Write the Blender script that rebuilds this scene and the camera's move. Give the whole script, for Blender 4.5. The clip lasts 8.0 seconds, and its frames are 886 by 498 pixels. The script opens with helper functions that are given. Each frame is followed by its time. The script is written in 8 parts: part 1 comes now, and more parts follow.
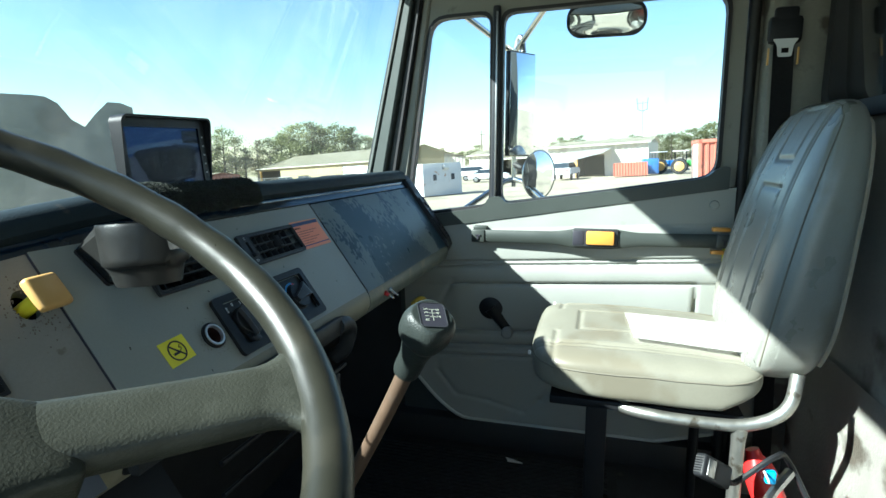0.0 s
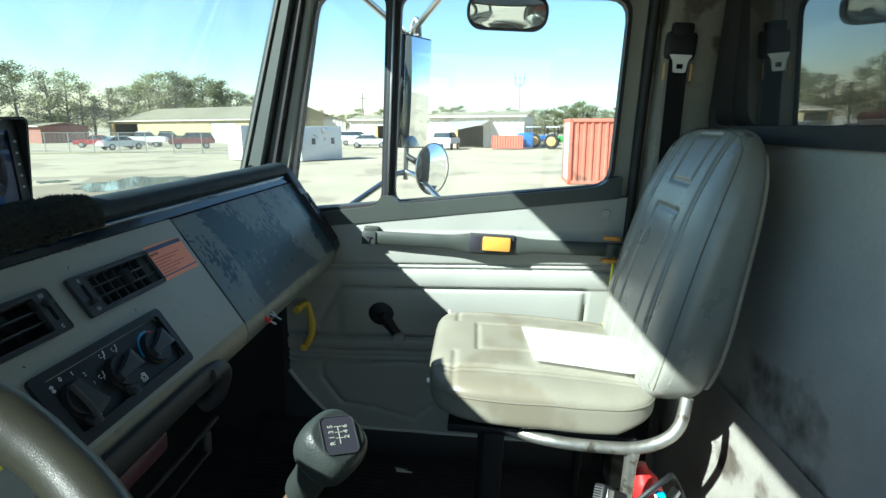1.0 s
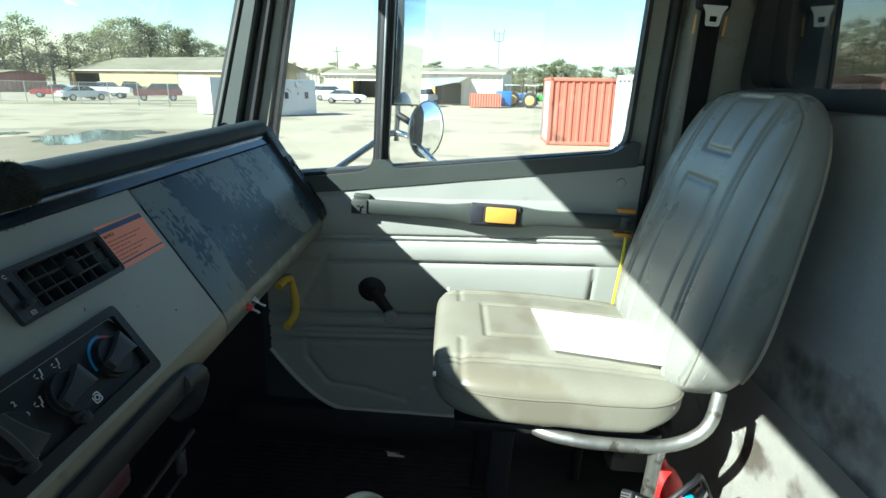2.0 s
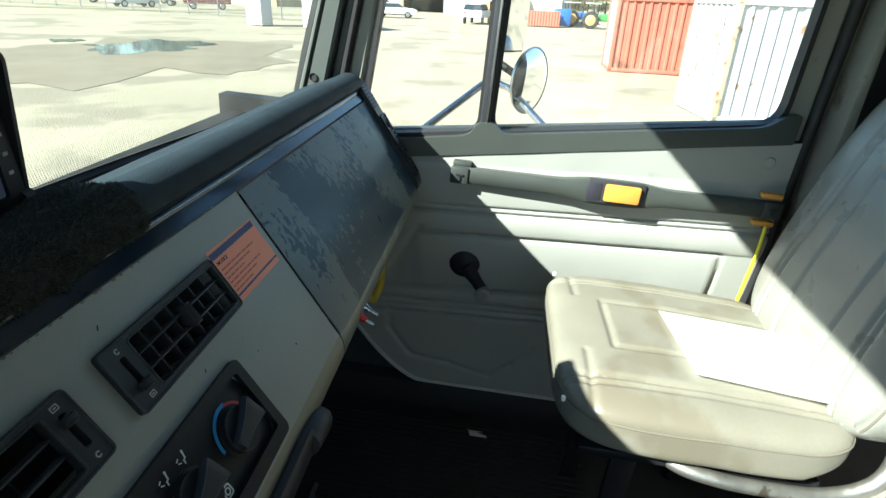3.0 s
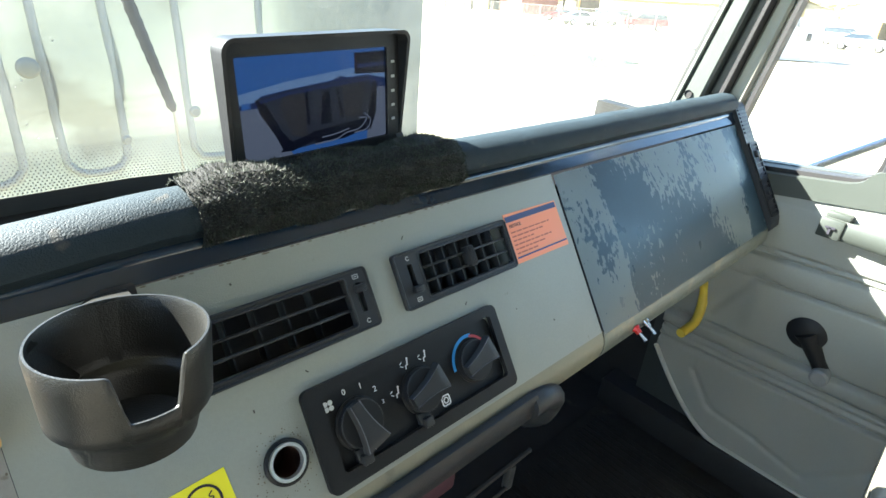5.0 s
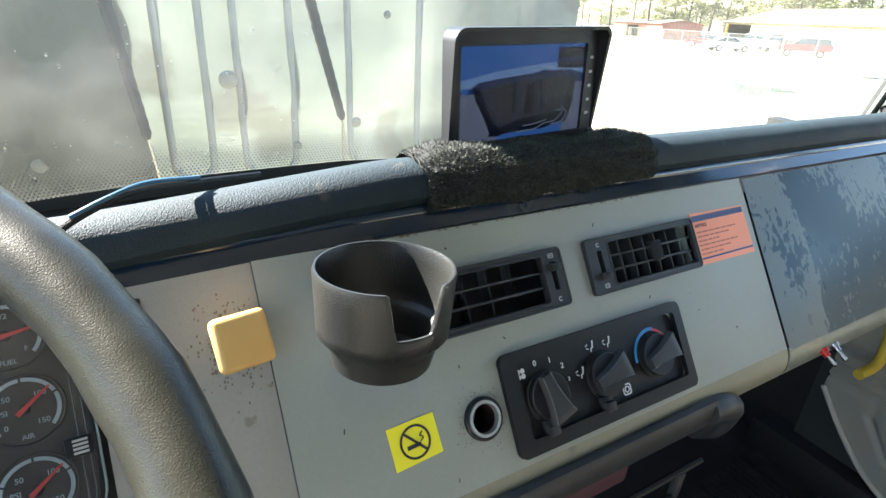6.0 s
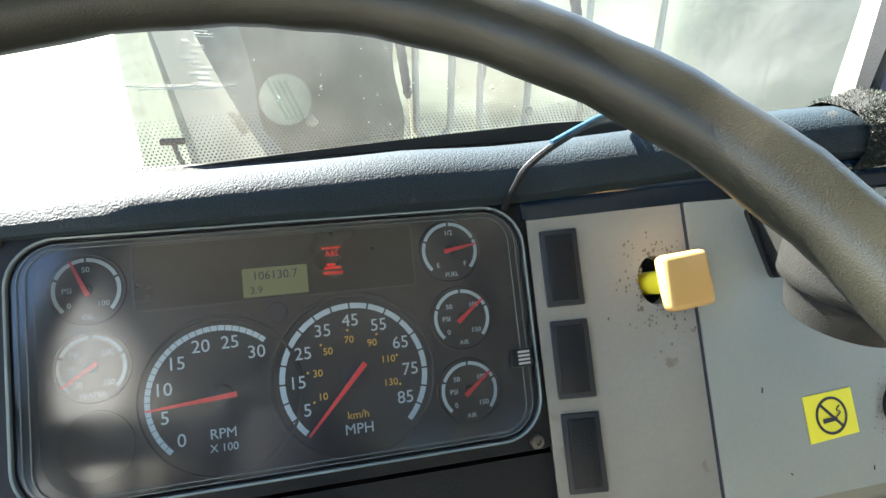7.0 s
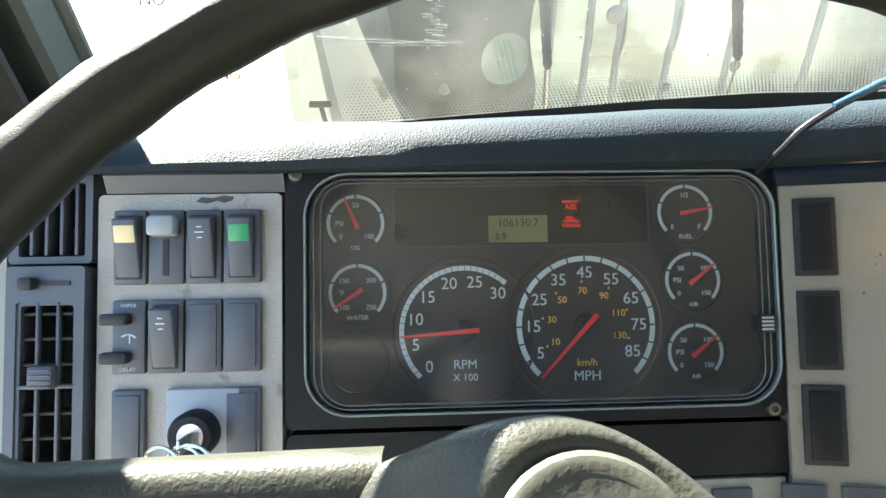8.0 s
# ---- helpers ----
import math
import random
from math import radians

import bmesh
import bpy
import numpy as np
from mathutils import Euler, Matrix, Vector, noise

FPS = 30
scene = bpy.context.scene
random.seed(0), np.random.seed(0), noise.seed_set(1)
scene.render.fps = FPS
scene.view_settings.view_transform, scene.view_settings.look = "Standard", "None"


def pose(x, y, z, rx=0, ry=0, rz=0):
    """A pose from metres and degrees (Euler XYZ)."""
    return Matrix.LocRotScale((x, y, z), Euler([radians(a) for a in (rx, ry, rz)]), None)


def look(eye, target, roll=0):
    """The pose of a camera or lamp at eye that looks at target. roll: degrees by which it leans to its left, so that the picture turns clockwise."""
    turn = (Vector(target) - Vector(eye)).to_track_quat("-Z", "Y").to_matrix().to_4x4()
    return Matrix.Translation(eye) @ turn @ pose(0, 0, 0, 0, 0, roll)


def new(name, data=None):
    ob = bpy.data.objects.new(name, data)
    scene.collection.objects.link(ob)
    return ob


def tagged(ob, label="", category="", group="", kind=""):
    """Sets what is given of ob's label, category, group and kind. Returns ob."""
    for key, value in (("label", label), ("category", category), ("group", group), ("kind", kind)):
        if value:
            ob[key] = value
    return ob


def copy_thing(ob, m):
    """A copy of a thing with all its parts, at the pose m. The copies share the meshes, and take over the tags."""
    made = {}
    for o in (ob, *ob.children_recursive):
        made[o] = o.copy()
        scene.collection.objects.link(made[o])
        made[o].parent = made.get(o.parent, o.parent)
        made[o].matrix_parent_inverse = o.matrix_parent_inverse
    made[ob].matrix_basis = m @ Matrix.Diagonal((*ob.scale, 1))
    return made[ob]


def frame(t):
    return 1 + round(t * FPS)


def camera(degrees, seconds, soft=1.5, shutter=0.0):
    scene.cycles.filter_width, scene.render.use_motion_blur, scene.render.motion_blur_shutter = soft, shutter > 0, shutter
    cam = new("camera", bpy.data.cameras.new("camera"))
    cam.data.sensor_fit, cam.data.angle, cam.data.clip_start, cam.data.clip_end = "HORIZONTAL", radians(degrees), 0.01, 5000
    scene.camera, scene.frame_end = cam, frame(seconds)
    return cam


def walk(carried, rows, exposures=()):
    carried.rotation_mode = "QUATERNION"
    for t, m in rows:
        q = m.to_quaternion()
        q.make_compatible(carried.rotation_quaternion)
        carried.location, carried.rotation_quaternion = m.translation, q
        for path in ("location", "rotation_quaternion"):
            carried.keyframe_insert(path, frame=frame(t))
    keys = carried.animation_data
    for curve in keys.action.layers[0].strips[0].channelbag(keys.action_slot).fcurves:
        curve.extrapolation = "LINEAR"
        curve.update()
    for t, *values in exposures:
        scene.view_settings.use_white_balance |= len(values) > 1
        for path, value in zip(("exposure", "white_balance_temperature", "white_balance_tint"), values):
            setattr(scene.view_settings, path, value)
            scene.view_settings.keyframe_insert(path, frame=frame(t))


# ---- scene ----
cam = camera(77.5, 8.0)
PATH = [
    (0, (0.017, -0.029, 2.156), (1.917, 0.5, 1.822), -0.2),
    (0.5, (0.119, -0.014, 2.23), (2.065, 0.193, 1.817), 2.1),
    (1, (0.154, 0.037, 2.247), (2.102, 0.132, 1.805), 3.1),
    (1.5, (0.231, 0.101, 2.231), (2.171, 0.171, 1.75), 3.5),
    (1.7, (0.264, 0.107, 2.223), (2.199, 0.147, 1.718), 3.7),
    (2.8, (0.463, 0.232, 2.318), (2.278, 0.246, 1.479), 6.0),
    (3, (0.505, 0.288, 2.3), (2.314, 0.404, 1.454), 6.1),
    (3.5, (0.533, 0.197, 2.25), (2.211, 0.846, 1.376), 9.0),
    (4, (0.518, 0.17, 2.274), (2.03, 1.11, 1.361), 6.9),
    (4.5, (0.503, 0.17, 2.281), (1.91, 1.251, 1.358), 6.2),
    (4.7, (0.499, 0.173, 2.294), (1.859, 1.313, 1.371), 6.4),
    (5.8, (0.464, 0.19, 2.281), (1.515, 1.652, 1.409), 5.2),
    (6, (0.407, 0.191, 2.259), (1.378, 1.706, 1.385), 4.8),
    (6.2, (0.361, 0.209, 2.245), (1.227, 1.78, 1.361), 4.5),
    (6.5, (0.307, 0.228, 2.218), (0.924, 1.915, 1.339), 1.6),
    (6.8, (0.258, 0.247, 2.217), (0.656, 1.967, 1.277), 0.6),
    (7, (0.216, 0.255, 2.223), (0.62, 1.948, 1.238), 1.7),
    (7.5, (0.16, 0.259, 2.213), (0.399, 1.965, 1.196), 1.3),
    (8, (0.091, 0.245, 2.213), (0.179, 1.937, 1.15), 0.7),
]
walk(cam, [(t, look(eye, target, roll)) for t, eye, target, roll in PATH],
     exposures=[(0.0, 2.45, 5650, -3), (0.6, 2.33, 5700, -4), (1.7, 2.22, 5700, -4), (3.0, 2.4, 6050, 0), (3.6, 2.78, 6150, 3), (4.2, 3.88, 6150, 5), (4.7, 4.2, 6300, 5), (6.0, 4.0, 6450, 10), (7.0, 4.25, 6450, 9), (8.0, 4.25, 6700, 8)])
from mathutils import geometry

# world, sun
SUN_TO = Vector((-0.75, 1.0, 0.87)).normalized()
world = bpy.data.worlds.new("sky_world")
scene.world = world
world.use_nodes = True
wn = world.node_tree.nodes
sky = wn.new("ShaderNodeTexSky")
sky.sky_type, sky.sun_disc = "NISHITA", False
sky.sun_elevation, sky.sun_rotation = math.asin(SUN_TO.z), math.atan2(SUN_TO.x, SUN_TO.y)
sky.air_density, sky.dust_density, sky.ozone_density = 1.0, 0.15, 2.4
wn["Background"].inputs["Strength"].default_value = 0.054
world.node_tree.links.new(sky.outputs["Color"], wn["Background"].inputs["Color"])
sun_data = bpy.data.lights.new("sun", "SUN")
sun_data.energy, sun_data.angle, sun_data.color = 3.95, radians(0.6), (1.0, 0.95, 0.86)
sun = new("sun", sun_data)
sun.matrix_world = look(SUN_TO * 40, (0, 0, 0))

# ---------------- materials ----------------
def mat(name, col, rough=0.5, metal=0.0, var=0.12, scale=6.0, bump=0.15, bscale=220.0, stain=None, stain_at=0.62, stain_scale=5.0, spec=0.5, coat=0.0, bdist=0.001, rand=0.0):
    """Principled material: base colour with coarse and fine variation, optional stains, fine relief."""
    m = bpy.data.materials.new(name)
    m.use_nodes = True
    nt = m.node_tree
    b = nt.nodes["Principled BSDF"]
    tc = nt.nodes.new("ShaderNodeTexCoord")
    def noise_tex(s, detail=4.0):
        n = nt.nodes.new("ShaderNodeTexNoise")
        n.inputs["Scale"].default_value, n.inputs["Detail"].default_value = s, detail
        nt.links.new(tc.outputs["Object"], n.inputs["Vector"])
        return n
    def mix(fac, a, c):
        x = nt.nodes.new("ShaderNodeMix")
        x.data_type = "RGBA"
        nt.links.new(fac, x.inputs[0])
        for sock, v in ((x.inputs[6], a), (x.inputs[7], c)):
            if isinstance(v, tuple):
                sock.default_value = v
            else:
                nt.links.new(v, sock)
        return x.outputs[2]
    lo = tuple(max(0, c * (1 - var)) for c in col) + (1,)
    hi = tuple(min(1, c * (1 + var)) for c in col) + (1,)
    c1 = mix(noise_tex(scale).outputs["Fac"], lo, hi)
    fine = noise_tex(bscale * 0.35, 6.0)
    fr = nt.nodes.new("ShaderNodeMapRange")
    fr.inputs[1].default_value, fr.inputs[2].default_value, fr.inputs[4].default_value = 0.35, 0.75, 0.35
    nt.links.new(fine.outputs["Fac"], fr.inputs[0])
    out = mix(fr.outputs[0], c1, tuple(c * (1 - 0.8 * var) for c in col) + (1,))
    if stain:
        sn = noise_tex(stain_scale, 9.0)
        r = nt.nodes.new("ShaderNodeMapRange")
        r.inputs[1].default_value, r.inputs[2].default_value = stain_at, stain_at + 0.06
        nt.links.new(sn.outputs["Fac"], r.inputs[0])
        out = mix(r.outputs[0], out, tuple(stain) + (1,))
    if rand:
        oi = nt.nodes.new("ShaderNodeObjectInfo")
        hs = nt.nodes.new("ShaderNodeHueSaturation")
        rr = nt.nodes.new("ShaderNodeMapRange")
        rr.inputs[3].default_value, rr.inputs[4].default_value = 1 - rand, 1 + rand
        nt.links.new(oi.outputs["Random"], rr.inputs[0])
        nt.links.new(rr.outputs[0], hs.inputs["Value"])
        nt.links.new(out, hs.inputs["Color"])
        out = hs.outputs["Color"]
    nt.links.new(out, b.inputs["Base Color"])
    b.inputs["Metallic"].default_value = metal
    b.inputs["Specular IOR Level"].default_value = spec
    b.inputs["Coat Weight"].default_value = coat
    rm = nt.nodes.new("ShaderNodeMapRange")
    rm.inputs[3].default_value, rm.inputs[4].default_value = max(0.03, rough - 0.12), min(1, rough + 0.12)
    nt.links.new(noise_tex(scale * 2.3).outputs["Fac"], rm.inputs[0])
    if rough > 0.04:
        nt.links.new(rm.outputs[0], b.inputs["Roughness"])
    else:
        b.inputs["Roughness"].default_value = rough
    if bump:
        bn = nt.nodes.new("ShaderNodeBump")
        bn.inputs["Strength"].default_value, bn.inputs["Distance"].default_value = bump, bdist
        nt.links.new(noise_tex(bscale, 3.0).outputs["Fac"], bn.inputs["Height"])
        nt.links.new(bn.outputs[0], b.inputs["Normal"])
    return m


def glass(name, tint=(0.96, 0.98, 0.97), gloss=1.0, haze=0.03, film="ShaderNodeBsdfDiffuse", rough=0.02):
    """Thin glass: see-through with Fresnel reflection and a little dust, which may let light through (translucent)."""
    m = bpy.data.materials.new(name)
    m.use_nodes = True
    nt = m.node_tree
    nt.nodes.remove(nt.nodes["Principled BSDF"])
    tr, gl, fr = nt.nodes.new("ShaderNodeBsdfTransparent"), nt.nodes.new("ShaderNodeBsdfGlossy"), nt.nodes.new("ShaderNodeLayerWeight")
    df, a, c = nt.nodes.new(film), nt.nodes.new("ShaderNodeMixShader"), nt.nodes.new("ShaderNodeMixShader")
    tr.inputs[0].default_value = tint + (1,)
    gl.inputs["Roughness"].default_value = rough
    df.inputs[0].default_value = (0.75, 0.74, 0.7, 1)
    no, mr = nt.nodes.new("ShaderNodeTexNoise"), nt.nodes.new("ShaderNodeMapRange")
    no.inputs["Scale"].default_value, no.inputs["Detail"].default_value = 9.0, 8.0
    mr.inputs[1].default_value, mr.inputs[2].default_value, mr.inputs[3].default_value, mr.inputs[4].default_value = 0.4, 0.75, haze * 0.5, haze * 2.0
    tc = nt.nodes.new("ShaderNodeTexCoord")
    nt.links.new(tc.outputs["Object"], no.inputs["Vector"])
    nt.links.new(no.outputs["Fac"], mr.inputs[0])
    nt.links.new(mr.outputs[0], a.inputs[0])
    nt.links.new(tr.outputs[0], a.inputs[1])
    nt.links.new(df.outputs[0], a.inputs[2])
    pw, mm = nt.nodes.new("ShaderNodeMath"), nt.nodes.new("ShaderNodeMath")
    pw.operation, mm.operation = "POWER", "MULTIPLY_ADD"
    fr.inputs[0].default_value, pw.inputs[1].default_value = 0.5, 5.0
    mm.inputs[1].default_value, mm.inputs[2].default_value = 0.6 * gloss, 0.045 * gloss
    nt.links.new(fr.outputs["Facing"], pw.inputs[0])
    nt.links.new(pw.outputs[0], mm.inputs[0])
    nt.links.new(mm.outputs[0], c.inputs[0])
    nt.links.new(a.outputs[0], c.inputs[1])
    nt.links.new(gl.outputs[0], c.inputs[2])
    nt.links.new(c.outputs[0], nt.nodes["Material Output"].inputs[0])
    return m


def emit(name, col, strength):
    m = bpy.data.materials.new(name)
    m.use_nodes = True
    b = m.node_tree.nodes["Principled BSDF"]
    b.inputs["Base Color"].default_value = tuple(c * 0.2 for c in col) + (1,)
    b.inputs["Emission Color"].default_value = tuple(col) + (1,)
    b.inputs["Emission Strength"].default_value = strength
    b.inputs["Roughness"].default_value = 0.35
    b.inputs["Specular IOR Level"].default_value = 0.2
    return m


DASH_GREY = mat("grey_dash_plastic", (0.268, 0.284, 0.256), 0.46, var=0.16, scale=7, bump=0.3, bscale=900, stain=(0.16, 0.145, 0.12), stain_at=0.70, stain_scale=46)
DASH_LIP = mat("worn_beige_dash_edge", (0.198, 0.189, 0.138), 0.45, var=0.2, scale=9, bump=0.2, bscale=700, stain=(0.12, 0.11, 0.09), stain_at=0.66, stain_scale=16)
PAD = mat("dark_vinyl_pad", (0.016, 0.026, 0.033), 0.68, var=0.35, scale=14, spec=0.20, bump=0.7, bscale=640, bdist=0.0013, stain=(0.055, 0.054, 0.050), stain_at=0.68, stain_scale=26)
# Blue in the strip's base colour stands for sky reflected in its gloss.
STRIP = mat("black_gloss_strip", (0.007, 0.018, 0.036), 0.13, var=0.2, bump=0.04, spec=0.6)
BLACK = mat("black_plastic", (0.014, 0.015, 0.017), 0.45, var=0.25, scale=12, bump=0.3, bscale=700, spec=0.22)
CHARCOAL = mat("charcoal_plastic", (0.030, 0.033, 0.037), 0.42, var=0.2, scale=14, bump=0.35, bscale=800, spec=0.25)
RUBBER = mat("black_rubber", (0.012, 0.012, 0.013), 0.6, var=0.3, bump=0.4, bscale=300)
MAT_FLOOR = mat("black_floor_mat", (0.012, 0.012, 0.012), 0.75, var=0.4, scale=7, bump=0.8, bscale=160, stain=(0.05, 0.045, 0.038), stain_at=0.66, stain_scale=8)
VINYL_DOOR = mat("grey_green_door_vinyl", (0.28, 0.29, 0.265), 0.5, var=0.10, scale=4, bump=0.35, bscale=600, stain=(0.22, 0.22, 0.2), stain_at=0.7, stain_scale=6)
VINYL_SEAT = mat("grey_beige_seat_vinyl", (0.196, 0.189, 0.150), 0.40, var=0.22, scale=6, bump=0.4, bscale=520, stain=(0.158, 0.145, 0.108), stain_at=0.54, stain_scale=5)
VINYL_BACK = mat("grey_seat_vinyl", (0.222, 0.226, 0.200), 0.30, var=0.14, scale=5, bump=0.35, bscale=520, spec=0.8, stain=(0.185, 0.180, 0.152), stain_at=0.58, stain_scale=5)
B_POST = mat("grimy_grey_post_paint", (0.20, 0.196, 0.165), 0.55, var=0.35, scale=7, bump=0.35, bscale=300, stain=(0.07, 0.062, 0.05), stain_at=0.52, stain_scale=7)
WALL_GREY = mat("grey_cab_panel", (0.37, 0.375, 0.345), 0.6, var=0.30, scale=7, bump=0.4, bscale=300, stain=(0.12, 0.115, 0.095), stain_at=0.57, stain_scale=3.2)
WALL_LOW = mat("worn_white_cab_panel", (0.50, 0.49, 0.44), 0.6, var=0.2, scale=6, bump=0.5, bscale=120, stain=(0.18, 0.16, 0.13), stain_at=0.58, stain_scale=5, bdist=0.003)
PILLAR_GREY = mat("grey_green_pillar_paint", (0.105, 0.116, 0.106), 0.42, var=0.12, scale=6, bump=0.2, bscale=500)
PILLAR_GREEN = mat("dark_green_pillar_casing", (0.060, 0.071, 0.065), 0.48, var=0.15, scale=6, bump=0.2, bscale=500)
DOOR_PAINT = mat("pale_grey_green_door_paint", (0.205, 0.205, 0.175), 0.42, var=0.14, scale=6, bump=0.2, bscale=500, stain=(0.13, 0.125, 0.10), stain_at=0.66, stain_scale=14)
PILLAR_DARK = mat("dark_pillar_trim", (0.036, 0.041, 0.040), 0.45, var=0.2, scale=6, bump=0.25, bscale=500)
SILL = mat("dark_green_grey_trim", (0.042, 0.050, 0.045), 0.4, var=0.2, scale=6, bump=0.2, bscale=500)
WHEEL_M = mat("olive_black_wheel_urethane", (0.022, 0.0222, 0.0165), 0.34, spec=0.40, var=0.4, scale=18, bump=0.40, bscale=1500, bdist=0.0004, stain=(0.028, 0.027, 0.020), stain_at=0.56, stain_scale=16)
HUB_M = mat("grained_olive_hub_skin", (0.034, 0.036, 0.028), 0.42, spec=0.32, var=0.3, scale=24, bump=0.55, bscale=560, bdist=0.0007, stain=(0.041, 0.043, 0.034), stain_at=0.55, stain_scale=20)
CHROME = mat("chromed_steel", (0.6, 0.6, 0.58), 0.22, 1.0, var=0.15, scale=14, bump=0.05)
TUBE_STEEL = mat("dull_scuffed_steel_tube", (0.46, 0.46, 0.42), 0.38, 0.9, var=0.3, scale=30, bump=0.25, bscale=260, stain=(0.22, 0.20, 0.16), stain_at=0.62, stain_scale=26)
STEEL = mat("brushed_steel", (0.45, 0.45, 0.45), 0.35, 1.0, var=0.15, bump=0.1)
YELLOW = mat("yellow_plastic", (0.58, 0.355, 0.115), 0.4, var=0.08, bump=0.1)
AMBER = mat("amber_plastic", (0.62, 0.29, 0.05), 0.35, var=0.06, bump=0.1)
STICKER_Y = mat("yellow_sticker", (0.85, 0.78, 0.03), 0.45, var=0.05, bump=0.0)
STICKER_O = mat("orange_sticker", (0.86, 0.27, 0.13), 0.5, var=0.06, bump=0.0)
INK = mat("black_ink", (0.02, 0.02, 0.03), 0.6, var=0.1, bump=0)
INK_BLUE = mat("navy_ink", (0.04, 0.06, 0.16), 0.6, var=0.1, bump=0)
WHITE = mat("white_print", (0.80, 0.82, 0.84), 0.5, var=0.03, bump=0)
PAPER = mat("white_paper", (0.86, 0.86, 0.84), 0.7, var=0.02, bump=0.05)
RED = mat("red_paint", (0.55, 0.02, 0.02), 0.3, var=0.12, bump=0.1)
RED_NEEDLE = mat("red_needle", (0.75, 0.05, 0.06), 0.4, var=0.05, bump=0)
CARPET = mat("black_pile_carpet", (0.012, 0.013, 0.012), 0.95, var=0.5, scale=60, bump=1.0, bscale=500, bdist=0.004)
GLASS = glass("window_glass", haze=0.008)
GLASS_WS = glass("windscreen_glass", (0.76, 0.81, 0.77), haze=0.015, film="ShaderNodeBsdfTranslucent")
GLASS_REAR = glass("tinted_rear_glass", (0.22, 0.26, 0.28), 4.6, 0.03)
MIRROR = mat("mirror_glass", (0.85, 0.87, 0.88), 0.03, 1.0, var=0.02, bump=0)


# ---------------- building helpers ----------------
def thing(name, at, label, category, group="", kind=""):
    e = new(name)
    e.empty_display_size = 0.05
    e.matrix_basis = Matrix.Translation(at)
    return tagged(e, label, category, group, kind)


def part(name, bm, material, parent=None, label="", angle=38):
    """Links a bmesh (world coordinates) as one mesh object under a thing or a part."""
    me = bpy.data.meshes.new(name)
    bmesh.ops.recalc_face_normals(bm, faces=bm.faces[:])
    bm.to_mesh(me)
    bm.free()
    me.polygons.foreach_set("use_smooth", [True] * len(me.polygons))
    me.set_sharp_from_angle(angle=radians(angle))
    for m in material if isinstance(material, (list, tuple)) else (material,):
        me.materials.append(m)
    ob = new(name, me)
    if parent is not None:
        ob.parent = parent
        ob.matrix_parent_inverse = (parent.matrix_basis if parent.parent is None else Matrix()).inverted()
    if label:
        ob["label"] = label
    return ob


def B():
    return bmesh.new()


def rbox(bm, c, s, r=0.004, m=None, seg=2):
    """A box of size s round c with rounded edges, optionally in the frame m."""
    t = bmesh.new()
    bmesh.ops.create_cube(t, size=1.0, matrix=Matrix.Translation(c) @ Matrix.Diagonal((*s, 1)))
    if r > 0:
        bmesh.ops.bevel(t, geom=t.edges[:], offset=min(r, 0.45 * min(s)), segments=seg, affect="EDGES", profile=0.5)
    if m is not None:
        bmesh.ops.transform(t, matrix=m, verts=t.verts)
    merge(bm, t)
    return bm


def merge(bm, t):
    me = bpy.data.meshes.new("tmp")
    t.to_mesh(me)
    t.free()
    bm.from_mesh(me)
    bpy.data.meshes.remove(me)


def tube(bm, pts, r, seg=10, closed=False, caps=True):
    """A round bar along points; r is one radius or one for each point."""
    pts = [Vector(p) for p in pts]
    n = len(pts)
    rs = r if isinstance(r, (list, tuple)) else [r] * n
    rings = []
    up = None
    for i, p in enumerate(pts):
        a = pts[(i - 1) % n] if closed or i else p
        c = pts[(i + 1) % n] if closed or i < n - 1 else p
        d = (c - a).normalized()
        if up is None:
            up = d.orthogonal().normalized()
        up = (up - d * up.dot(d)).normalized()
        side = d.cross(up)
        rings.append([bm.verts.new(p + (up * math.cos(k * math.tau / seg) + side * math.sin(k * math.tau / seg)) * rs[i]) for k in range(seg)])
    for i in range(n if closed else n - 1):
        a, c = rings[i], rings[(i + 1) % n]
        for k in range(seg):
            bm.faces.new((a[k], a[(k + 1) % seg], c[(k + 1) % seg], c[k]))
    if caps and not closed:
        bm.faces.new(rings[0][::-1])
        bm.faces.new(rings[-1])
    return bm


def smooth_path(pts, n=6):
    """Catmull-Rom points through pts."""
    p = [Vector(q) for q in pts]
    p = [2 * p[0] - p[1]] + p + [2 * p[-1] - p[-2]]
    out = []
    for i in range(1, len(p) - 2):
        for k in range(n):
            t = k / n
            out.append(0.5 * (2 * p[i] + (p[i + 1] - p[i - 1]) * t + (2 * p[i - 1] - 5 * p[i] + 4 * p[i + 1] - p[i + 2]) * t * t + (3 * p[i] - p[i - 1] - 3 * p[i + 1] + p[i + 2]) * t ** 3))
    return out + [p[-2]]


def lathe(bm, profile, m=None, seg=32, a0=0.0, a1=math.tau):
    """Turns (radius, height) pairs round z of the frame m."""
    m = m or Matrix()
    full = abs(a1 - a0 - math.tau) < 1e-6
    steps = seg if full else seg + 1
    rings = [[bm.verts.new(m @ Vector((max(r, 1e-5) * math.cos(a0 + (a1 - a0) * k / seg), max(r, 1e-5) * math.sin(a0 + (a1 - a0) * k / seg), z))) for k in range(steps)] for r, z in profile]
    for a, c in zip(rings, rings[1:]):
        for k in range(seg if full else seg):
            bm.faces.new((a[k], a[(k + 1) % steps], c[(k + 1) % steps], c[k]))
    return bm


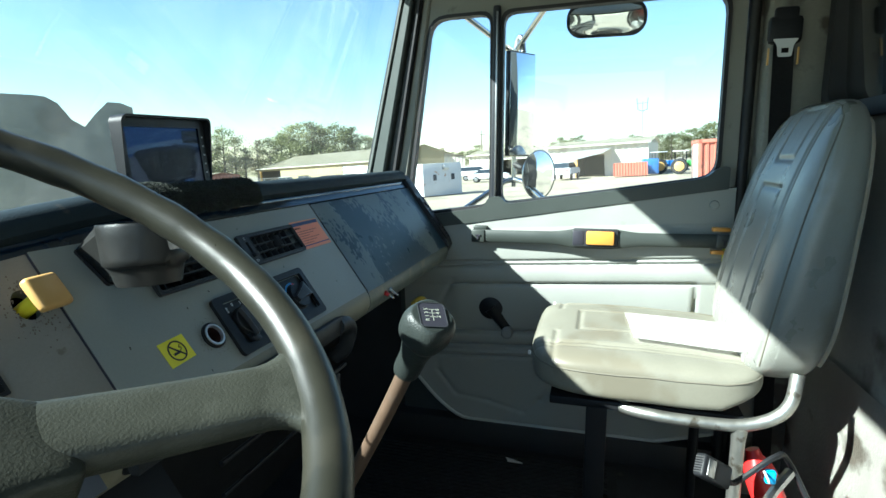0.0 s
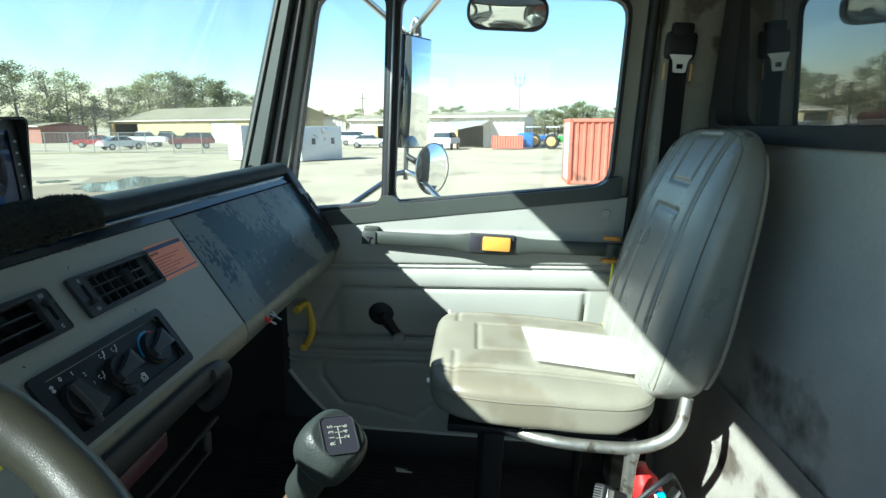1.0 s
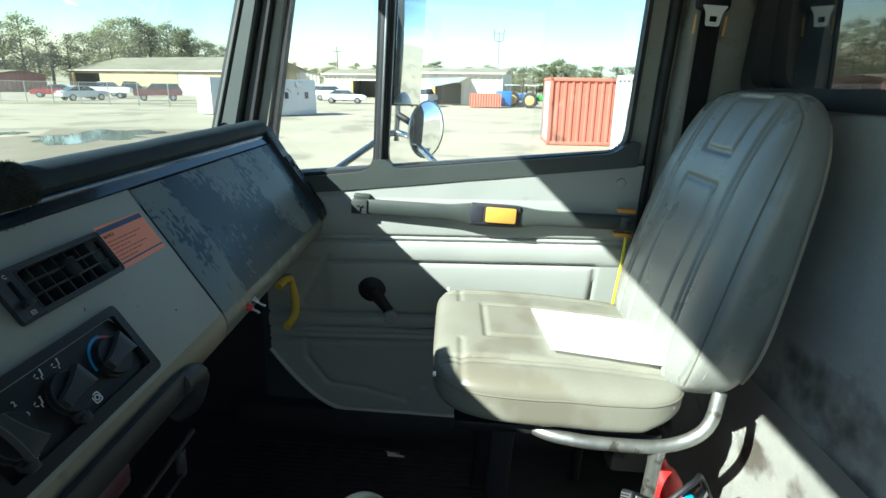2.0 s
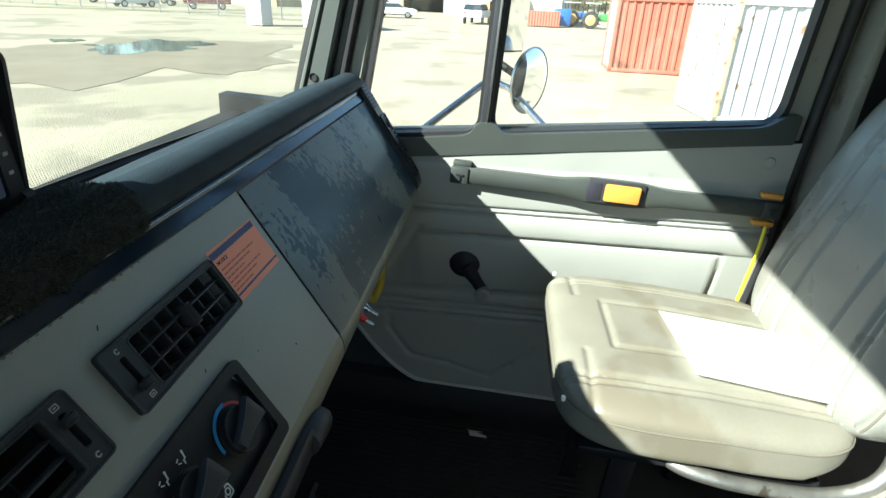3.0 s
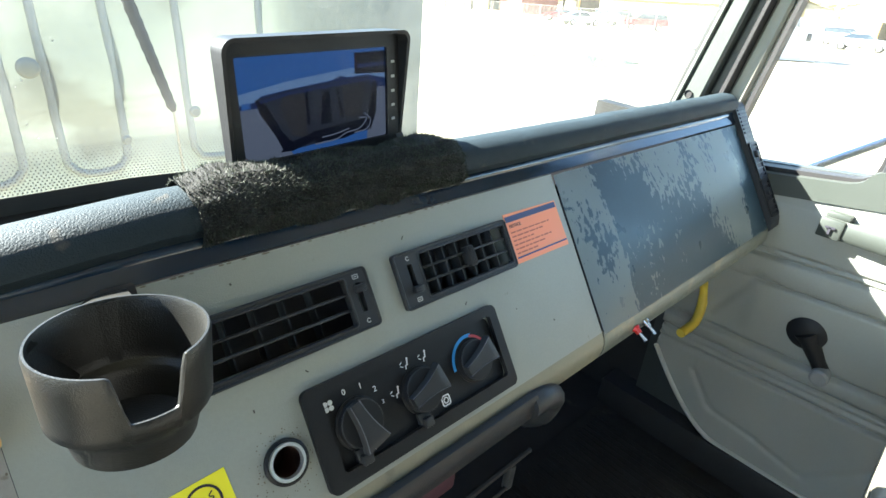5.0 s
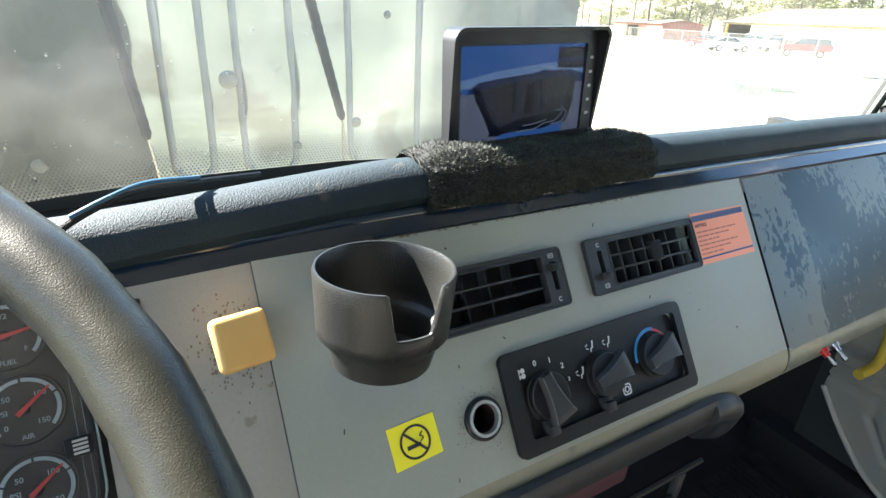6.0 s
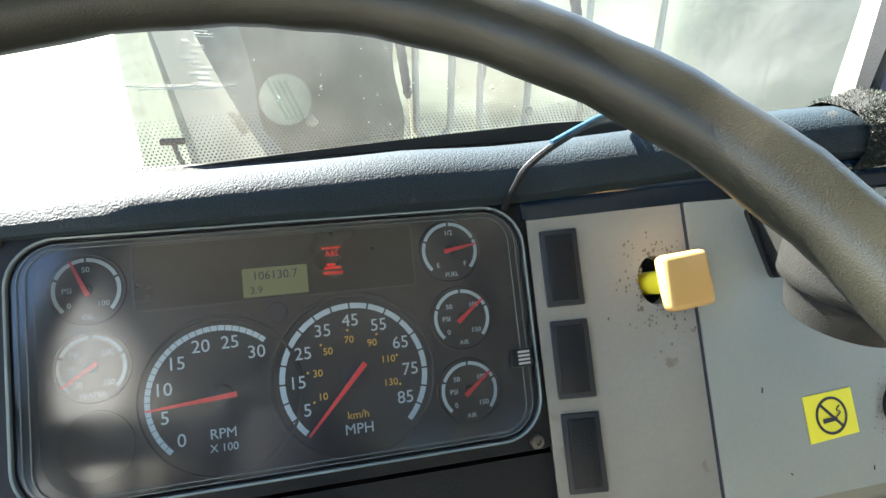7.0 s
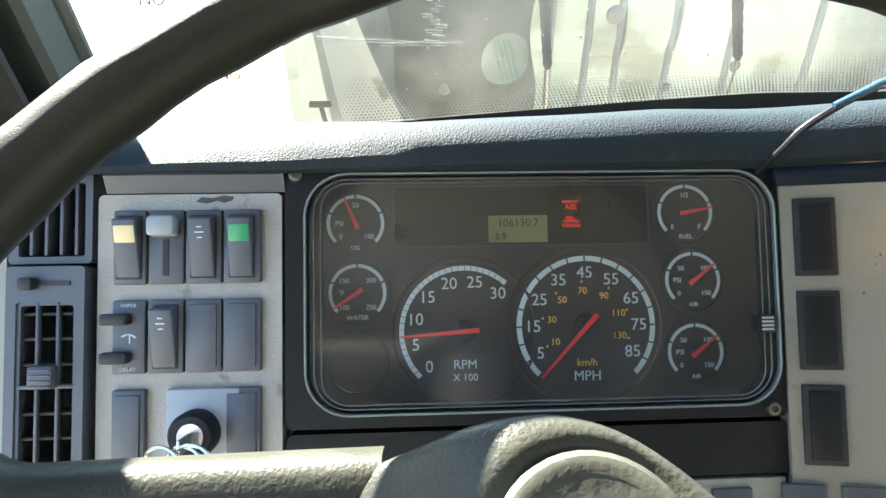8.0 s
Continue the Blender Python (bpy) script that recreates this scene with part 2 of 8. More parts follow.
def grid(bm, nu, nv, f):
    v = [[bm.verts.new(f(i / nu, j / nv)) for j in range(nv + 1)] for i in range(nu + 1)]
    for i in range(nu):
        for j in range(nv):
            bm.faces.new((v[i][j], v[i + 1][j], v[i + 1][j + 1], v[i][j + 1]))
    return v


def sweep(bm, profile, x0, x1, nx=2, cap=True, dx=None):
    """A (y, z) outline drawn out along x; dx(s, y, z) may bend it."""
    rings = []
    for i in range(nx + 1):
        s = i / nx
        ring = []
        for y, z in profile:
            p = Vector((x0 + (x1 - x0) * s, y, z))
            ring.append(bm.verts.new(p + dx(s, y, z) if dx else p))
        rings.append(ring)
    k = len(profile)
    for a, c in zip(rings, rings[1:]):
        for j in range(k):
            bm.faces.new((a[j], a[(j + 1) % k], c[(j + 1) % k], c[j]))
    if cap:
        bm.faces.new(rings[0])
        bm.faces.new(rings[-1][::-1])
    return bm


def rrect(u0, v0, u1, v1, r, n=5):
    """A rounded rectangle's outline."""
    out = []
    for cx, cy, a in ((u1 - r, v1 - r, 0), (u0 + r, v1 - r, 90), (u0 + r, v0 + r, 180), (u1 - r, v0 + r, 270)):
        for k in range(n + 1):
            t = radians(a + 90 * k / n)
            out.append((cx + r * math.cos(t), cy + r * math.sin(t)))
    return out


def round_poly(pts, r, n=4):
    """Rounds a polygon's corners."""
    out = []
    k = len(pts)
    for i in range(k):
        p, a, c = Vector(pts[i]), Vector(pts[i - 1]), Vector(pts[(i + 1) % k])
        rr = r[i] if isinstance(r, (list, tuple)) else r
        d1, d2 = (a - p), (c - p)
        q1, q2 = p + d1.normalized() * min(rr, d1.length * 0.45), p + d2.normalized() * min(rr, d2.length * 0.45)
        for j in range(n + 1):
            t = j / n
            out.append(tuple((1 - t) ** 2 * q1 + 2 * t * (1 - t) * p + t * t * q2))
    return out


def plate(bm, outer, holes, to3, w0, w1):
    """A flat plate with holes through it; to3(u, v, w) gives the place."""
    tessellate_polygon = geometry.tessellate_polygon
    loops = [outer] + list(holes)
    flat = [Vector((u, v, 0)) for lp in loops for u, v in lp]
    tris = tessellate_polygon([[Vector((u, v, 0)) for u, v in lp] for lp in loops])
    lo = [bm.verts.new(to3(p.x, p.y, w0)) for p in flat]
    hi = [bm.verts.new(to3(p.x, p.y, w1)) for p in flat]
    for a, b, c in tris:
        try:
            bm.faces.new((hi[a], hi[b], hi[c]))
            bm.faces.new((lo[c], lo[b], lo[a]))
        except ValueError:
            pass
    at = 0
    for lp in loops:
        k = len(lp)
        for i in range(k):
            a, c = at + i, at + (i + 1) % k
            bm.faces.new((lo[a], lo[c], hi[c], hi[a]))
        at += k
    return bm


def ring_plate(bm, outer, inner, to3, w0, w1):
    return plate(bm, outer, [inner], to3, w0, w1)


def pillow(bm, n, f):
    """A closed six-sided grid on the unit cube, placed by f(x, y, z) with x, y, z in -1..1."""
    seen = {}
    def vert(p):
        k = tuple(round(c * n) for c in p)
        if k not in seen:
            seen[k] = bm.verts.new(f(*p))
        return seen[k]
    for ax in range(3):
        for sgn in (-1, 1):
            for i in range(n):
                for j in range(n):
                    q = []
                    for a, b in ((0, 0), (1, 0), (1, 1), (0, 1)):
                        uvw = [0, 0, 0]
                        uvw[ax], uvw[(ax + 1) % 3], uvw[(ax + 2) % 3] = sgn, -1 + 2 * (i + a) / n, -1 + 2 * (j + b) / n
                        q.append(vert(uvw))
                    bm.faces.new(q if sgn > 0 else q[::-1])
    return bm


def superbox(x, y, z, e=4.0):
    """Moves a point of the cube's surface towards a rounded box."""
    d = (abs(x) ** e + abs(y) ** e + abs(z) ** e) ** (1 / e)
    return Vector((x / d, y / d, z / d))


def words(name, body, size, m, material, parent, align="CENTER", depth=0.0003):
    cu = bpy.data.curves.new("words", "FONT")
    cu.body, cu.size, cu.align_x, cu.align_y, cu.extrude, cu.resolution_u = body, size, align, "CENTER", depth, 3
    ob = new("words", cu)
    me = bpy.data.meshes.new_from_object(ob.evaluated_get(bpy.context.evaluated_depsgraph_get()))
    bpy.data.objects.remove(ob)
    bpy.data.curves.remove(cu)
    bm = bmesh.new()
    bm.from_mesh(me)
    bpy.data.meshes.remove(me)
    bmesh.ops.transform(bm, matrix=m, verts=bm.verts)
    return part(name, bm, material, parent)


# frame of the sloping dashboard face: u to the right, v up the slope (0 at its top edge), w out towards the seats
DM = Matrix(((1, 0, 0, 0), (0, 0.576, -0.817, 0.593), (0, 0.817, 0.576, 2.05), (0, 0, 0, 1)))
def D(u, v, w):
    return DM @ Vector((u, v, w))
# ---------------- cab shell ----------------
XL, XR, FLOOR, ROOF, BACK = -0.30, 1.88, 1.10, 2.80, -0.62
XC = 0.5 * (XL + XR)

bm = B()
rbox(bm, (XC, 0.165, FLOOR - 0.03), (2.38, 1.66, 0.06), 0.0)
tagged(part("floor", bm, MAT_FLOOR), "black rubber cab floor mat, dusty", "floor", kind="structure")
bm = B()
rbox(bm, (XC, -0.03, ROOF + 0.03), (2.3, 1.30, 0.06), 0.01)
tagged(part("ceiling", bm, WALL_GREY), "grey cab roof lining", "ceiling", kind="structure")
bm = B()
rbox(bm, (XC, 0.98, 1.52), (2.40, 0.05, 0.86), 0.0)
tagged(part("wall_front", bm, MAT_FLOOR), "black firewall under the dashboard", "wall", kind="structure")
# roof header over the windscreen
bm = B()
sweep(bm, [(0.56, 2.76), (0.64, 2.705), (0.68, 2.715), (0.70, 2.86), (0.56, 2.86)], XL - 0.04, XR + 0.04)
tagged(part("trim_header", bm, PILLAR_GREY), "grey padded header over the windscreen", "trim", kind="structure")

# back wall with the rear window
bm = B()
win = rrect(-0.14, 2.27, 1.745, 2.70, 0.06)
plate(bm, [(XL - 0.05, 1.07), (XR + 0.05, 1.07), (XR + 0.05, ROOF), (XL - 0.05, ROOF)], [win], lambda u, v, w: Vector((u, BACK - w, v)), 0.0, 0.05)
back = tagged(part("wall_back", bm, WALL_GREY), "scuffed grey cab back panel with a wide rear window", "wall", kind="structure")
w1 = thing("window_rear", (0.8, BACK, 2.27), "tinted rear cab window in a black rubber gasket", "window", kind="structure")
bm = B()
ring_plate(bm, rrect(-0.17, 2.24, 1.775, 2.69, 0.08), rrect(-0.13, 2.28, 1.735, 2.65, 0.055), lambda u, v, w: Vector((u, BACK - w, v)), -0.018, 0.09)
part("gasket", bm, RUBBER, w1)
bm = B()
plate(bm, rrect(-0.14, 2.27, 1.745, 2.66, 0.06), [], lambda u, v, w: Vector((u, BACK - 0.028 + 0.031 * (u - 1.745) + 0.069 * (v - 2.27) - w, v)), 0.0, 0.005)
p = part("pane", bm, GLASS_REAR, w1)
p.visible_shadow = False
# lower back panel, pale and worn, in front of the wall
bm = B()
def low_panel(u, v):
    x, z = 0.05 + 1.80 * u, 1.10 + 0.55 * v
    return Vector((x, BACK + 0.012 + 0.012 * math.sin(7 * x) * (1 - v) + 0.008 * noise.noise(Vector((x * 6, z * 6, 0))), z))
grid(bm, 60, 24, low_panel)
bmesh.ops.solidify(bm, geom=bm.faces[:], thickness=0.006)
tagged(part("wall_back_panel", bm, WALL_LOW), "worn pale lower panel on the cab back wall", "wall panel", kind="structure")

# windscreen
def ws(u, v):
    x = XL - 0.04 + (XR - XL + 0.08) * u
    bow = 0.10 * (1 - (2 * u - 1) ** 2)
    return Vector((x, 0.80 + bow - 0.175 * v - 0.88 * bow * v, 2.0 + 0.74 * v))
wsc = thing("windscreen", (XC, 0.88, 2.03), "dusty laminated windscreen with a dotted black lower band", "windscreen", kind="structure")
bm = B()
grid(bm, 30, 8, ws)
p = part("pane", bm, GLASS_WS, wsc)
p.visible_shadow = False
bm = B()
pts = [ws(0, 1)] + [ws(0, 1 - k / 6) for k in range(1, 6)] + [ws(k / 24, 0) + Vector((0, 0, -0.012)) for k in range(25)] + [ws(1, k / 6) for k in range(1, 7)] + [ws(1 - k / 24, 1) for k in range(1, 24)]
tube(bm, pts, 0.014, 8, closed=True)
part("gasket", bm, RUBBER, wsc)
# black band of printed dots along the lower edge, over a solid border that is widest before the driver's right hand
def border_height(u):
    return 0.034 * min(1.0, max(0.0, (u - 0.17) / 0.2)) - 0.028 * min(1.0, max(0.0, (u - 0.45) / 0.15))
bm = B()
for row in range(15):
    for k in range(520):
        u = (k + 0.5 * (row % 2)) / 520
        v = 0.006 + row * 0.0050 + 0.8 * border_height(u)
        c = ws(u, v) + Vector((0, -0.003, 0))
        r = (0.00125 - row * 0.00005) * min(1.0, max(0.0, (c.x + 0.02) / 0.05))
        if r < 0.0003:
            continue
        q = [bm.verts.new(c + Vector((r * math.cos(a), -0.2 * r * math.sin(a), r * math.sin(a)))) for a in (0.4, 1.97, 3.54, 5.11)]
        bm.faces.new(q)
ob = part("dot_band", bm, mat("grey_black_frit", (0.10, 0.105, 0.10), 0.6, bump=0), wsc)
ob["kind"] = "stuff"

# A-pillars: inner casing, dark recess, seal and pale flange between the windscreen and the quarter window
def pillar(sign):
    x = XR if sign > 0 else XL
    t = thing("a_pillar", (x, 0.78, 2.05), "grey-green painted cab pillar with dark trim and a plug hole", "pillar", "cab pillars", "structure")
    def across(f, z):
        front, rear = 0.775 - 0.235 * (z - 2.0), 0.627 - 0.151 * (z - 2.0)
        return front + (rear - front) * f
    def foot(z):
        """The driver's pillar spreads inwards at its foot."""
        k = min(1.0, max(0.0, (2.29 - z) / 0.11)) if sign < 0 else 0.0
        return 0.07 * k * k * (3 - 2 * k)
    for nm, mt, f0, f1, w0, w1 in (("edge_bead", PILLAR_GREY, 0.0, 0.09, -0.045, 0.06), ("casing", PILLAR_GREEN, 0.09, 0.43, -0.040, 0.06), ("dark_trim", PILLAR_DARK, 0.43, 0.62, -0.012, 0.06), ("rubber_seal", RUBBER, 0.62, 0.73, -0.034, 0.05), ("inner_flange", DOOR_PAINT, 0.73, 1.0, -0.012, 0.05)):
        bm = B()
        ring = []
        for z in (1.98, 2.17, 2.20, 2.23, 2.26, 2.29, 2.52, 2.80):
            a, b = across(f0, z), across(f1, z)
            c = min(0.006, 0.3 * (a - b))
            ring.append([Vector((x + sign * ww + foot(z), y, z)) for y, ww in ((a, w0 + 0.006), (a - c, w0), (b + c, w0), (b, w0 + 0.006), (b, w1), (a, w1))])
        v = [[bm.verts.new(q) for q in r] for r in ring]
        for lo, hi in zip(v, v[1:]):
            for k in range(6):
                bm.faces.new((lo[k], lo[(k + 1) % 6], hi[(k + 1) % 6], hi[k]))
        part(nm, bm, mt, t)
    if sign > 0:
        bm = B()
        lathe(bm, [(0, 0.0), (0.008, 0.0), (0.0095, 0.002), (0.009, 0.003)], Matrix.Translation((x - 0.041, 0.727, 2.082)) @ Matrix.Rotation(radians(-90), 4, "Y"), 16)
        part("plug_hole", bm, RUBBER, t)
    return t
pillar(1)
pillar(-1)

# B-pillar and rear side panels, both sides
for sgn, x in ((1, XR), (-1, XL)):
    bm = B()
    rbox(bm, (x - sgn * 0.02, -0.555, 1.90), (0.12, 0.165, 1.66), 0.015)
    rbox(bm, (x + sgn * 0.025, -0.46, 1.90), (0.04, 0.05, 1.66), 0.006)
    tagged(part("wall_right_rear" if sgn > 0 else "wall_left_rear", bm, B_POST), "grimy grey cab side panel behind the door", "wall", kind="structure")
    bm = B()
    tube(bm, [(x - sgn * 0.005, -0.449 + 0.004 * k, 1.15 + 1.56 * (1 - k)) for k in (0, 0.35, 0.7, 1)], 0.0145, 10)
    tagged(part("trim_door_seal", bm, RUBBER), "black rubber door seal", "seal", kind="structure")

# ribbed rubber mat in the passenger's footwell
fm = thing("floor_mat", (1.40, 0.30, FLOOR), "ribbed black rubber floor mat, dusty", "floor mat")
bm = B()
rbox(bm, (1.38, 0.30, FLOOR + 0.003), (0.92, 0.86, 0.006), 0.002)
part("base", bm, MAT_FLOOR, fm)
for k in range(44):
    bm = B()
    rbox(bm, (0.95 + 0.02 * k, 0.30, FLOOR + 0.008), (0.007, 0.80, 0.005), 0.0015)
    part("rib", bm, MAT_FLOOR, fm)

# ---------------- doors ----------------
def sill(y):
    return 1.950 - 0.150 * (y - 0.53)

CREASES = [((0.446, 1.725), (0.526, 1.568), 0.006), ((0.519, 1.442), (0.512, 1.364), 0.004), ((0.512, 1.364), (0.447, 1.282), 0.006), ((0.447, 1.282), (0.325, 1.268), 0.004), ((0.325, 1.268), (0.197, 1.238), 0.004), ((0.197, 1.238), (0.138, 1.290), 0.005), ((0.138, 1.290), (0.081, 1.357), 0.005)]
def door_panel_relief(y, z):
    """How far the quilted vinyl stands off the door skin."""
    q = z + 0.057 * (y - 0.1)
    k = min(1, max(0, (1.80 - q) / 0.45))
    d = 0.022 - 0.040 * k * k * (3 - 2 * k)
    inside = min(1.0, max(0.0, (y + 0.345) / 0.012)) * min(1.0, max(0.0, (0.46 - y) / 0.03))
    for q0, w, g in ((1.810, 0.0035, 0.006), (1.794, 0.0045, 0.008), (1.729, 0.005, 0.009), (1.551, 0.007, 0.013), (1.499, 0.006, 0.012), (1.478, 0.005, 0.008), (1.455, 0.007, 0.012)):
        d -= g * math.exp(-((q - q0) / w) ** 2) * (inside if q0 == 1.729 else 1.0)
    for a, b, h in ((1.729, 1.794, 0.007), (1.810, 1.92, 0.005), (1.551, 1.729, 0.008), (1.499, 1.551, 0.006), (1.455, 1.482, 0.004)):
        if a < q < b:
            f = math.sin(math.pi * (q - a) / (b - a)) ** 0.5
            d += h * f * (inside if a == 1.551 else 1.0)
    if 1.551 < q < 1.729:
        d -= 0.008 * math.exp(-((y + 0.340) / 0.005) ** 2)
    for (y0, z0), (y1, z1), g in CREASES:
        ey, ez = y1 - y0, z1 - z0
        s = min(1.0, max(0.0, ((y - y0) * ey + (z - z0) * ez) / (ey * ey + ez * ez)))
        off = math.hypot(y - y0 - s * ey, z - z0 - s * ez)
        if off < 0.03:
            d -= g * math.exp(-(off / 0.008) ** 2)
    d += 0.0012 * noise.noise(Vector((y * 9, z * 9, 2)))
    # pulled hollow round the grab handle
    d -= 0.006 * math.exp(-((z - 1.945) / 0.02) ** 2) * math.exp(-((y - 0.40) / 0.05) ** 2)
    return d

def make_door(sign):
    x = XR if sign > 0 else XL
    label = "grey-green vinyl cab door with a grab handle and window crank" if sign > 0 else "grey-green vinyl driver's cab door, standing open"
    t = thing("door_passenger" if sign > 0 else "door_driver", (x, 0.1, 1.17), label, "door", kind="structure")
    front = round_poly([(0.318, sill(0.318) + 0.004), (0.624, sill(0.624) + 0.006), (0.531, 2.61), (0.320, 2.615)], (0.035, 0.03, 0.06, 0.04))
    main = round_poly([(-0.386, sill(-0.386) + 0.001), (0.291, sill(0.291) + 0.001), (0.289, 2.615), (-0.384, 2.632)], (0.05, 0.04, 0.04, 0.06))
    outer = [(-0.434, 2.06), (0.66, 1.895), (0.66, 1.95), (0.56, 2.74), (-0.428, 2.74)]
    bm = B()
    plate(bm, outer, [front, main], lambda u, v, w: Vector((x + sign * w, u, v)), 0.0, 0.05)
    part("frame", bm, DOOR_PAINT, t)
    bm = B()
    plate(bm, [(-0.475, 1.16), (0.66, 1.16), (0.68, 1.94), (-0.475, 2.10)], [], lambda u, v, w: Vector((x + sign * w, u, v)), 0.055, 0.085)
    part("outer_skin", bm, PILLAR_DARK, t)
    for nm, loop, c in (("quarter_window", front, (0.455, 2.28)), ("side_window", main, (-0.047, 2.3))):
        hu, hv_ = max(abs(u - c[0]) for u, v in loop), max(abs(v - c[1]) for u, v in loop)
        inner = [(c[0] + (u - c[0]) * (1 - 0.008 / hu), c[1] + (v - c[1]) * (1 - 0.008 / hv_)) for u, v in loop]
        bm = B()
        ring_plate(bm, [(c[0] + (u - c[0]) * (1 + 0.003 / hu), c[1] + (v - c[1]) * (1 + 0.003 / hv_)) for u, v in loop], inner, lambda u, v, w: Vector((x + sign * w, u, v)), -0.006, 0.03)
        g = part(nm, bm, RUBBER, t, "black rubber window channel")
        bm = B()
        plate(bm, loop, [], lambda u, v, w: Vector((x + sign * w, u, v)), 0.022, 0.026)
        q = part("pane", bm, GLASS, g)
        q.visible_shadow = False
    # division bar
    bm = B()
    rbox(bm, (0, 0, 0), (0.022, 0.024, 0.64), 0.006, Matrix.Translation((x - sign * 0.008, 0.3045, 2.31)) @ Matrix.Rotation(radians(0.2), 4, "X"))
    part("division_bar", bm, CHARCOAL, t)
    bm = B()
    rbox(bm, (0, 0, 0), (0.006, 0.006, 0.60), 0.002, Matrix.Translation((x - sign * 0.020, 0.3015, 2.31)) @ Matrix.Rotation(radians(0.2), 4, "X"))
    part("bright_strip", bm, STEEL, t)
    # belt rail
    bm = B()
    pts = [(-0.412, 2.053), (0.64, 1.888), (0.66, 1.930), (0.34, sill(0.34) + 0.004), (0.325, sill(0.325) + 0.035), (0.283, sill(0.283) + 0.035), (0.262, sill(0.262) + 0.004), (-0.345, sill(-0.345) + 0.004), (-0.378, sill(-0.378) + 0.030), (-0.412, sill(-0.412) + 0.030)]
    plate(bm, round_poly(pts, (0.005, 0.005, 0.005, 0.03, 0.015, 0.015, 0.03, 0.03, 0.02, 0.01)), [], lambda u, v, w: Vector((x - sign * w, u, v)), 0.0, 0.026)
    bmesh.ops.bevel(bm, geom=[e for e in bm.edges if all(abs(v.co.x - (x - sign * 0.026)) < 1e-5 for v in e.verts) and len(e.link_faces) == 2 and e.calc_face_angle(0) > 1], offset=0.006, segments=2, affect="EDGES")
    part("belt_rail", bm, SILL, t)
    # quilted vinyl
    bm = B()
    def panel(u, v):
        y = -0.433 + 1.063 * u
        top = 2.056 - 0.157 * (y + 0.43) + 0.002
        low = 1.19 + 0.20 * max(0, (y - 0.40) / 0.23) ** 1.6 + 0.05 * max(0, (-0.25 - y) / 0.17)
        z = low + (top - low) * v
        return Vector((x - sign * door_panel_relief(y, z), y, z))
    grid(bm, 130, 260, panel)
    vin = part("vinyl_panel", bm, VINYL_DOOR, t, angle=70)
    if sign < 0:
        return t
    bm = B()
    tube(bm, [panel(k / 40, 0) + Vector((-0.003, 0, 0)) for k in range(41)], 0.0065, 8)
    part("panel_piping", bm, mat("pale_piping", (0.42, 0.43, 0.40), 0.5, bump=0.1), t)
    # grab handle
    bm = B()
    hz = lambda y: 1.892 - 0.012 * y
    rows = []
    for k in range(49):
        y = 0.372 - 0.80 * k / 48
        bulge = 1.0 + 0.55 * math.exp(-((y + 0.03) / 0.10) ** 4) 
        hh = 0.021 * bulge
        off = 0.050 + 0.012 * math.sin(math.pi * k / 48)
        z = hz(y)
        rows.append([Vector((XR - o, y, z + dz)) for o, dz in ((0.015, hh * 0.8), (off - 0.006, hh), (off, hh * 0.6), (off, -hh * 0.6), (off - 0.006, -hh), (0.015, -hh * 0.8))])
    v = [[bm.verts.new(q) for q in r] for r in rows]
    for a, b in zip(v, v[1:]):
        for j in range(6):
            bm.faces.new((a[j], a[(j + 1) % 6], b[(j + 1) % 6], b[j]))
    bm.faces.new(v[0]); bm.faces.new(v[-1][::-1])
    h = part("grab_handle", bm, SILL, t, "dark grey-green moulded pull handle")
    for y in (0.352, -0.405):
        bm = B()
        rbox(bm, (XR - 0.050, y, hz(y)), (0.014, 0.045, 0.042), 0.004)
        part("end_cap", bm, SILL, h)
        bm = B()
        rbox(bm, (XR - 0.0595, y, hz(y) + 0.004), (0.003, 0.018, 0.004), 0.0)
        rbox(bm, (XR - 0.0595, y, hz(y) - 0.003), (0.003, 0.005, 0.014), 0.0)
        part("slot_mark", bm, INK, h)
    bm = B()
    rbox(bm, (XR - 0.028, 0.348, hz(0.345) + 0.026), (0.03, 0.046, 0.014), 0.004)
    part("handle_bracket", bm, SILL, h)
    bm = B()
    rbox(bm, (XR - 0.058, -0.030, 1.896), (0.020, 0.140, 0.058), 0.005)
    part("latch_housing", bm, CHARCOAL, t)
    bm = B()
    rbox(bm, (XR - 0.0675, 0.022, 1.896), (0.004, 0.034, 0.044), 0.002)
    part("latch_recess", bm, INK, t)
    bm = B()
    rbox(bm, (XR - 0.071, -0.045, 1.897), (0.014, 0.085, 0.043), 0.005)
    part("latch_paddle", bm, AMBER, t, "amber plastic door release paddle")
    for dz in (0.036, -0.034):
        bm = B()
        rbox(bm, (XR - 0.045, -0.395, hz(-0.4) + dz), (0.02, 0.05, 0.012), 0.003)
        part("amber_tab", bm, AMBER, t)
    bm = B()
    lathe(bm, [(0, 0.004), (0.012, 0.003), (0.014, 0)], Matrix.Translation((XR - 0.024, -0.375, 2.005)) @ Matrix.Rotation(radians(-90), 4, "Y"), 18)
    part("trim_plug", bm, VINYL_DOOR, t)
    # window crank
    bm = B()
    cm = Matrix.Translation((XR + 0.012, 0.312, 1.632)) @ Matrix.Rotation(radians(-90), 4, "Y")
    lathe(bm, [(0.0, 0.040), (0.030, 0.040), (0.042, 0.031), (0.046, 0.005), (0.048, 0.0)], cm, 26)
    cr = part("window_crank", bm, BLACK, t)
    bm = B()
    a, b = Vector((XR - 0.018, 0.312, 1.632)), Vector((XR - 0.004, 0.252, 1.548))
    tube(bm, [a, a.lerp(b, 0.3), a.lerp(b, 0.7), b], [0.026, 0.021, 0.017, 0.018], 12)
    part("crank_arm", bm, BLACK, cr)
    bm = B()
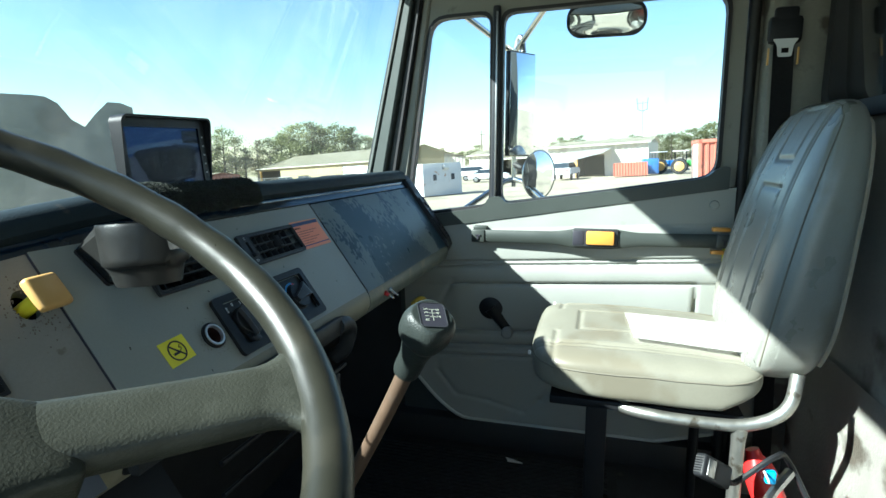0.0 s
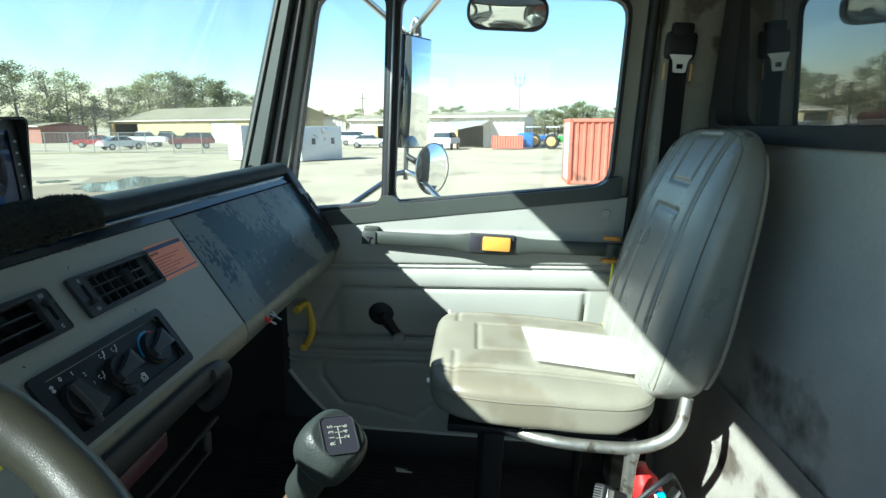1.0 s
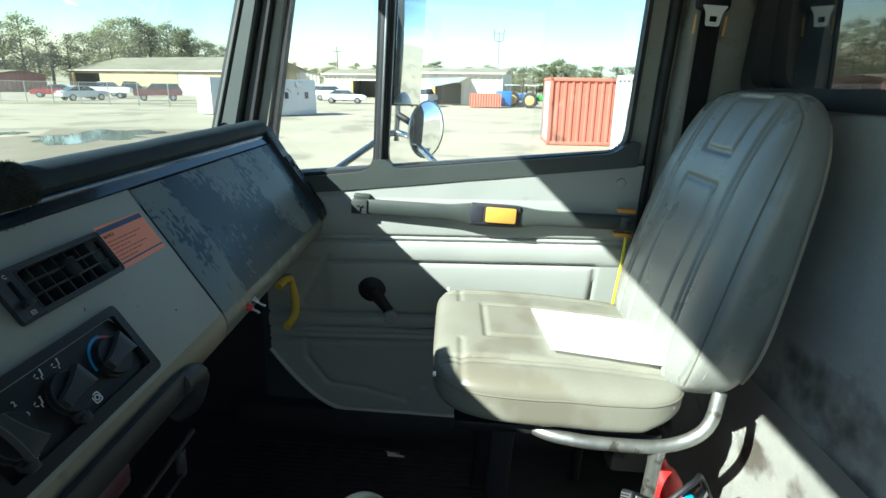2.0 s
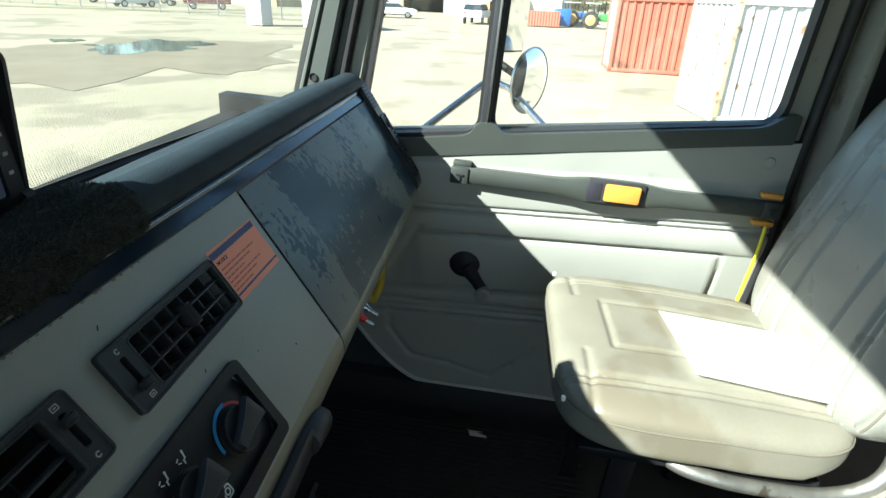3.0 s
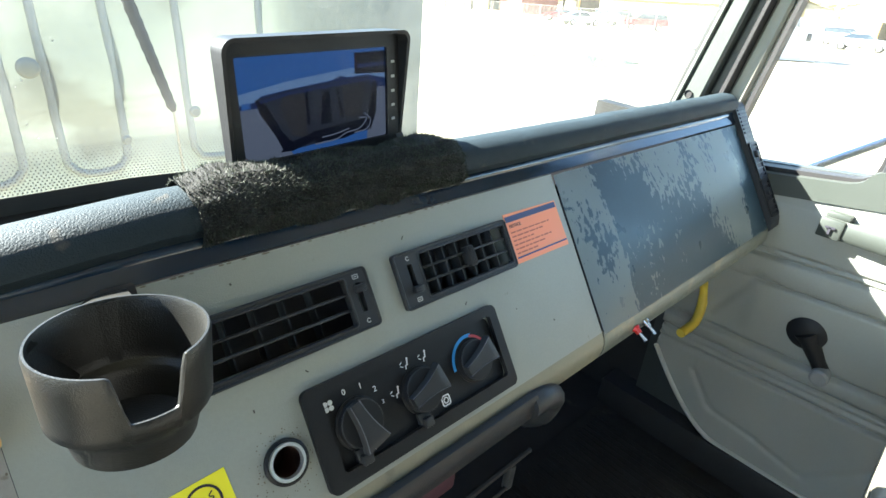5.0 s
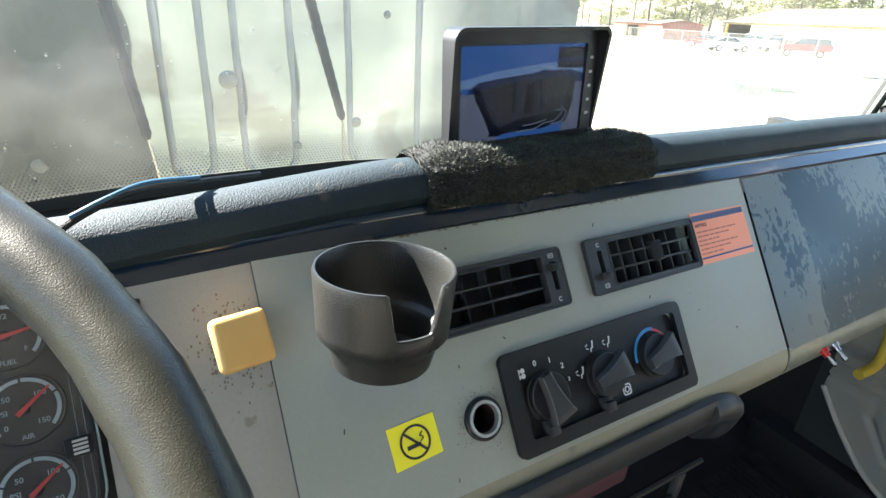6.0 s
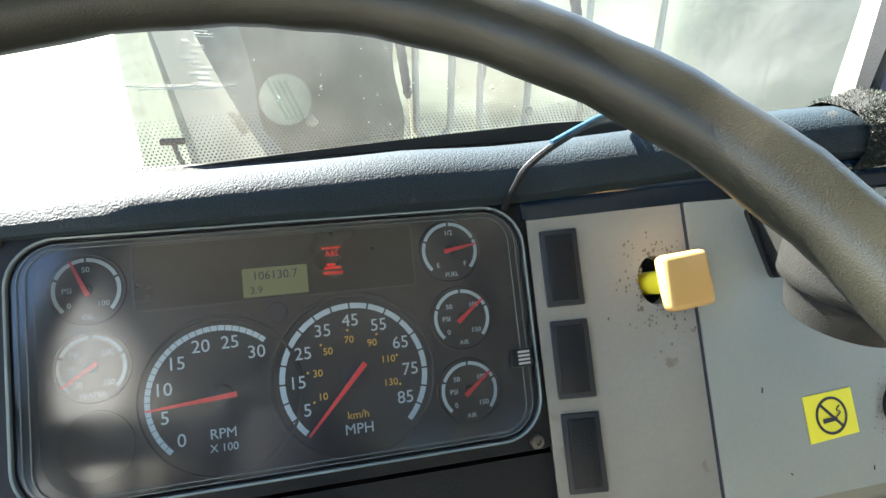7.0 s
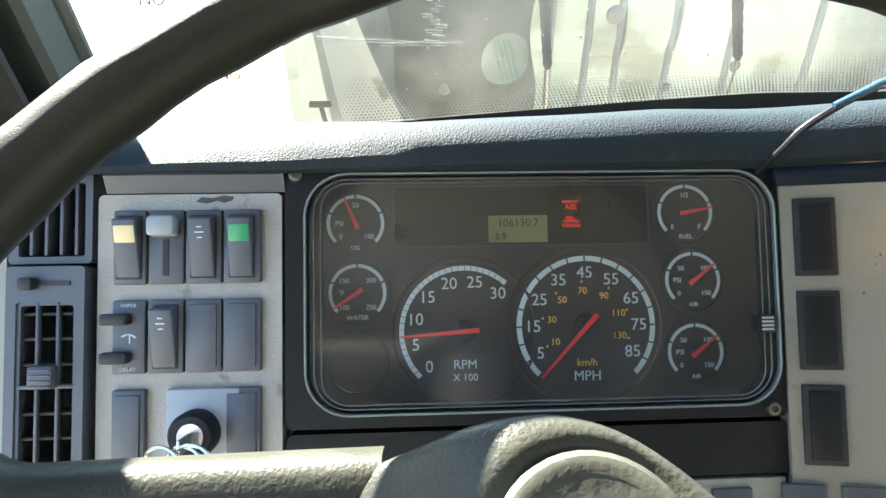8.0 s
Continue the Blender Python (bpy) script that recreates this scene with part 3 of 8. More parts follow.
    lathe(bm, [(0, 0.038), (0.015, 0.038), (0.020, 0.034), (0.020, 0.006), (0.015, 0)], Matrix.Translation((XR - 0.004, 0.252, 1.548)) @ Matrix.Rotation(radians(-90), 4, "Y"), 18)
    part("crank_knob", bm, mat("worn_grey_crank_knob", (0.20, 0.205, 0.20), 0.4, var=0.2, bump=0.1), cr, "worn grey crank knob")
    # yellow grab strap edge at the door's rear
    bm = B()
    tube(bm, smooth_path([(XR - 0.03, -0.41, 1.90), (XR - 0.055, -0.405, 1.80), (XR - 0.055, -0.40, 1.65), (XR - 0.05, -0.40, 1.50)]), 0.0045, 8)
    part("yellow_edge_bar", bm, mat("lemon_edge_trim", (0.72, 0.68, 0.03), 0.5, bump=0.1), t)
    return t
make_door(1)
# the unseen driver's door is set open to let light into the cab
dd = make_door(-1)
hinge = Vector((XL, 0.66, 0))
dd.matrix_basis = Matrix.Translation(hinge) @ Matrix.Rotation(radians(-68), 4, "Z") @ Matrix.Translation(-hinge) @ dd.matrix_basis

# side walls under the pillars and over the doors
for sgn, x in ((1, XR), (-1, XL)):
    bm = B()
    rbox(bm, (x + sgn * 0.105, 0.83, 1.52), (0.05, 0.40, 0.94), 0.0)
    rbox(bm, (x + sgn * 0.06, 0.12, 2.79), (0.05, 1.2, 0.14), 0.0)
    rbox(bm, (x + sgn * 0.10, 0.10, 1.115), (0.20, 1.3, 0.15), 0.01)
    tagged(part("wall_right_front" if sgn > 0 else "wall_left_front", bm, RUBBER), "dark kick panel and sill below the cab pillar", "wall", kind="structure")

# bulkhead of the truck body behind the rear window
bm = B()
rbox(bm, (XC, -0.83, 2.1), (3.0, 0.06, 2.2), 0.01)
tagged(part("wall_body_bulkhead", bm, PILLAR_DARK), "dark steel bulkhead of the truck body", "wall", kind="structure")
# ---------------- dashboard ----------------
dash = thing("dashboard", (0.8, 0.70, 1.80), "grey moulded truck dashboard with a dark padded top", "dashboard")
def face(outer, holes, name, material, w0=-0.02, w1=0.0, parent=None, label=""):
    bm = B()
    plate(bm, outer, holes, D, w0, w1)
    return part(name, bm, material, parent or dash, label)

def bent_panel(name, u0, u1, holes, material):
    """A dash panel whose lower edge rolls under."""
    return face([(u0, -0.235), (u1, -0.235), (u1, -0.001), (u0, -0.001)], holes, name, material)

V_L = rrect(0.612, -0.101, 0.789, -0.040, 0.004)
V_R = rrect(0.823, -0.101, 1.003, -0.040, 0.004)
HV = rrect(0.684, -0.228, 0.940, -0.130, 0.008)
LIT = [(0.657 + 0.017 * math.cos(k * math.tau / 20), -0.179 + 0.017 * math.sin(k * math.tau / 20)) for k in range(20)]
def inset(r, d):
    cx, cy = sum(p[0] for p in r) / len(r), sum(p[1] for p in r) / len(r)
    return [(p[0] - d * (1 if p[0] > cx else -1), p[1] - d * (1 if p[1] > cy else -1)) for p in r]
bent_panel("centre_panel", 0.4865, 1.1275, [inset(V_L, 0.006), inset(V_R, 0.006), inset(HV, 0.012), LIT], DASH_GREY)
# the switch panel turns away from the centre panel
SM = DM @ Matrix.Translation((0.490, 0, -0.004)) @ Matrix.Rotation(radians(-14), 4, "Y") @ Matrix.Translation((-0.490, 0, 0))
def ease(x):
    t = min(1.0, max(0.0, (0.66 - x) / 0.32))
    return t * t * (3 - 2 * t)
HOLE = [(0.459 + 0.013 * math.cos(k * math.tau / 20), -0.058 + 0.019 * math.sin(k * math.tau / 20)) for k in range(20)]
bm = B()
plate(bm, [(0.366, -0.235), (0.4875, -0.235), (0.4875, -0.001), (0.366, -0.001)], [HOLE], lambda u, v, w: SM @ Vector((u, v, w)), -0.02, 0.0)
part("switch_panel", bm, mat("dirty_grey_switch_panel", (0.255, 0.243, 0.212), 0.5, var=0.24, scale=11, bump=0.3, bscale=900, stain=(0.185, 0.165, 0.13), stain_at=0.66, stain_scale=55), dash)
bm = B()
rbox(bm, (0.487, -0.118, -0.0045), (0.0018, 0.234, 0.006), 0, DM)
part("panel_gap", bm, INK, dash)
# rolled lower edge
def roll(v):
    a = radians(100) * v
    return -0.235 - 0.042 * math.sin(a), -0.042 + 0.042 * math.cos(a)
LID_LIP = mat("olive_grey_lip_paint", (0.125, 0.138, 0.118), 0.4, var=0.3, scale=12, bump=0.2, bscale=500, stain=(0.19, 0.18, 0.13), stain_at=0.55, stain_scale=18)
for nm, u0, u1 in (("lower_lip", 0.366, 0.4875), ("lower_lip", 0.4865, 1.1275), ("lower_lip", 1.1305, 1.80)):
    bm = B()
    prof = [roll(k / 8) for k in range(9)]
    prof += [(p[0] + 0.004, p[1] - 0.012) for p in (prof[-1],)] + [(-0.225, -0.035)]
    sweep(bm, [(D(0, v, w).y, D(0, v, w).z) for v, w in prof], u0, u1)
    if u1 < 0.5:
        bmesh.ops.transform(bm, matrix=SM @ DM.inverted(), verts=bm.verts[:])
    part(nm, bm, DASH_LIP if u1 < 1.5 else LID_LIP, dash, "worn beige lower edge" if u1 < 1.5 else "olive-grey lower edge")
# glove box lid
bm = B()
def lid(u, v):
    x = 1.131 + 0.664 * u
    return D(x, -0.003 - 0.236 * v, 0.001 + 0.007 * math.sin(math.pi * v) * min(1, 8 * u, 8 * (1 - u)))
grid(bm, 24, 14, lid)
bmesh.ops.solidify(bm, geom=bm.faces[:], thickness=0.016)
def peeling(name, paint, bare):
    """Blue-grey paint that has flaked off in ragged upright patches."""
    m = mat(name, paint, 0.32, spec=0.55, var=0.3, scale=9, bump=0.2, bscale=400)
    nt = m.node_tree
    b = nt.nodes["Principled BSDF"]
    src = b.inputs["Base Color"].links[0].from_socket
    tc, mp = nt.nodes.new("ShaderNodeTexCoord"), nt.nodes.new("ShaderNodeMapping")
    mp.inputs["Scale"].default_value = (1.0, 0.55, 0.55)
    mp.inputs["Location"].default_value = (0.37, 0.2, 0.1)
    mp.inputs["Rotation"].default_value = (0, 0, 0.15)
    nt.links.new(tc.outputs["Object"], mp.inputs["Vector"])
    big, fine, add, mr, mx = nt.nodes.new("ShaderNodeTexNoise"), nt.nodes.new("ShaderNodeTexNoise"), nt.nodes.new("ShaderNodeMath"), nt.nodes.new("ShaderNodeMapRange"), nt.nodes.new("ShaderNodeMix")
    big.inputs["Scale"].default_value, big.inputs["Detail"].default_value = 7.0, 2.5
    fine.inputs["Scale"].default_value, fine.inputs["Detail"].default_value = 135.0, 9.0
    for n in (big, fine):
        nt.links.new(mp.outputs[0], n.inputs["Vector"])
    add.operation = "MULTIPLY_ADD"
    add.inputs[1].default_value = 0.60
    nt.links.new(fine.outputs["Fac"], add.inputs[0])
    nt.links.new(big.outputs["Fac"], add.inputs[2])
    mr.inputs[1].default_value, mr.inputs[2].default_value = 0.795, 0.815
    # worn bare beside the centre panel, sound next to that, flaked off towards the upper right, sound at the far end
    sx, slant = nt.nodes.new("ShaderNodeSeparateXYZ"), nt.nodes.new("ShaderNodeMath")
    nt.links.new(tc.outputs["Object"], sx.inputs[0])
    slant.operation = "MULTIPLY_ADD"
    slant.inputs[1].default_value = 0.615
    nt.links.new(sx.outputs[0], slant.inputs[0])
    nt.links.new(sx.outputs[2], slant.inputs[2])
    total = add.outputs[0]
    for src_, a0, a1, b0, b1 in ((sx.outputs[0], 1.222, 1.240, 0.27, 0.0), (slant.outputs[0], LID0 - 0.035, LID0 + 0.075, -0.16, 0.11), (sx.outputs[0], 1.705, 1.745, 0.0, -0.25)):
        ramp, plus = nt.nodes.new("ShaderNodeMapRange"), nt.nodes.new("ShaderNodeMath")
        ramp.inputs[1].default_value, ramp.inputs[2].default_value, ramp.inputs[3].default_value, ramp.inputs[4].default_value = a0, a1, b0, b1
        nt.links.new(src_, ramp.inputs[0])
        nt.links.new(total, plus.inputs[0])
        nt.links.new(ramp.outputs[0], plus.inputs[1])
        total = plus.outputs[0]
    nt.links.new(total, mr.inputs[0])
    mx.data_type = "RGBA"
    nt.links.new(mr.outputs[0], mx.inputs[0])
    nt.links.new(src, mx.inputs[6])
    mx.inputs[7].default_value = tuple(bare) + (1,)
    nt.links.new(mx.outputs[2], b.inputs["Base Color"])
    return m
LID0 = 0.615 * 1.288 + 2.05
GLOVE = peeling("peeling_blue_grey_paint", (0.050, 0.100, 0.140), (0.265, 0.315, 0.315))
part("glove_box_lid", bm, GLOVE, dash, "glove box lid with peeling blue-grey paint")
# end cap: fine slots at its top, two small louvred outlets below
bm = B()
sweep(bm, [(D(0, v, w).y, D(0, v, w).z) for v, w in ((0.040, 0.010), (-0.228, 0.011), (-0.245, 0.004), (-0.262, -0.03), (-0.25, -0.09), (0.03, -0.09), (0.046, -0.02), (0.046, 0.004))], 1.7995, 1.850)
cap = part("end_cap", bm, CHARCOAL, dash, "dark slotted end cap")
for k in range(8):
    bm = B()
    rbox(bm, (1.825, 0.033 - 0.0085 * k, 0.0112), (0.040, 0.0038, 0.003), 0.0, DM)
    part("slot", bm, INK, cap)
for v0 in (-0.128, -0.214):
    bm = B()
    ring_plate(bm, rrect(1.803, v0 - 0.006, 1.847, v0 + 0.078, 0.005), rrect(1.808, v0, 1.842, v0 + 0.072, 0.003), D, 0.008, 0.0145)
    fr_ = part("outlet_frame", bm, BLACK, cap)
    bm = B()
    plate(bm, rrect(1.808, v0, 1.842, v0 + 0.072, 0.003), [], D, 0.0105, 0.0118)
    part("duct", bm, INK, fr_)
    for k in range(6):
        bm = B()
        rbox(bm, (1.825, v0 + 0.006 + 0.012 * k, 0.0128), (0.033, 0.0028, 0.003), 0.0006, DM, 1)
        part("slat", bm, CHARCOAL, fr_)
    bm = B()
    rbox(bm, (1.825, v0 + 0.050, 0.0155), (0.012, 0.016, 0.006), 0.002, DM)
    part("thumb_wheel", bm, CHARCOAL, fr_)
# black gloss strip and padded top
bm = B()
pr = [(0.0005, -0.012), (0.0005, 0.0022), (0.0008, 0.0025), (0.007, 0.0015), (0.012, 0.0006), (0.0165, -0.0002), (0.0185, 0.0014), (0.0215, 0.0020), (0.0245, 0.0010), (0.026, -0.0024), (0.026, -0.03)]
sweep(bm, [(D(0, v, w).y, D(0, v, w).z) for v, w in pr], 0.366, 1.799, 40, dx=lambda s, y, z: Vector((0, 0.026, -0.020)) * ease(0.366 + 1.433 * s))
part("gloss_strip", bm, STRIP, dash, "glossy black trim strip")
bm = B()
pad = [(0.607, 2.070), (0.600, 2.080), (0.602, 2.092), (0.610, 2.101), (0.624, 2.106), (0.642, 2.105), (0.668, 2.092), (0.70, 2.078), (0.74, 2.062), (0.66, 2.056), (0.622, 2.062)]
sweep(bm, pad, XL + 0.02, 1.810, 90, dx=lambda s, y, z: Vector((0, 0.018, -0.027)) * ease(XL + 0.02 + (1.825 - XL) * s) + Vector((0, 0, -0.05 * max(0.0, 0.28 - (XL + 0.02 + (1.79 - XL) * s)) * min(1.0, max(0.0, (z - 2.070) / 0.032)))) + Vector((0, 0.0012 * noise.noise(Vector((s * 20, y * 9, 0))), 0.0012 * noise.noise(Vector((s * 24, y * 9, 5))))))
part("padded_top", bm, PAD, dash, "dark leather-grained padded top")
# Plate below the glass, thickened downwards to keep sun out of the footwell.
bm = B()
front = [ws(k / 20, 0) for k in range(1, 20)]
plate(bm, [(p.x, p.y - 0.006) for p in front] + [(1.80, 0.652), (XL + 0.04, 0.652)], [], lambda u, v, w: Vector((u, v, w)), 1.80, 1.99)
part("under_tray", bm, mat("black_felt", (0.005, 0.005, 0.006), 0.95, var=0.3, bump=0.3, spec=0.05), dash)
# carcass behind the face
bm = B()
sweep(bm, [(D(0, v, w).y, D(0, v, w).z) for v, w in ((-0.002, -0.10), (-0.25, -0.06), (-0.26, -0.16), (-0.02, -0.22))], 0.36, 1.79)
part("carcass", bm, INK, dash)

DIMWHITE = mat("worn_grey_print", (0.38, 0.38, 0.37), 0.6, bump=0)
def vent(u0, v0, u1, v1, bars, fins, slider_right):
    g = thing("air_vent", D(0.5 * (u0 + u1), v0, 0), "black slatted dashboard air vent with a slider", "air vent", "dash vents")
    s0, s1 = (u0 + 0.006, u1 - 0.027) if slider_right else (u0 + 0.034, u1 - 0.006)
    bm = B()
    us = u1 - 0.014 if slider_right else u0 + 0.019
    slot = rrect(us - 0.0035, v0 + 0.017, us + 0.0035, v1 - 0.014, 0.002)
    plate(bm, rrect(u0, v0, u1, v1, 0.004), [rrect(s0, v0 + 0.007, s1, v1 - 0.007, 0.003), slot], D, -0.004, 0.005)
    part("bezel", bm, CHARCOAL, g)
    bm = B()
    tube(bm, [D(u, v, 0.0046) for u, v in rrect(u0 + 0.0012, v0 + 0.0012, u1 - 0.0012, v1 - 0.0012, 0.004)], 0.0016, 8, closed=True)
    part("rim_bead", bm, CHARCOAL, g)
    bm = B()
    tube(bm, [D(u, v, 0.0048) for u, v in rrect(s0 - 0.001, v0 + 0.006, s1 + 0.001, v1 - 0.006, 0.004)], 0.0012, 8, closed=True)
    part("rim_bead", bm, CHARCOAL, g)
    bm = B()
    plate(bm, rrect(u0 + 0.002, v0 + 0.003, u1 - 0.002, v1 - 0.003, 0.003), [], D, -0.044, -0.04)
    part("duct", bm, INK, g)
    for k in range(bars):
        v = v0 + 0.007 + (v1 - v0 - 0.014) * (k + 1) / (bars + 1)
        bm = B()
        rbox(bm, (0.5 * (s0 + s1), v, -0.004), (s1 - s0, 0.0024, 0.012), 0.0009, DM, 2)
        part("slat", bm, CHARCOAL, g)
    for k in range(fins):
        u = s0 + (s1 - s0) * (k + 1) / (fins + 1)
        bm = B()
        rbox(bm, (u, 0.5 * (v0 + v1), -0.020 if slider_right else -0.008), (0.0022, v1 - v0 - 0.014, 0.016), 0.0008, DM, 2)
        part("fin", bm, CHARCOAL, g)
    sv = v0 + 0.019 if not slider_right else v1 - 0.020
    bm = B()
    rbox(bm, (us, sv, 0.008), (0.012, 0.008, 0.008), 0.002, DM)
    sl = part("slider", bm, CHARCOAL, g)
    for k in range(3):
        bm = B()
        rbox(bm, (us, sv - 0.0024 + 0.0024 * k, 0.0122), (0.010, 0.0009, 0.0012), 0.0003, DM, 1)
        part("grip_rib", bm, CHARCOAL, sl)
    for v, ring in ((v1 - 0.008, slider_right), (v0 + 0.008, not slider_right)):
        bm = B()
        if ring:
            ring_plate(bm, rrect(us - 0.0034, v - 0.0024, us + 0.0034, v + 0.0024, 0.0008), rrect(us - 0.0025, v - 0.0015, us + 0.0025, v + 0.0015, 0.0004), D, 0.005, 0.0053)
            rbox(bm, (us, v, 0.0052), (0.003, 0.0010, 0.0003), 0, DM)
        else:
            for a in range(9):
                t_ = radians(50 + 260 * a / 8)
                rbox(bm, (us + 0.0020 * math.cos(t_), v + 0.0020 * math.sin(t_), 0.0052), (0.0011, 0.0011, 0.0003), 0, DM)
        part("mark", bm, DIMWHITE, g)
    if not slider_right:
        bm = B()
        rbox(bm, (0.5 * (s0 + s1) + 0.004, 0.5 * (v0 + v1) + 0.002, 0.002), (0.011, 0.024, 0.014), 0.002, DM)
        tab_ = part("vane_tab", bm, CHARCOAL, g)
        for k in range(4):
            bm = B()
            rbox(bm, (0.5 * (s0 + s1) + 0.0004 + 0.0024 * k, 0.5 * (v0 + v1) + 0.002, 0.0092), (0.0009, 0.020, 0.0012), 0.0003, DM, 1)
            part("grip_rib", bm, CHARCOAL, tab_)
    return g
vent(0.612, -0.101, 0.789, -0.040, 2, 4, True)
vent(0.823, -0.101, 1.003, -0.040, 2, 6, False)

# nicks and dirt on the dash face
rng = random.Random(8)
NICK = mat("dark_nick", (0.05, 0.045, 0.04), 0.8, bump=0)
GRIME = mat("brown_grime", (0.14, 0.115, 0.085), 0.8, var=0.4, scale=90, bump=0)
for u, v in ((0.848, -0.025), (0.60, -0.012), (0.66, -0.020), (0.645, -0.128), (0.905, -0.118), (0.98, -0.150), (0.53, -0.150), (0.545, -0.215), (0.62, -0.222), (1.04, -0.185), (0.70, -0.115)):
    bm = B()
    rbox(bm, (0, 0, 0), (rng.uniform(0.0007, 0.0016), rng.uniform(0.0015, 0.0045), 0.0006), 0, DM @ Matrix.Translation((u, v, 0.0002)) @ Matrix.Rotation(rng.uniform(-0.9, 0.9), 4, "Z"))
    part("nick", bm, NICK, dash)
bm = B()
for k in range(150):
    a, r = rng.uniform(0, math.tau), abs(rng.gauss(0, 0.013)) + 0.015
    u, v = 0.459 + 0.75 * r * math.cos(a), -0.056 + r * math.sin(a) * 1.1 - 0.004
    if not 0.37 < u < 0.485 or v > -0.004:
        continue
    s = rng.uniform(0.0003, 0.0010) * (1.0 if k % 9 else 1.6)
    bm.faces.new([bm.verts.new(SM @ Vector((u + s * math.cos(b), v + 1.5 * s * math.sin(b), 0.0004))) for b in (0.3, 1.4, 2.6, 3.8, 5.2)])
for k in range(26):
    u = 0.60 + 0.34 * k / 26 + rng.uniform(-0.008, 0.008)
    s = rng.uniform(0.0006, 0.0016)
    bm.faces.new([bm.verts.new(D(u + 2.2 * s * math.cos(b), -0.0022 + 0.7 * s * math.sin(b), 0.0004)) for b in (0.3, 1.4, 2.6, 3.8, 5.2)])
for k in range(90):
    a, r = rng.uniform(0, math.tau), 0.021 + abs(rng.gauss(0, 0.006))
    u, v = 0.657 + r * math.cos(a), -0.179 + r * math.sin(a)
    if u > 0.682 or v < -0.232:
        continue
    s = rng.uniform(0.0003, 0.0008)
    bm.faces.new([bm.verts.new(D(u + s * math.cos(b), v + s * math.sin(b), 0.0004)) for b in (0.3, 1.4, 2.6, 3.8, 5.2)])
ob = part("dirt", bm, GRIME, dash)
ob["kind"] = "stuff"
# ---------------- instrument cluster ----------------
# The dial board lies deep behind the bezel; the bezel and its neighbours stand a little back from the centre panel.
EYE_U, EYE_V = 0.091, -0.067
def seat(k, z):
    return DM @ Matrix.Translation((EYE_U * (1 - k), EYE_V * (1 - k), z)) @ Matrix.Diagonal((k, k, 1, 1))
CMB, CMF = seat(1.090, -0.0675), seat(1.025, -0.040)
def C(u, v, w):
    return (CMB if w < -0.001 else CMF) @ Vector((u, v, w))
def CF(u, v, w):
    return CMF @ Vector((u, v, w))
FACE_BLACK = mat("dark_dial_face", (0.030, 0.028, 0.030), 0.5, var=0.2, bump=0.1)
LCD = mat("green_grey_lcd", (0.20, 0.21, 0.10), 0.35, var=0.1, bump=0)
YPRINT = mat("amber_print", (0.75, 0.45, 0.08), 0.5, var=0.03, bump=0)
WARN = emit("red_warning_light", (1.0, 0.05, 0.03), 0.030)
GLASS_DIAL = glass("dial_glass", (0.96, 0.96, 0.96), 1.15, 0.016, rough=0.13)

cl = thing("instrument_cluster", C(0.18, -0.10, 0), "black instrument cluster with round dials behind a clear lens", "instrument cluster")
bm = B()
outer = rrect(-0.006, -0.174, 0.364, 0.020, 0.006)
opening = rrect(0.010, -0.163, 0.357, 0.009, 0.030, 8)
ring_plate(bm, outer, opening, C, -0.03, 0.003)
part("bezel", bm, BLACK, cl)
bm = B()
lip0, lip1 = rrect(0.008, -0.165, 0.359, 0.011, 0.032, 8), rrect(0.0095, -0.1635, 0.3575, 0.0095, 0.0305, 8)
ring_plate(bm, lip0, lip1, C, 0.001, 0.0065)
part("lens_rim", bm, mat("clear_grey_lens_rim", (0.13, 0.15, 0.15), 0.15, var=0.1, bump=0), cl)
# Pale bead puts the bright highlight along the lens edge into colour.
bm = B()
tube(bm, [C(u, v, 0.0068) for u, v in rrect(0.0088, -0.1642, 0.3582, 0.0102, 0.0312, 8)], 0.0009, 8, closed=True)
part("lens_edge", bm, mat("pale_highlight_acrylic", (0.21, 0.25, 0.25), 0.10, var=0.3, scale=30, bump=0), cl)
bm = B()
plate(bm, rrect(0.010, -0.163, 0.357, 0.009, 0.030, 8), [], C, -0.008, -0.007)
part("dial_board", bm, FACE_BLACK, cl)
bm = B()
plate(bm, rrect(0.012, -0.161, 0.355, 0.007, 0.028, 8), [], C, 0.004, 0.0048)
p = part("lens", bm, GLASS_DIAL, cl)
p.visible_shadow = False
for d_ in (0.0055, 0.0105):
    bm = B()
    tube(bm, [CF(u, v, 0.0052) for u, v in rrect(0.0095 + d_, -0.1635 + 0.6 * d_, 0.3575 - d_, 0.0095 - 0.6 * d_, 0.0305 - d_, 8)], 0.0005, 6, closed=True)
    part("lens_step", bm, mat("faint_acrylic_step", (0.11, 0.125, 0.125), 0.15, var=0.3, scale=40, bump=0) if d_ < 0.008 else bpy.data.materials["faint_acrylic_step"], cl)
bm = B()
plate(bm, rrect(0.073, -0.043, 0.267, 0.002, 0.002), [], C, -0.0068, -0.0062)
part("message_panel", bm, mat("near_black_panel", (0.009, 0.008, 0.008), 0.3, var=0.1, bump=0), cl)
bm = B()
ring_plate(bm, rrect(0.0722, -0.0438, 0.2678, 0.0028, 0.002), rrect(0.0732, -0.0428, 0.2668, 0.0018, 0.0015), C, -0.0066, -0.0058)
part("message_frame", bm, mat("dark_grey_groove", (0.055, 0.055, 0.058), 0.5, bump=0), cl)
bm = B()
plate(bm, rrect(-0.006, -0.216, 0.366, -0.178, 0.006), [], C, -0.02, 0.001)
part("lower_cover", bm, BLACK, cl)
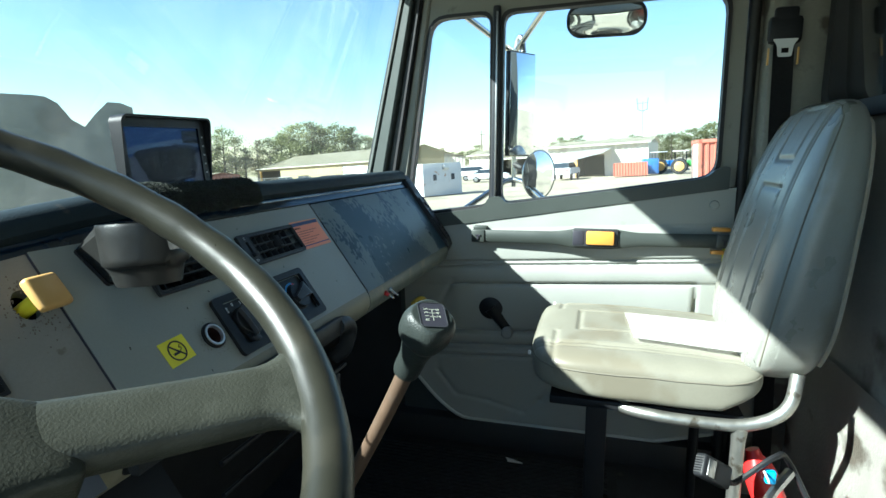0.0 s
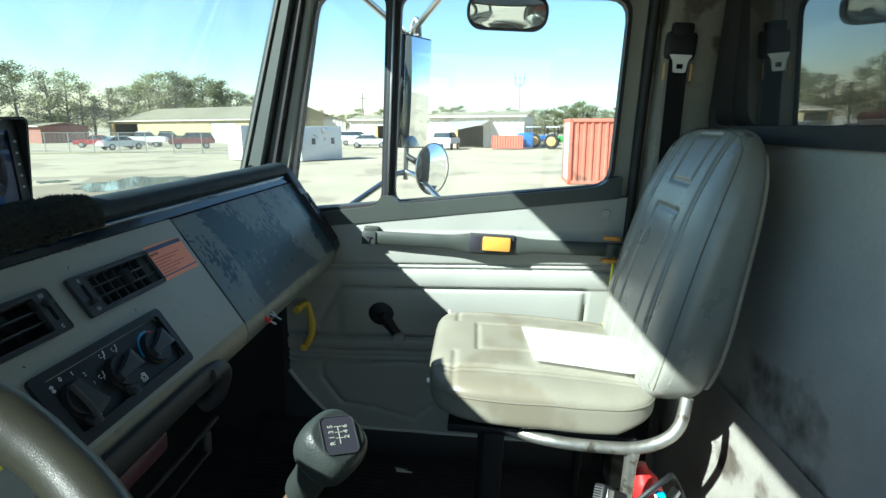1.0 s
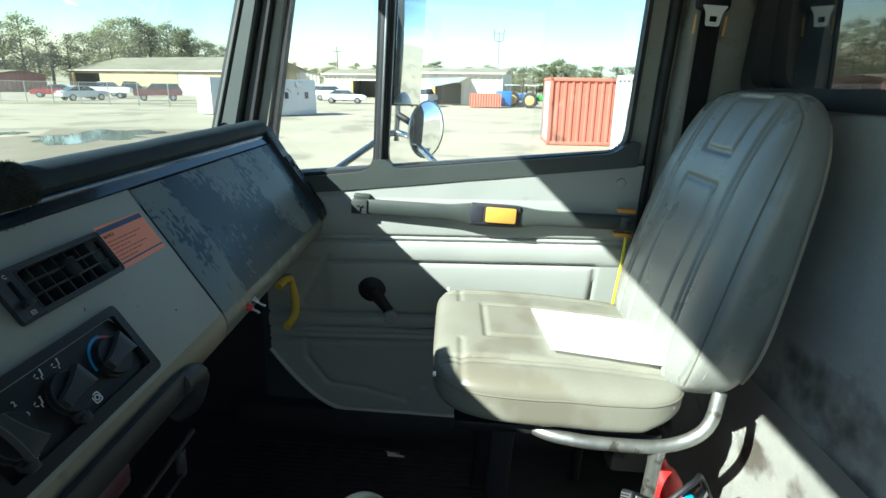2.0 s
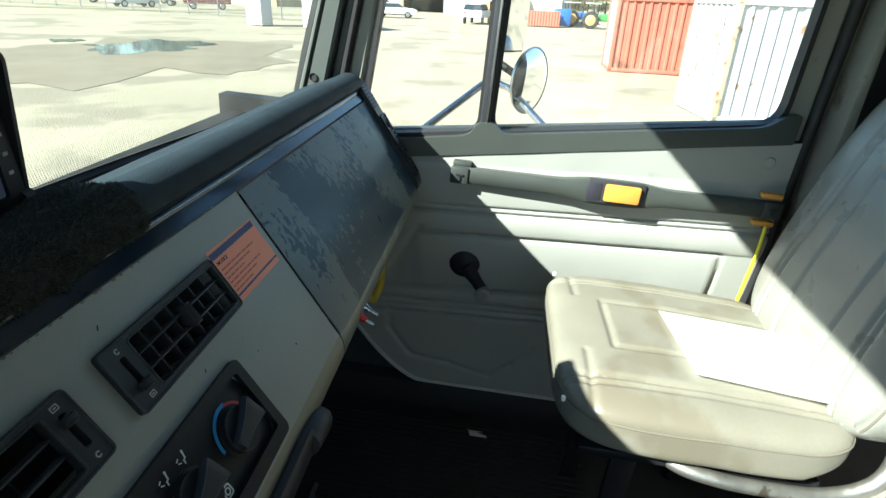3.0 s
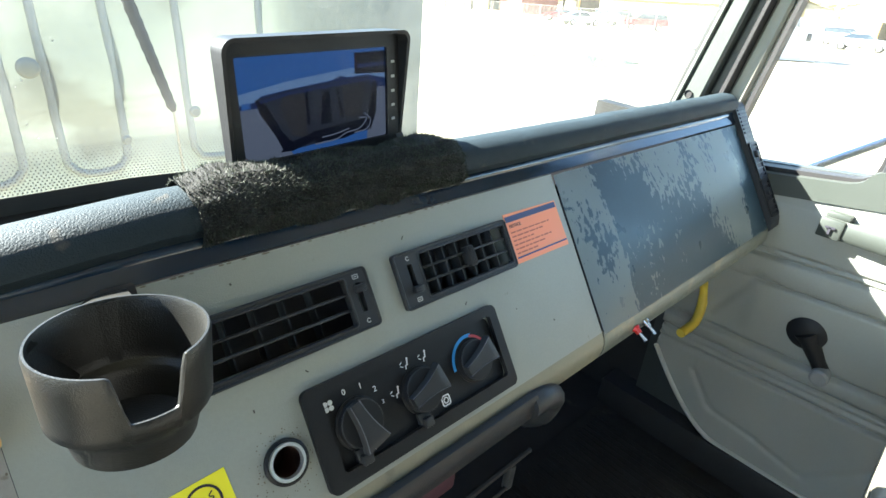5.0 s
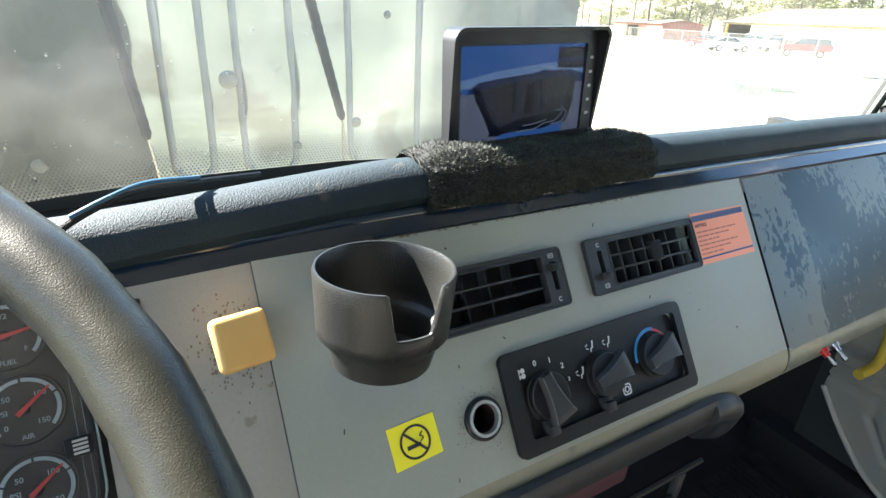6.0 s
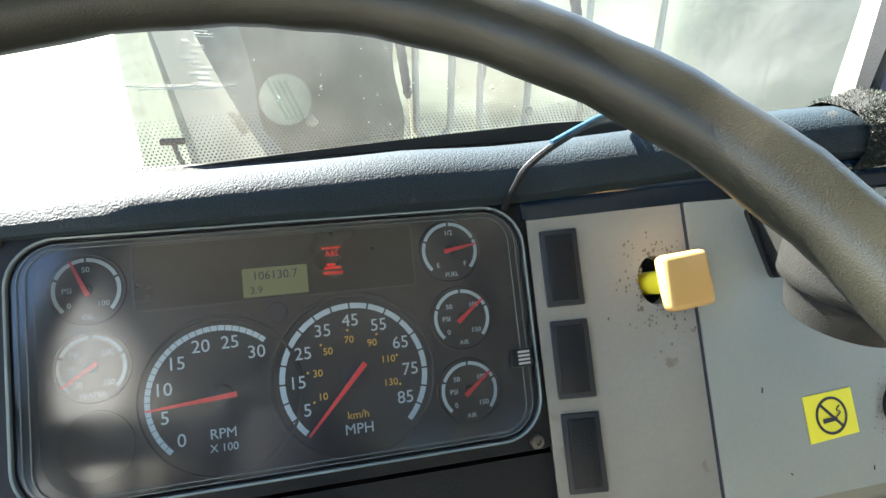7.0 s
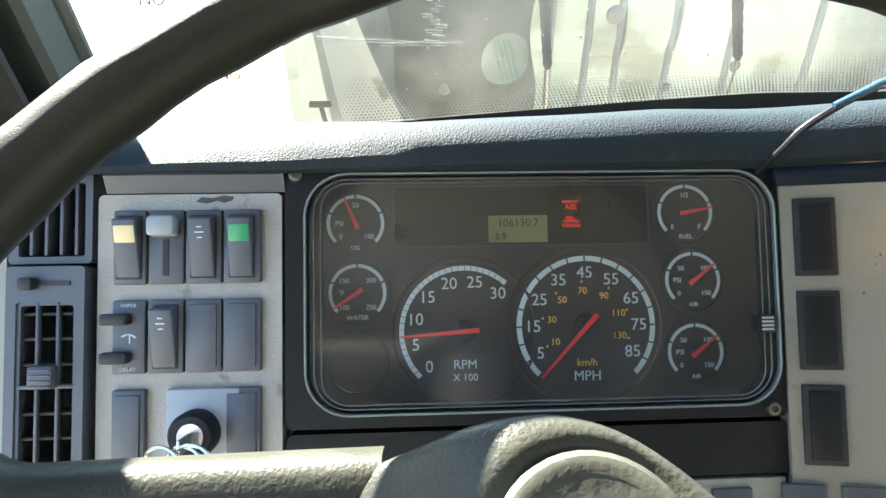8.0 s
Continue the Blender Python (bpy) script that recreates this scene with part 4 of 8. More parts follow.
for u, v in ((0.002, 0.010), (0.350, 0.0165), (0.352, -0.168), (0.215, -0.207)):
    bm = B()
    lathe(bm, [(0, 0.002), (0.0022, 0.002), (0.0025, 0.0035), (0.0048, 0.003), (0.0055, 0)], CMF @ Matrix.Translation((u, v, 0.003)), 16)
    part("screw", bm, mat("dull_bronze_screw", (0.16, 0.14, 0.12), 0.4, 0.7, bump=0), cl)
bm = B()
lathe(bm, [(0, 0.0008), (0.0065, 0.0008), (0.0068, 0)], CMB @ Matrix.Translation((0.166, -0.053, -0.006)), 20)
part("reset_button", bm, INK, cl)
bm = B()
rbox(bm, (0.3460, -0.105, 0.007), (0.016, 0.013, 0.005), 0.001, CMF)
tab = part("lens_tab", bm, BLACK, cl)
bm = B()
for k in range(4):
    rbox(bm, (0.3475, -0.1005 - 0.0028 * k, 0.0098), (0.009, 0.0016, 0.0004), 0.0, CMF)
part("tab_print", bm, DIMWHITE, tab)

def arc_band(bm, cx, cy, r0, r1, a0, a1, n, w, gap=0.0):
    """White scale band made of n segments."""
    for k in range(n):
        s, e = a0 + (a1 - a0) * (k + gap) / n, a0 + (a1 - a0) * (k + 1 - gap) / n
        m = max(2, int(abs(e - s) / 6))
        pts = [radians(s + (e - s) * j / m) for j in range(m + 1)]
        ring = [(r, a) for a in pts for r in (r0, r1)]
        v = [bm.verts.new(C(cx + r * math.cos(a), cy + r * math.sin(a), w)) for r, a in ring]
        for j in range(m):
            bm.faces.new((v[2 * j], v[2 * j + 1], v[2 * j + 3], v[2 * j + 2]))

DIALTXT = mat("pale_blue_dial_print", (0.50, 0.62, 0.68), 0.5, var=0.03, bump=0)
def label_at(body, size, u, v, parent, material=DIALTXT, w=-0.0058):
    words("lettering", body, size, CMB @ Matrix.Translation((u, v, w)), material, parent)

def dial(cx, cy, R, a0, a1, n, needle, name):
    bm = B()
    lathe(bm, [(0, 0.0), (R * 1.08, 0.0), (R * 1.10, 0.0012), (R * 1.14, 0.0012), (R * 1.15, -0.001)], CMB @ Matrix.Translation((cx, cy, -0.0068)), 48)
    d = part(name, bm, FACE_BLACK, cl)
    bm = B()
    arc_band(bm, cx, cy, R * (0.925 if R > 0.03 else 0.88), R * 1.0, a0, a1, n, -0.0058, 0.03 if n < 14 else 0.045)
    part("scale_band", bm, DIALTXT, d)
    if needle is not None:
        bm = B()
        a = radians(needle)
        dx, dy = math.cos(a), math.sin(a)
        L, wd = R * 0.97, R * 0.026 if R > 0.03 else R * 0.055
        v = [bm.verts.new(C(cx + dx * l - dy * s, cy + dy * l + dx * s, z)) for z in (-0.0032, -0.0022) for l, s in ((-R * 0.22, wd * 1.4), (-R * 0.22, -wd * 1.4), (L, -wd * 0.5), (L, wd * 0.5))]
        for q in ((4, 5, 6, 7), (3, 2, 1, 0), (0, 1, 5, 4), (1, 2, 6, 5), (2, 3, 7, 6), (3, 0, 4, 7)):
            bm.faces.new([v[i] for i in q])
        part("needle", bm, RED_NEEDLE, d)
        bm = B()
        lathe(bm, [(0, 0.0028), (R * 0.14, 0.0026), (R * 0.17, 0.0018), (R * 0.17, 0)], CMB @ Matrix.Translation((cx, cy, -0.0066)), 24)
        part("needle_hub", bm, INK, d)
    return d
ta = dial(0.1245, -0.107, 0.049, 225, 48, 30, 184, "tachometer")
for k in range(7):
    a = radians(225 - 29.5 * k)
    label_at(str(5 * k), 0.0125, 0.1245 + 0.038 * math.cos(a), -0.107 + 0.037 * math.sin(a), ta)
label_at("RPM", 0.0095, 0.1245, -0.132, ta)
label_at("X 100", 0.0075, 0.1245, -0.1415, ta)
sp = dial(0.2165, -0.105, 0.053, 225, -45, 18, 227, "speedometer")
for k in range(9):
    a = radians(225 - 3 * (5 + 10 * k))
    label_at(str(5 + 10 * k), 0.0125, 0.2165 + 0.0405 * math.cos(a), -0.105 + 0.040 * math.sin(a), sp)
for k in (10, 30, 50, 70, 90, 110, 130):
    a = radians(225 - 3 * k * 0.621)
    label_at(str(k), 0.0072, 0.2165 + 0.0265 * math.cos(a), -0.105 + 0.0265 * math.sin(a), sp, YPRINT)
    bm = B()
    lathe(bm, [(0, 0.0003), (0.0009, 0.0003), (0.0009, 0)], CMB @ Matrix.Translation((0.2165 + 0.0335 * math.cos(a), -0.105 + 0.0335 * math.sin(a), -0.0058)), 8)
    part("scale_dot", bm, YPRINT, sp)
label_at("km/h", 0.0078, 0.2165, -0.1325, sp, YPRINT)
label_at("MPH", 0.0105, 0.2165, -0.1425, sp)
def small(cx, cy, needle, name, marks, foot):
    d = dial(cx, cy, 0.0215, 225, -45, 4, needle, name)
    for body, du, dv in marks:
        label_at(body, 0.0052, cx + du, cy + dv, d)
    label_at(foot, 0.0048, cx, cy - 0.0185, d)
small(0.044, -0.025, 113, "oil_gauge", (("PSI", -0.012, 0), ("50", 0.0, 0.0135), ("0", -0.011, -0.010), ("100", 0.010, -0.010)), "OIL")
small(0.045, -0.077, 213, "water_gauge", (("°F", -0.012, 0), ("150", -0.010, 0.009), ("200", 0.010, 0.009), ("100", -0.010, -0.011), ("250", 0.010, -0.011)), "WATER")
dial(0.0455, -0.129, 0.0205, 0, 0.1, 1, None, "blank_gauge")
small(0.296, -0.020, 10, "fuel_gauge", (("1/2", 0, 0.0135), ("E", -0.010, -0.011), ("F", 0.011, -0.011)), "FUEL")
for cy, nm in ((-0.072, "air_gauge"), (-0.1265, "air_gauge")):
    small(0.300, cy, 38, nm, (("PSI", -0.012, 0), ("50", -0.009, 0.009), ("100", 0.010, 0.009), ("0", -0.011, -0.010), ("150", 0.010, -0.010)), "AIR")
bm = B()
plate(bm, rrect(0.144, -0.041, 0.189, -0.0205, 0.001), [], C, -0.0062, -0.0056)
lcd = part("odometer_screen", bm, LCD, cl)
label_at("106130.7", 0.0085, 0.1665, -0.0265, lcd, INK, -0.0054)
label_at("3.9", 0.0075, 0.153, -0.0365, lcd, INK, -0.0054)
label_at("ABS", 0.0058, 0.2075, -0.0148, cl, WARN, -0.0056)
bm = B()
for k in range(6):
    rbox(bm, (0.2015 + 0.0024 * k, -0.0104, -0.0056), (0.0016, 0.0018, 0.0004), 0, CMB)
    rbox(bm, (0.2015 + 0.0024 * k, -0.0288, -0.0056), (0.0018, 0.0020, 0.0004), 0, CMB)
rbox(bm, (0.2075, -0.0252, -0.0056), (0.0125, 0.0016, 0.0004), 0, CMB)
rbox(bm, (0.2062, -0.0228, -0.0056), (0.0060, 0.0020, 0.0004), 0, CMB)
part("warning_light", bm, WARN, cl)

# ---------------- rocker switch panel and left vent ----------------
rk = thing("rocker_panel", CF(-0.07, -0.20, 0), "worn grey switch panel with dark rocker switches and ignition key", "switch panel")
SLATE_DARK = mat("dark_chipped_plastic", (0.07, 0.072, 0.075), 0.6, var=0.3, scale=80, bump=0.2)
WORN = mat("worn_pale_grey_plastic", (0.37, 0.362, 0.335), 0.5, var=0.22, scale=16, bump=0.5, bscale=500, stain=(0.20, 0.185, 0.16), stain_at=0.62, stain_scale=34)
SLATE = mat("slate_switch_plastic", (0.075, 0.085, 0.105), 0.42, var=0.15, scale=14, bump=0.2, bscale=700)
cells = [(-0.126, -0.103), (-0.1015, -0.0765), (-0.0755, -0.0500), (-0.0490, -0.0225)]
rows_v = [(-0.068, -0.015), (-0.131, -0.079), (-0.197, -0.142)]
bm = B()
plate(bm, rrect(-0.139, -0.225, -0.0085, -0.003, 0.004), [], CF, -0.02, 0.002)
fp = part("face_plate", bm, WORN, rk)
bm = B()
plate(bm, [(-0.070, -0.0085), (-0.066, -0.0052), (-0.058, -0.0060), (-0.050, -0.0040), (-0.043, -0.0050), (-0.044, -0.0078), (-0.050, -0.0095), (-0.055, -0.0080), (-0.062, -0.0100)], [], CF, 0.0015, 0.0023)
part("paint_chip", bm, SLATE_DARK, fp)
for r, (v0, v1) in enumerate(rows_v):
    for k, (u0, u1) in enumerate(cells):
        if r == 2 and k in (1, 2):
            continue
        bm = B()
        rbox(bm, (0.5 * (u0 + u1), 0.5 * (v0 + v1), 0.004), (u1 - u0, v1 - v0, 0.006), 0.0015, CMF)
        h = part("switch_housing", bm, SLATE, rk)
        live = (r == 0 and k != 1) or (r == 1 and k == 1)
        bm = B()
        if live:
            rbox(bm, (0.5 * (u0 + u1), 0.5 * (v0 + v1), 0.0068), (0.0186, 0.0455, 0.0012), 0.0004, CMF, 1)
            part("switch_recess", bm, INK, h)
            bm = B()
            t = bmesh.new()
            rbox(t, (0, 0, 0), (0.0166, 0.0425, 0.012), 0.0014, None, 3)
            bmesh.ops.transform(t, matrix=CMF @ Matrix.Translation((0.5 * (u0 + u1), 0.5 * (v0 + v1), 0.007)) @ Matrix.Rotation(radians(12), 4, "X"), verts=t.verts)
            merge(bm, t)
            part("rocker", bm, SLATE, h)
            if r == 0 and k in (0, 3):
                bm = B()
                rbox(bm, (0, 0.0105, 0.0052), (0.0145, 0.0125, 0.0024), 0.0008, CMF @ Matrix.Translation((0.5 * (u0 + u1), 0.5 * (v0 + v1), 0.007)) @ Matrix.Rotation(radians(12), 4, "X"))
                part("indicator_lens", bm, mat("green_lens", (0.03, 0.30, 0.12), 0.3, bump=0) if k else mat("cream_lens", (0.75, 0.62, 0.35), 0.3, bump=0), h)
            else:
                for j in range(3):
                    bm = B()
                    rbox(bm, (0, 0.015 - 0.0038 * j, 0.0062), (0.0062 if j == 1 else 0.0035, 0.0008, 0.0003), 0, CMF @ Matrix.Translation((0.5 * (u0 + u1), 0.5 * (v0 + v1), 0.007)) @ Matrix.Rotation(radians(12), 4, "X"))
                    part("switch_print", bm, DIALTXT, h)
        elif r == 0:
            rbox(bm, (0.5 * (u0 + u1), -0.027, 0.012), (0.0195, 0.0145, 0.014), 0.003, CMF)
            part("slide_knob", bm, mat("grey_slide_knob", (0.30, 0.33, 0.35), 0.3, bump=0.1), h)
            bm = B()
            rbox(bm, (0.5 * (u0 + u1), -0.049, 0.0072), (0.004, 0.026, 0.001), 0, CMF)
            part("slot", bm, INK, h)
        elif r == 1 and k == 0:
            for dv in (-0.092, -0.119):
                b2 = B()
                rbox(b2, (u0 + 0.004, dv, 0.010), (0.019, 0.008, 0.010), 0.002, CMF)
                part("toggle_lever", b2, CHARCOAL, h)
            for body, dv in (("WIPER", -0.083), ("DELAY", -0.1275)):
                words("switch_print", body, 0.0038, CMF @ Matrix.Translation((0.5 * (u0 + u1), dv, 0.0073)), DIALTXT, h)
            bm = B()
            for s in range(9):
                a = radians(40 + 100 * s / 9)
                rbox(bm, (0.5 * (u0 + u1) + 0.006 * math.cos(a), -0.109 + 0.006 * math.sin(a), 0.0073), (0.0022, 0.0007, 0.0004), 0, CMF)
            rbox(bm, (0.5 * (u0 + u1) + 0.001, -0.1065, 0.0073), (0.0008, 0.006, 0.0004), 0, CMF)
            part("switch_print", bm, DIALTXT, h)
        else:
            rbox(bm, (0.5 * (u0 + u1), 0.5 * (v0 + v1), 0.0075), (u1 - u0 - 0.006, v1 - v0 - 0.007, 0.002), 0.001, CMF)
            part("blank_insert", bm, SLATE, h)
bm = B()
rbox(bm, (-0.0625, -0.17, 0.0045), (0.051, 0.056, 0.007), 0.0015, CMF)
kp = part("key_plate", bm, mat("blue_grey_key_plate", (0.30, 0.34, 0.39), 0.4, var=0.15, scale=20, bump=0.2), rk)
bm = B()
km = CMF @ Matrix.Translation((-0.066, -0.172, 0.008))
lathe(bm, [(0.0165, 0), (0.0165, 0.010), (0.014, 0.014), (0.0095, 0.0145), (0.0095, 0.011), (0, 0.011)], km, 28)
part("ignition_barrel", bm, BLACK, kp)
bm = B()
lathe(bm, [(0.0095, 0.011), (0.009, 0.0135), (0.0, 0.0138)], km, 24)
part("lock_face", bm, STEEL, kp)
key = thing("key_ring", km @ Vector((0, 0, 0.02)), "steel ignition key with split rings and a wire", "keys")
bm = B()
rbox(bm, (0, -0.002, 0.022), (0.0025, 0.010, 0.02), 0.0006, km)
part("key_blade", bm, STEEL, key)
for k, (du, dv) in enumerate(((-0.012, -0.006), (0.004, -0.005), (0.011, -0.003))):
    bm = B()
    tube(bm, [km @ Vector((du + 0.013 * math.cos(a * math.tau / 24), dv + 0.008 * math.sin(a * math.tau / 24) - 0.004, 0.028 + 0.004 * k + 0.006 * math.cos(a * math.tau / 24))) for a in range(24)], 0.0014, 6, closed=True)
    part("split_ring", bm, CHROME, key)
bm = B()
tube(bm, smooth_path([km @ Vector(q) for q in ((0.012, -0.010, 0.03), (0.03, -0.013, 0.03), (0.06, -0.02, 0.028), (0.075, -0.03, 0.02))]), 0.0007, 6)
part("wire", bm, STEEL, key)

lv = thing("side_vent", CF(-0.17, -0.20, 0), "dark grey upright dashboard vent with louvres", "air vent")
bm = B()
ring_plate(bm, rrect(-0.200, -0.052, -0.142, 0.014, 0.003), rrect(-0.193, -0.047, -0.147, 0.006, 0.002), CF, -0.045, 0.004)
part("upper_frame", bm, SLATE, lv)
for k in range(4):
    bm = B()
    rbox(bm, (-0.193 + 0.046 * (k + 0.7) / 4.4, -0.02, -0.004), (0.0025, 0.052, 0.012), 0.0006, CMF)
    part("fin", bm, SLATE, lv)
bm = B()
ring_plate(bm, rrect(-0.197, -0.228, -0.1435, -0.054, 0.003), rrect(-0.190, -0.222, -0.149, -0.079, 0.002), CF, -0.045, 0.010)
part("louvre_frame", bm, SLATE, lv)
bm = B()
plate(bm, rrect(-0.198, -0.228, -0.143, 0.012, 0.003), [], CF, -0.05, -0.047)
part("duct", bm, INK, lv)
DUSTY = mat("dusty_brown_black_plastic", (0.030, 0.026, 0.022), 0.7, var=0.4, scale=60, bump=0.2)
for v in (-0.0876, -0.105, -0.123, -0.157, -0.174, -0.192, -0.209):
    bm = B()
    rbox(bm, (-0.1695, v, -0.002), (0.041, 0.0022, 0.016), 0.0006, CMF)
    part("slat", bm, DUSTY, lv)
bm = B()
rbox(bm, (-0.1695, -0.138, 0.006), (0.041, 0.0028, 0.006), 0.0008, CMF)
part("slat", bm, SLATE, lv)
for k in range(2):
    bm = B()
    rbox(bm, (-0.176 + 0.0140 * k, -0.15, 0.007), (0.0022, 0.143, 0.004), 0.0006, CMF)
    part("fin", bm, SLATE, lv)
bm = B()
ring_plate(bm, rrect(-0.190, -0.222, -0.149, -0.079, 0.002), rrect(-0.1875, -0.2195, -0.1515, -0.0815, 0.002), CF, 0.002, 0.0085)
part("inner_frame", bm, SLATE, lv)
bm = B()
rbox(bm, (-0.1695, -0.1305, 0.012), (0.017, 0.016, 0.009), 0.002, CMF)
vt = part("vane_tab", bm, SLATE, lv)
for k in range(4):
    bm = B()
    rbox(bm, (-0.1695, -0.1250 - 0.0038 * k, 0.0168), (0.015, 0.0014, 0.0012), 0.0004, CMF, 1)
    part("grip_rib", bm, SLATE, vt)
bm = B()
rbox(bm, (-0.168, -0.066, 0.0105), (0.030, 0.003, 0.001), 0, CMF)
part("slot", bm, INK, lv)
bm = B()
rbox(bm, (-0.180, -0.066, 0.014), (0.010, 0.009, 0.008), 0.002, CMF)
part("slider", bm, CHARCOAL, lv)
# left part of the black strip, lower dash under the cluster, left end
bm = B()
sweep(bm, [(CF(0, v, w).y, CF(0, v, w).z) for v, w in ((-0.002, -0.012), (-0.002, 0.002), (0.010, 0.008), (0.022, 0.004), (0.026, -0.02))], -0.139, -0.0085)
part("left_strip", bm, SLATE, dash)
bm = B()
plate(bm, [(-0.27, -0.40), (0.36, -0.40), (0.36, -0.219), (-0.006, -0.219), (-0.006, -0.228), (-0.27, -0.228)], [], CF, -0.02, 0.002)
part("knee_panel", bm, DASH_GREY, dash)
bm = B()
plate(bm, [(-0.30, -0.40), (-0.203, -0.40), (-0.203, 0.02), (-0.30, 0.02)], [], CF, -0.02, 0.001)
part("left_end", bm, DASH_GREY, dash)
for u, m in ((0.318, CMF), (0.372, SM), (0.412, SM)):
    bm = B()
    rbox(bm, (u, -0.25, 0.003), (0.030, 0.05, 0.004), 0.001, m)
    part("blank_insert", bm, SLATE, dash)
# Added black box behind the knee panel stands for shade round the column.
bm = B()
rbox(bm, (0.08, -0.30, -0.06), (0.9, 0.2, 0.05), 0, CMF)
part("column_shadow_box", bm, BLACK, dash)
# three blank switches on the right-hand panel
for v1 in (-0.011, -0.0815, -0.152):
    v0 = v1 - 0.0595
    bm = B()
    rbox(bm, (0.389, 0.5 * (v0 + v1), 0.001), (0.029, v1 - v0, 0.004), 0.0012, SM)
    s = part("blank_switch", bm, CHARCOAL, dash)
    bm = B()
    rbox(bm, (0.389, 0.5 * (v0 + v1), 0.0032), (0.021, v1 - v0 - 0.008, 0.002), 0.001, SM)
    part("insert", bm, BLACK, s)

# ---------------- heater controls, lighter, stickers, knob ----------------
hv = thing("heater_control", D(0.81, -0.228, 0), "black heater control panel with three rotary knobs", "heater control")
bm = B()
ring_plate(bm, HV, rrect(0.702, -0.214, 0.928, -0.141, 0.004), D, -0.004, 0.006)
bmesh.ops.bevel(bm, geom=[e for e in bm.edges if len(e.link_faces) == 2 and e.calc_face_angle(0) > 1.2 and all(abs((DM.inverted() @ v.co).z - 0.006) < 1e-5 for v in e.verts)], offset=0.002, segments=2, affect="EDGES")
part("bezel", bm, BLACK, hv)
bm = B()
plate(bm, rrect(0.700, -0.216, 0.930, -0.139, 0.004), [], D, -0.004, -0.001)
part("inner_face", bm, BLACK, hv)
def rotary(u, v, ang):
    """A round knob with a tall flared grip: narrow at its pointer, hollow-sided, wide at its tail."""
    m = DM @ Matrix.Translation((u, v, -0.001)) @ Matrix.Diagonal((0.85, 0.85, 0.92, 1))
    bm = B()
    lathe(bm, [(0.0295, 0), (0.0295, 0.0015), (0.0272, 0.0028), (0.0268, 0.0075), (0.0252, 0.0098), (0, 0.0098)], m, 40)
    k = part("knob", bm, BLACK, hv)
    bm = B()
    tube(bm, [m @ Vector((0.0260 * math.cos(a * math.tau / 40), 0.0260 * math.sin(a * math.tau / 40), 0.0090)) for a in range(40)], 0.0008, 6, closed=True)
    part("knob_edge", bm, CHARCOAL, k)
    bm = B()
    m2 = m @ Matrix.Rotation(radians(ang), 4, "Z")
    rws = []
    n = 14
    for i in range(n + 1):
        s = i / n
        y = -0.0275 + 0.0535 * s - 0.002 * (max(0.0, 0.1 - s) / 0.1) ** 2
        hw = 0.0074 + 0.0095 * (1 - s) ** 2.2 - 0.0010 * max(0.0, s - 0.85) / 0.15
        z = 0.0185 - 0.001 * s - 0.002 * (max(0.0, 0.12 - s) / 0.12) ** 2
        rws.append([m2 @ Vector(q) for q in ((-hw - 0.0015, y, 0.0085), (-hw, y, z - 0.0016), (-hw + 0.0016, y, z), (hw - 0.0016, y, z), (hw, y, z - 0.0016), (hw + 0.0015, y, 0.0085))])
    v_ = [[bm.verts.new(q) for q in r] for r in rws]
    for a, b in zip(v_, v_[1:]):
        for j in range(5):
            bm.faces.new((a[j], a[j + 1], b[j + 1], b[j]))
    bm.faces.new(v_[0]); bm.faces.new(v_[-1][::-1])
    part("knob_grip", bm, CHARCOAL, k)
    for sx in (-1, 1):
        bm = B()
        tube(bm, [m2 @ Vector((sx * (0.0066 + 0.0095 * (1 - s_ / 10) ** 2.2), -0.0275 + 0.0535 * s_ / 10, 0.0182 - 0.001 * s_ / 10)) for s_ in range(11)], 0.0005, 6)
        part("grip_edge", bm, SLATE, k)
rotary(0.733, -0.180, 15)
rotary(0.811, -0.181, 105)
rotary(0.889, -0.180, 105)
for u in (0.726, 0.802):
    bm = B()
    rbox(bm, (u, -0.2115, 0.005), (0.012, 0.010, 0.012), 0.002, DM)
    rbox(bm, (u, -0.2065, 0.002), (0.016, 0.012, 0.006), 0.002, DM)
    part("slide_tab", bm, CHARCOAL, hv)
bm = B()
for k in range(8):
    a = k * math.tau / 8
    tube(bm, [D(0.741 + r_ * math.cos(a), -0.2065 + r_ * math.sin(a), -0.0006) for r_ in (0.0026, 0.0046)], 0.0006, 5)
tube(bm, [D(0.741 + 0.0026 * math.cos(k * math.tau / 12), -0.2065 + 0.0026 * math.sin(k * math.tau / 12), -0.0006) for k in range(12)], 0.0005, 5, closed=True)
part("cool_mark", bm, WHITE, hv)
def hv_words(body, size, u, v):
    words("lettering", body, size, DM @ Matrix.Translation((u, v, -0.0005)), WHITE, hv)
hv_words("0", 0.008, 0.7275, -0.1475); hv_words("1", 0.008, 0.746, -0.149); hv_words("2", 0.008, 0.760, -0.158); hv_words("3", 0.006, 0.7645, -0.173)
bm = B()
for k in range(4):
    a = radians(45 + 90 * k)
    lathe(bm, [(0, 0.0004), (0.0025, 0.0004), (0.0025, 0)], DM @ Matrix.Translation((0.709 + 0.0036 * math.cos(a), -0.153 + 0.0036 * math.sin(a), -0.001)), 12)
part("fan_mark", bm, WHITE, hv)
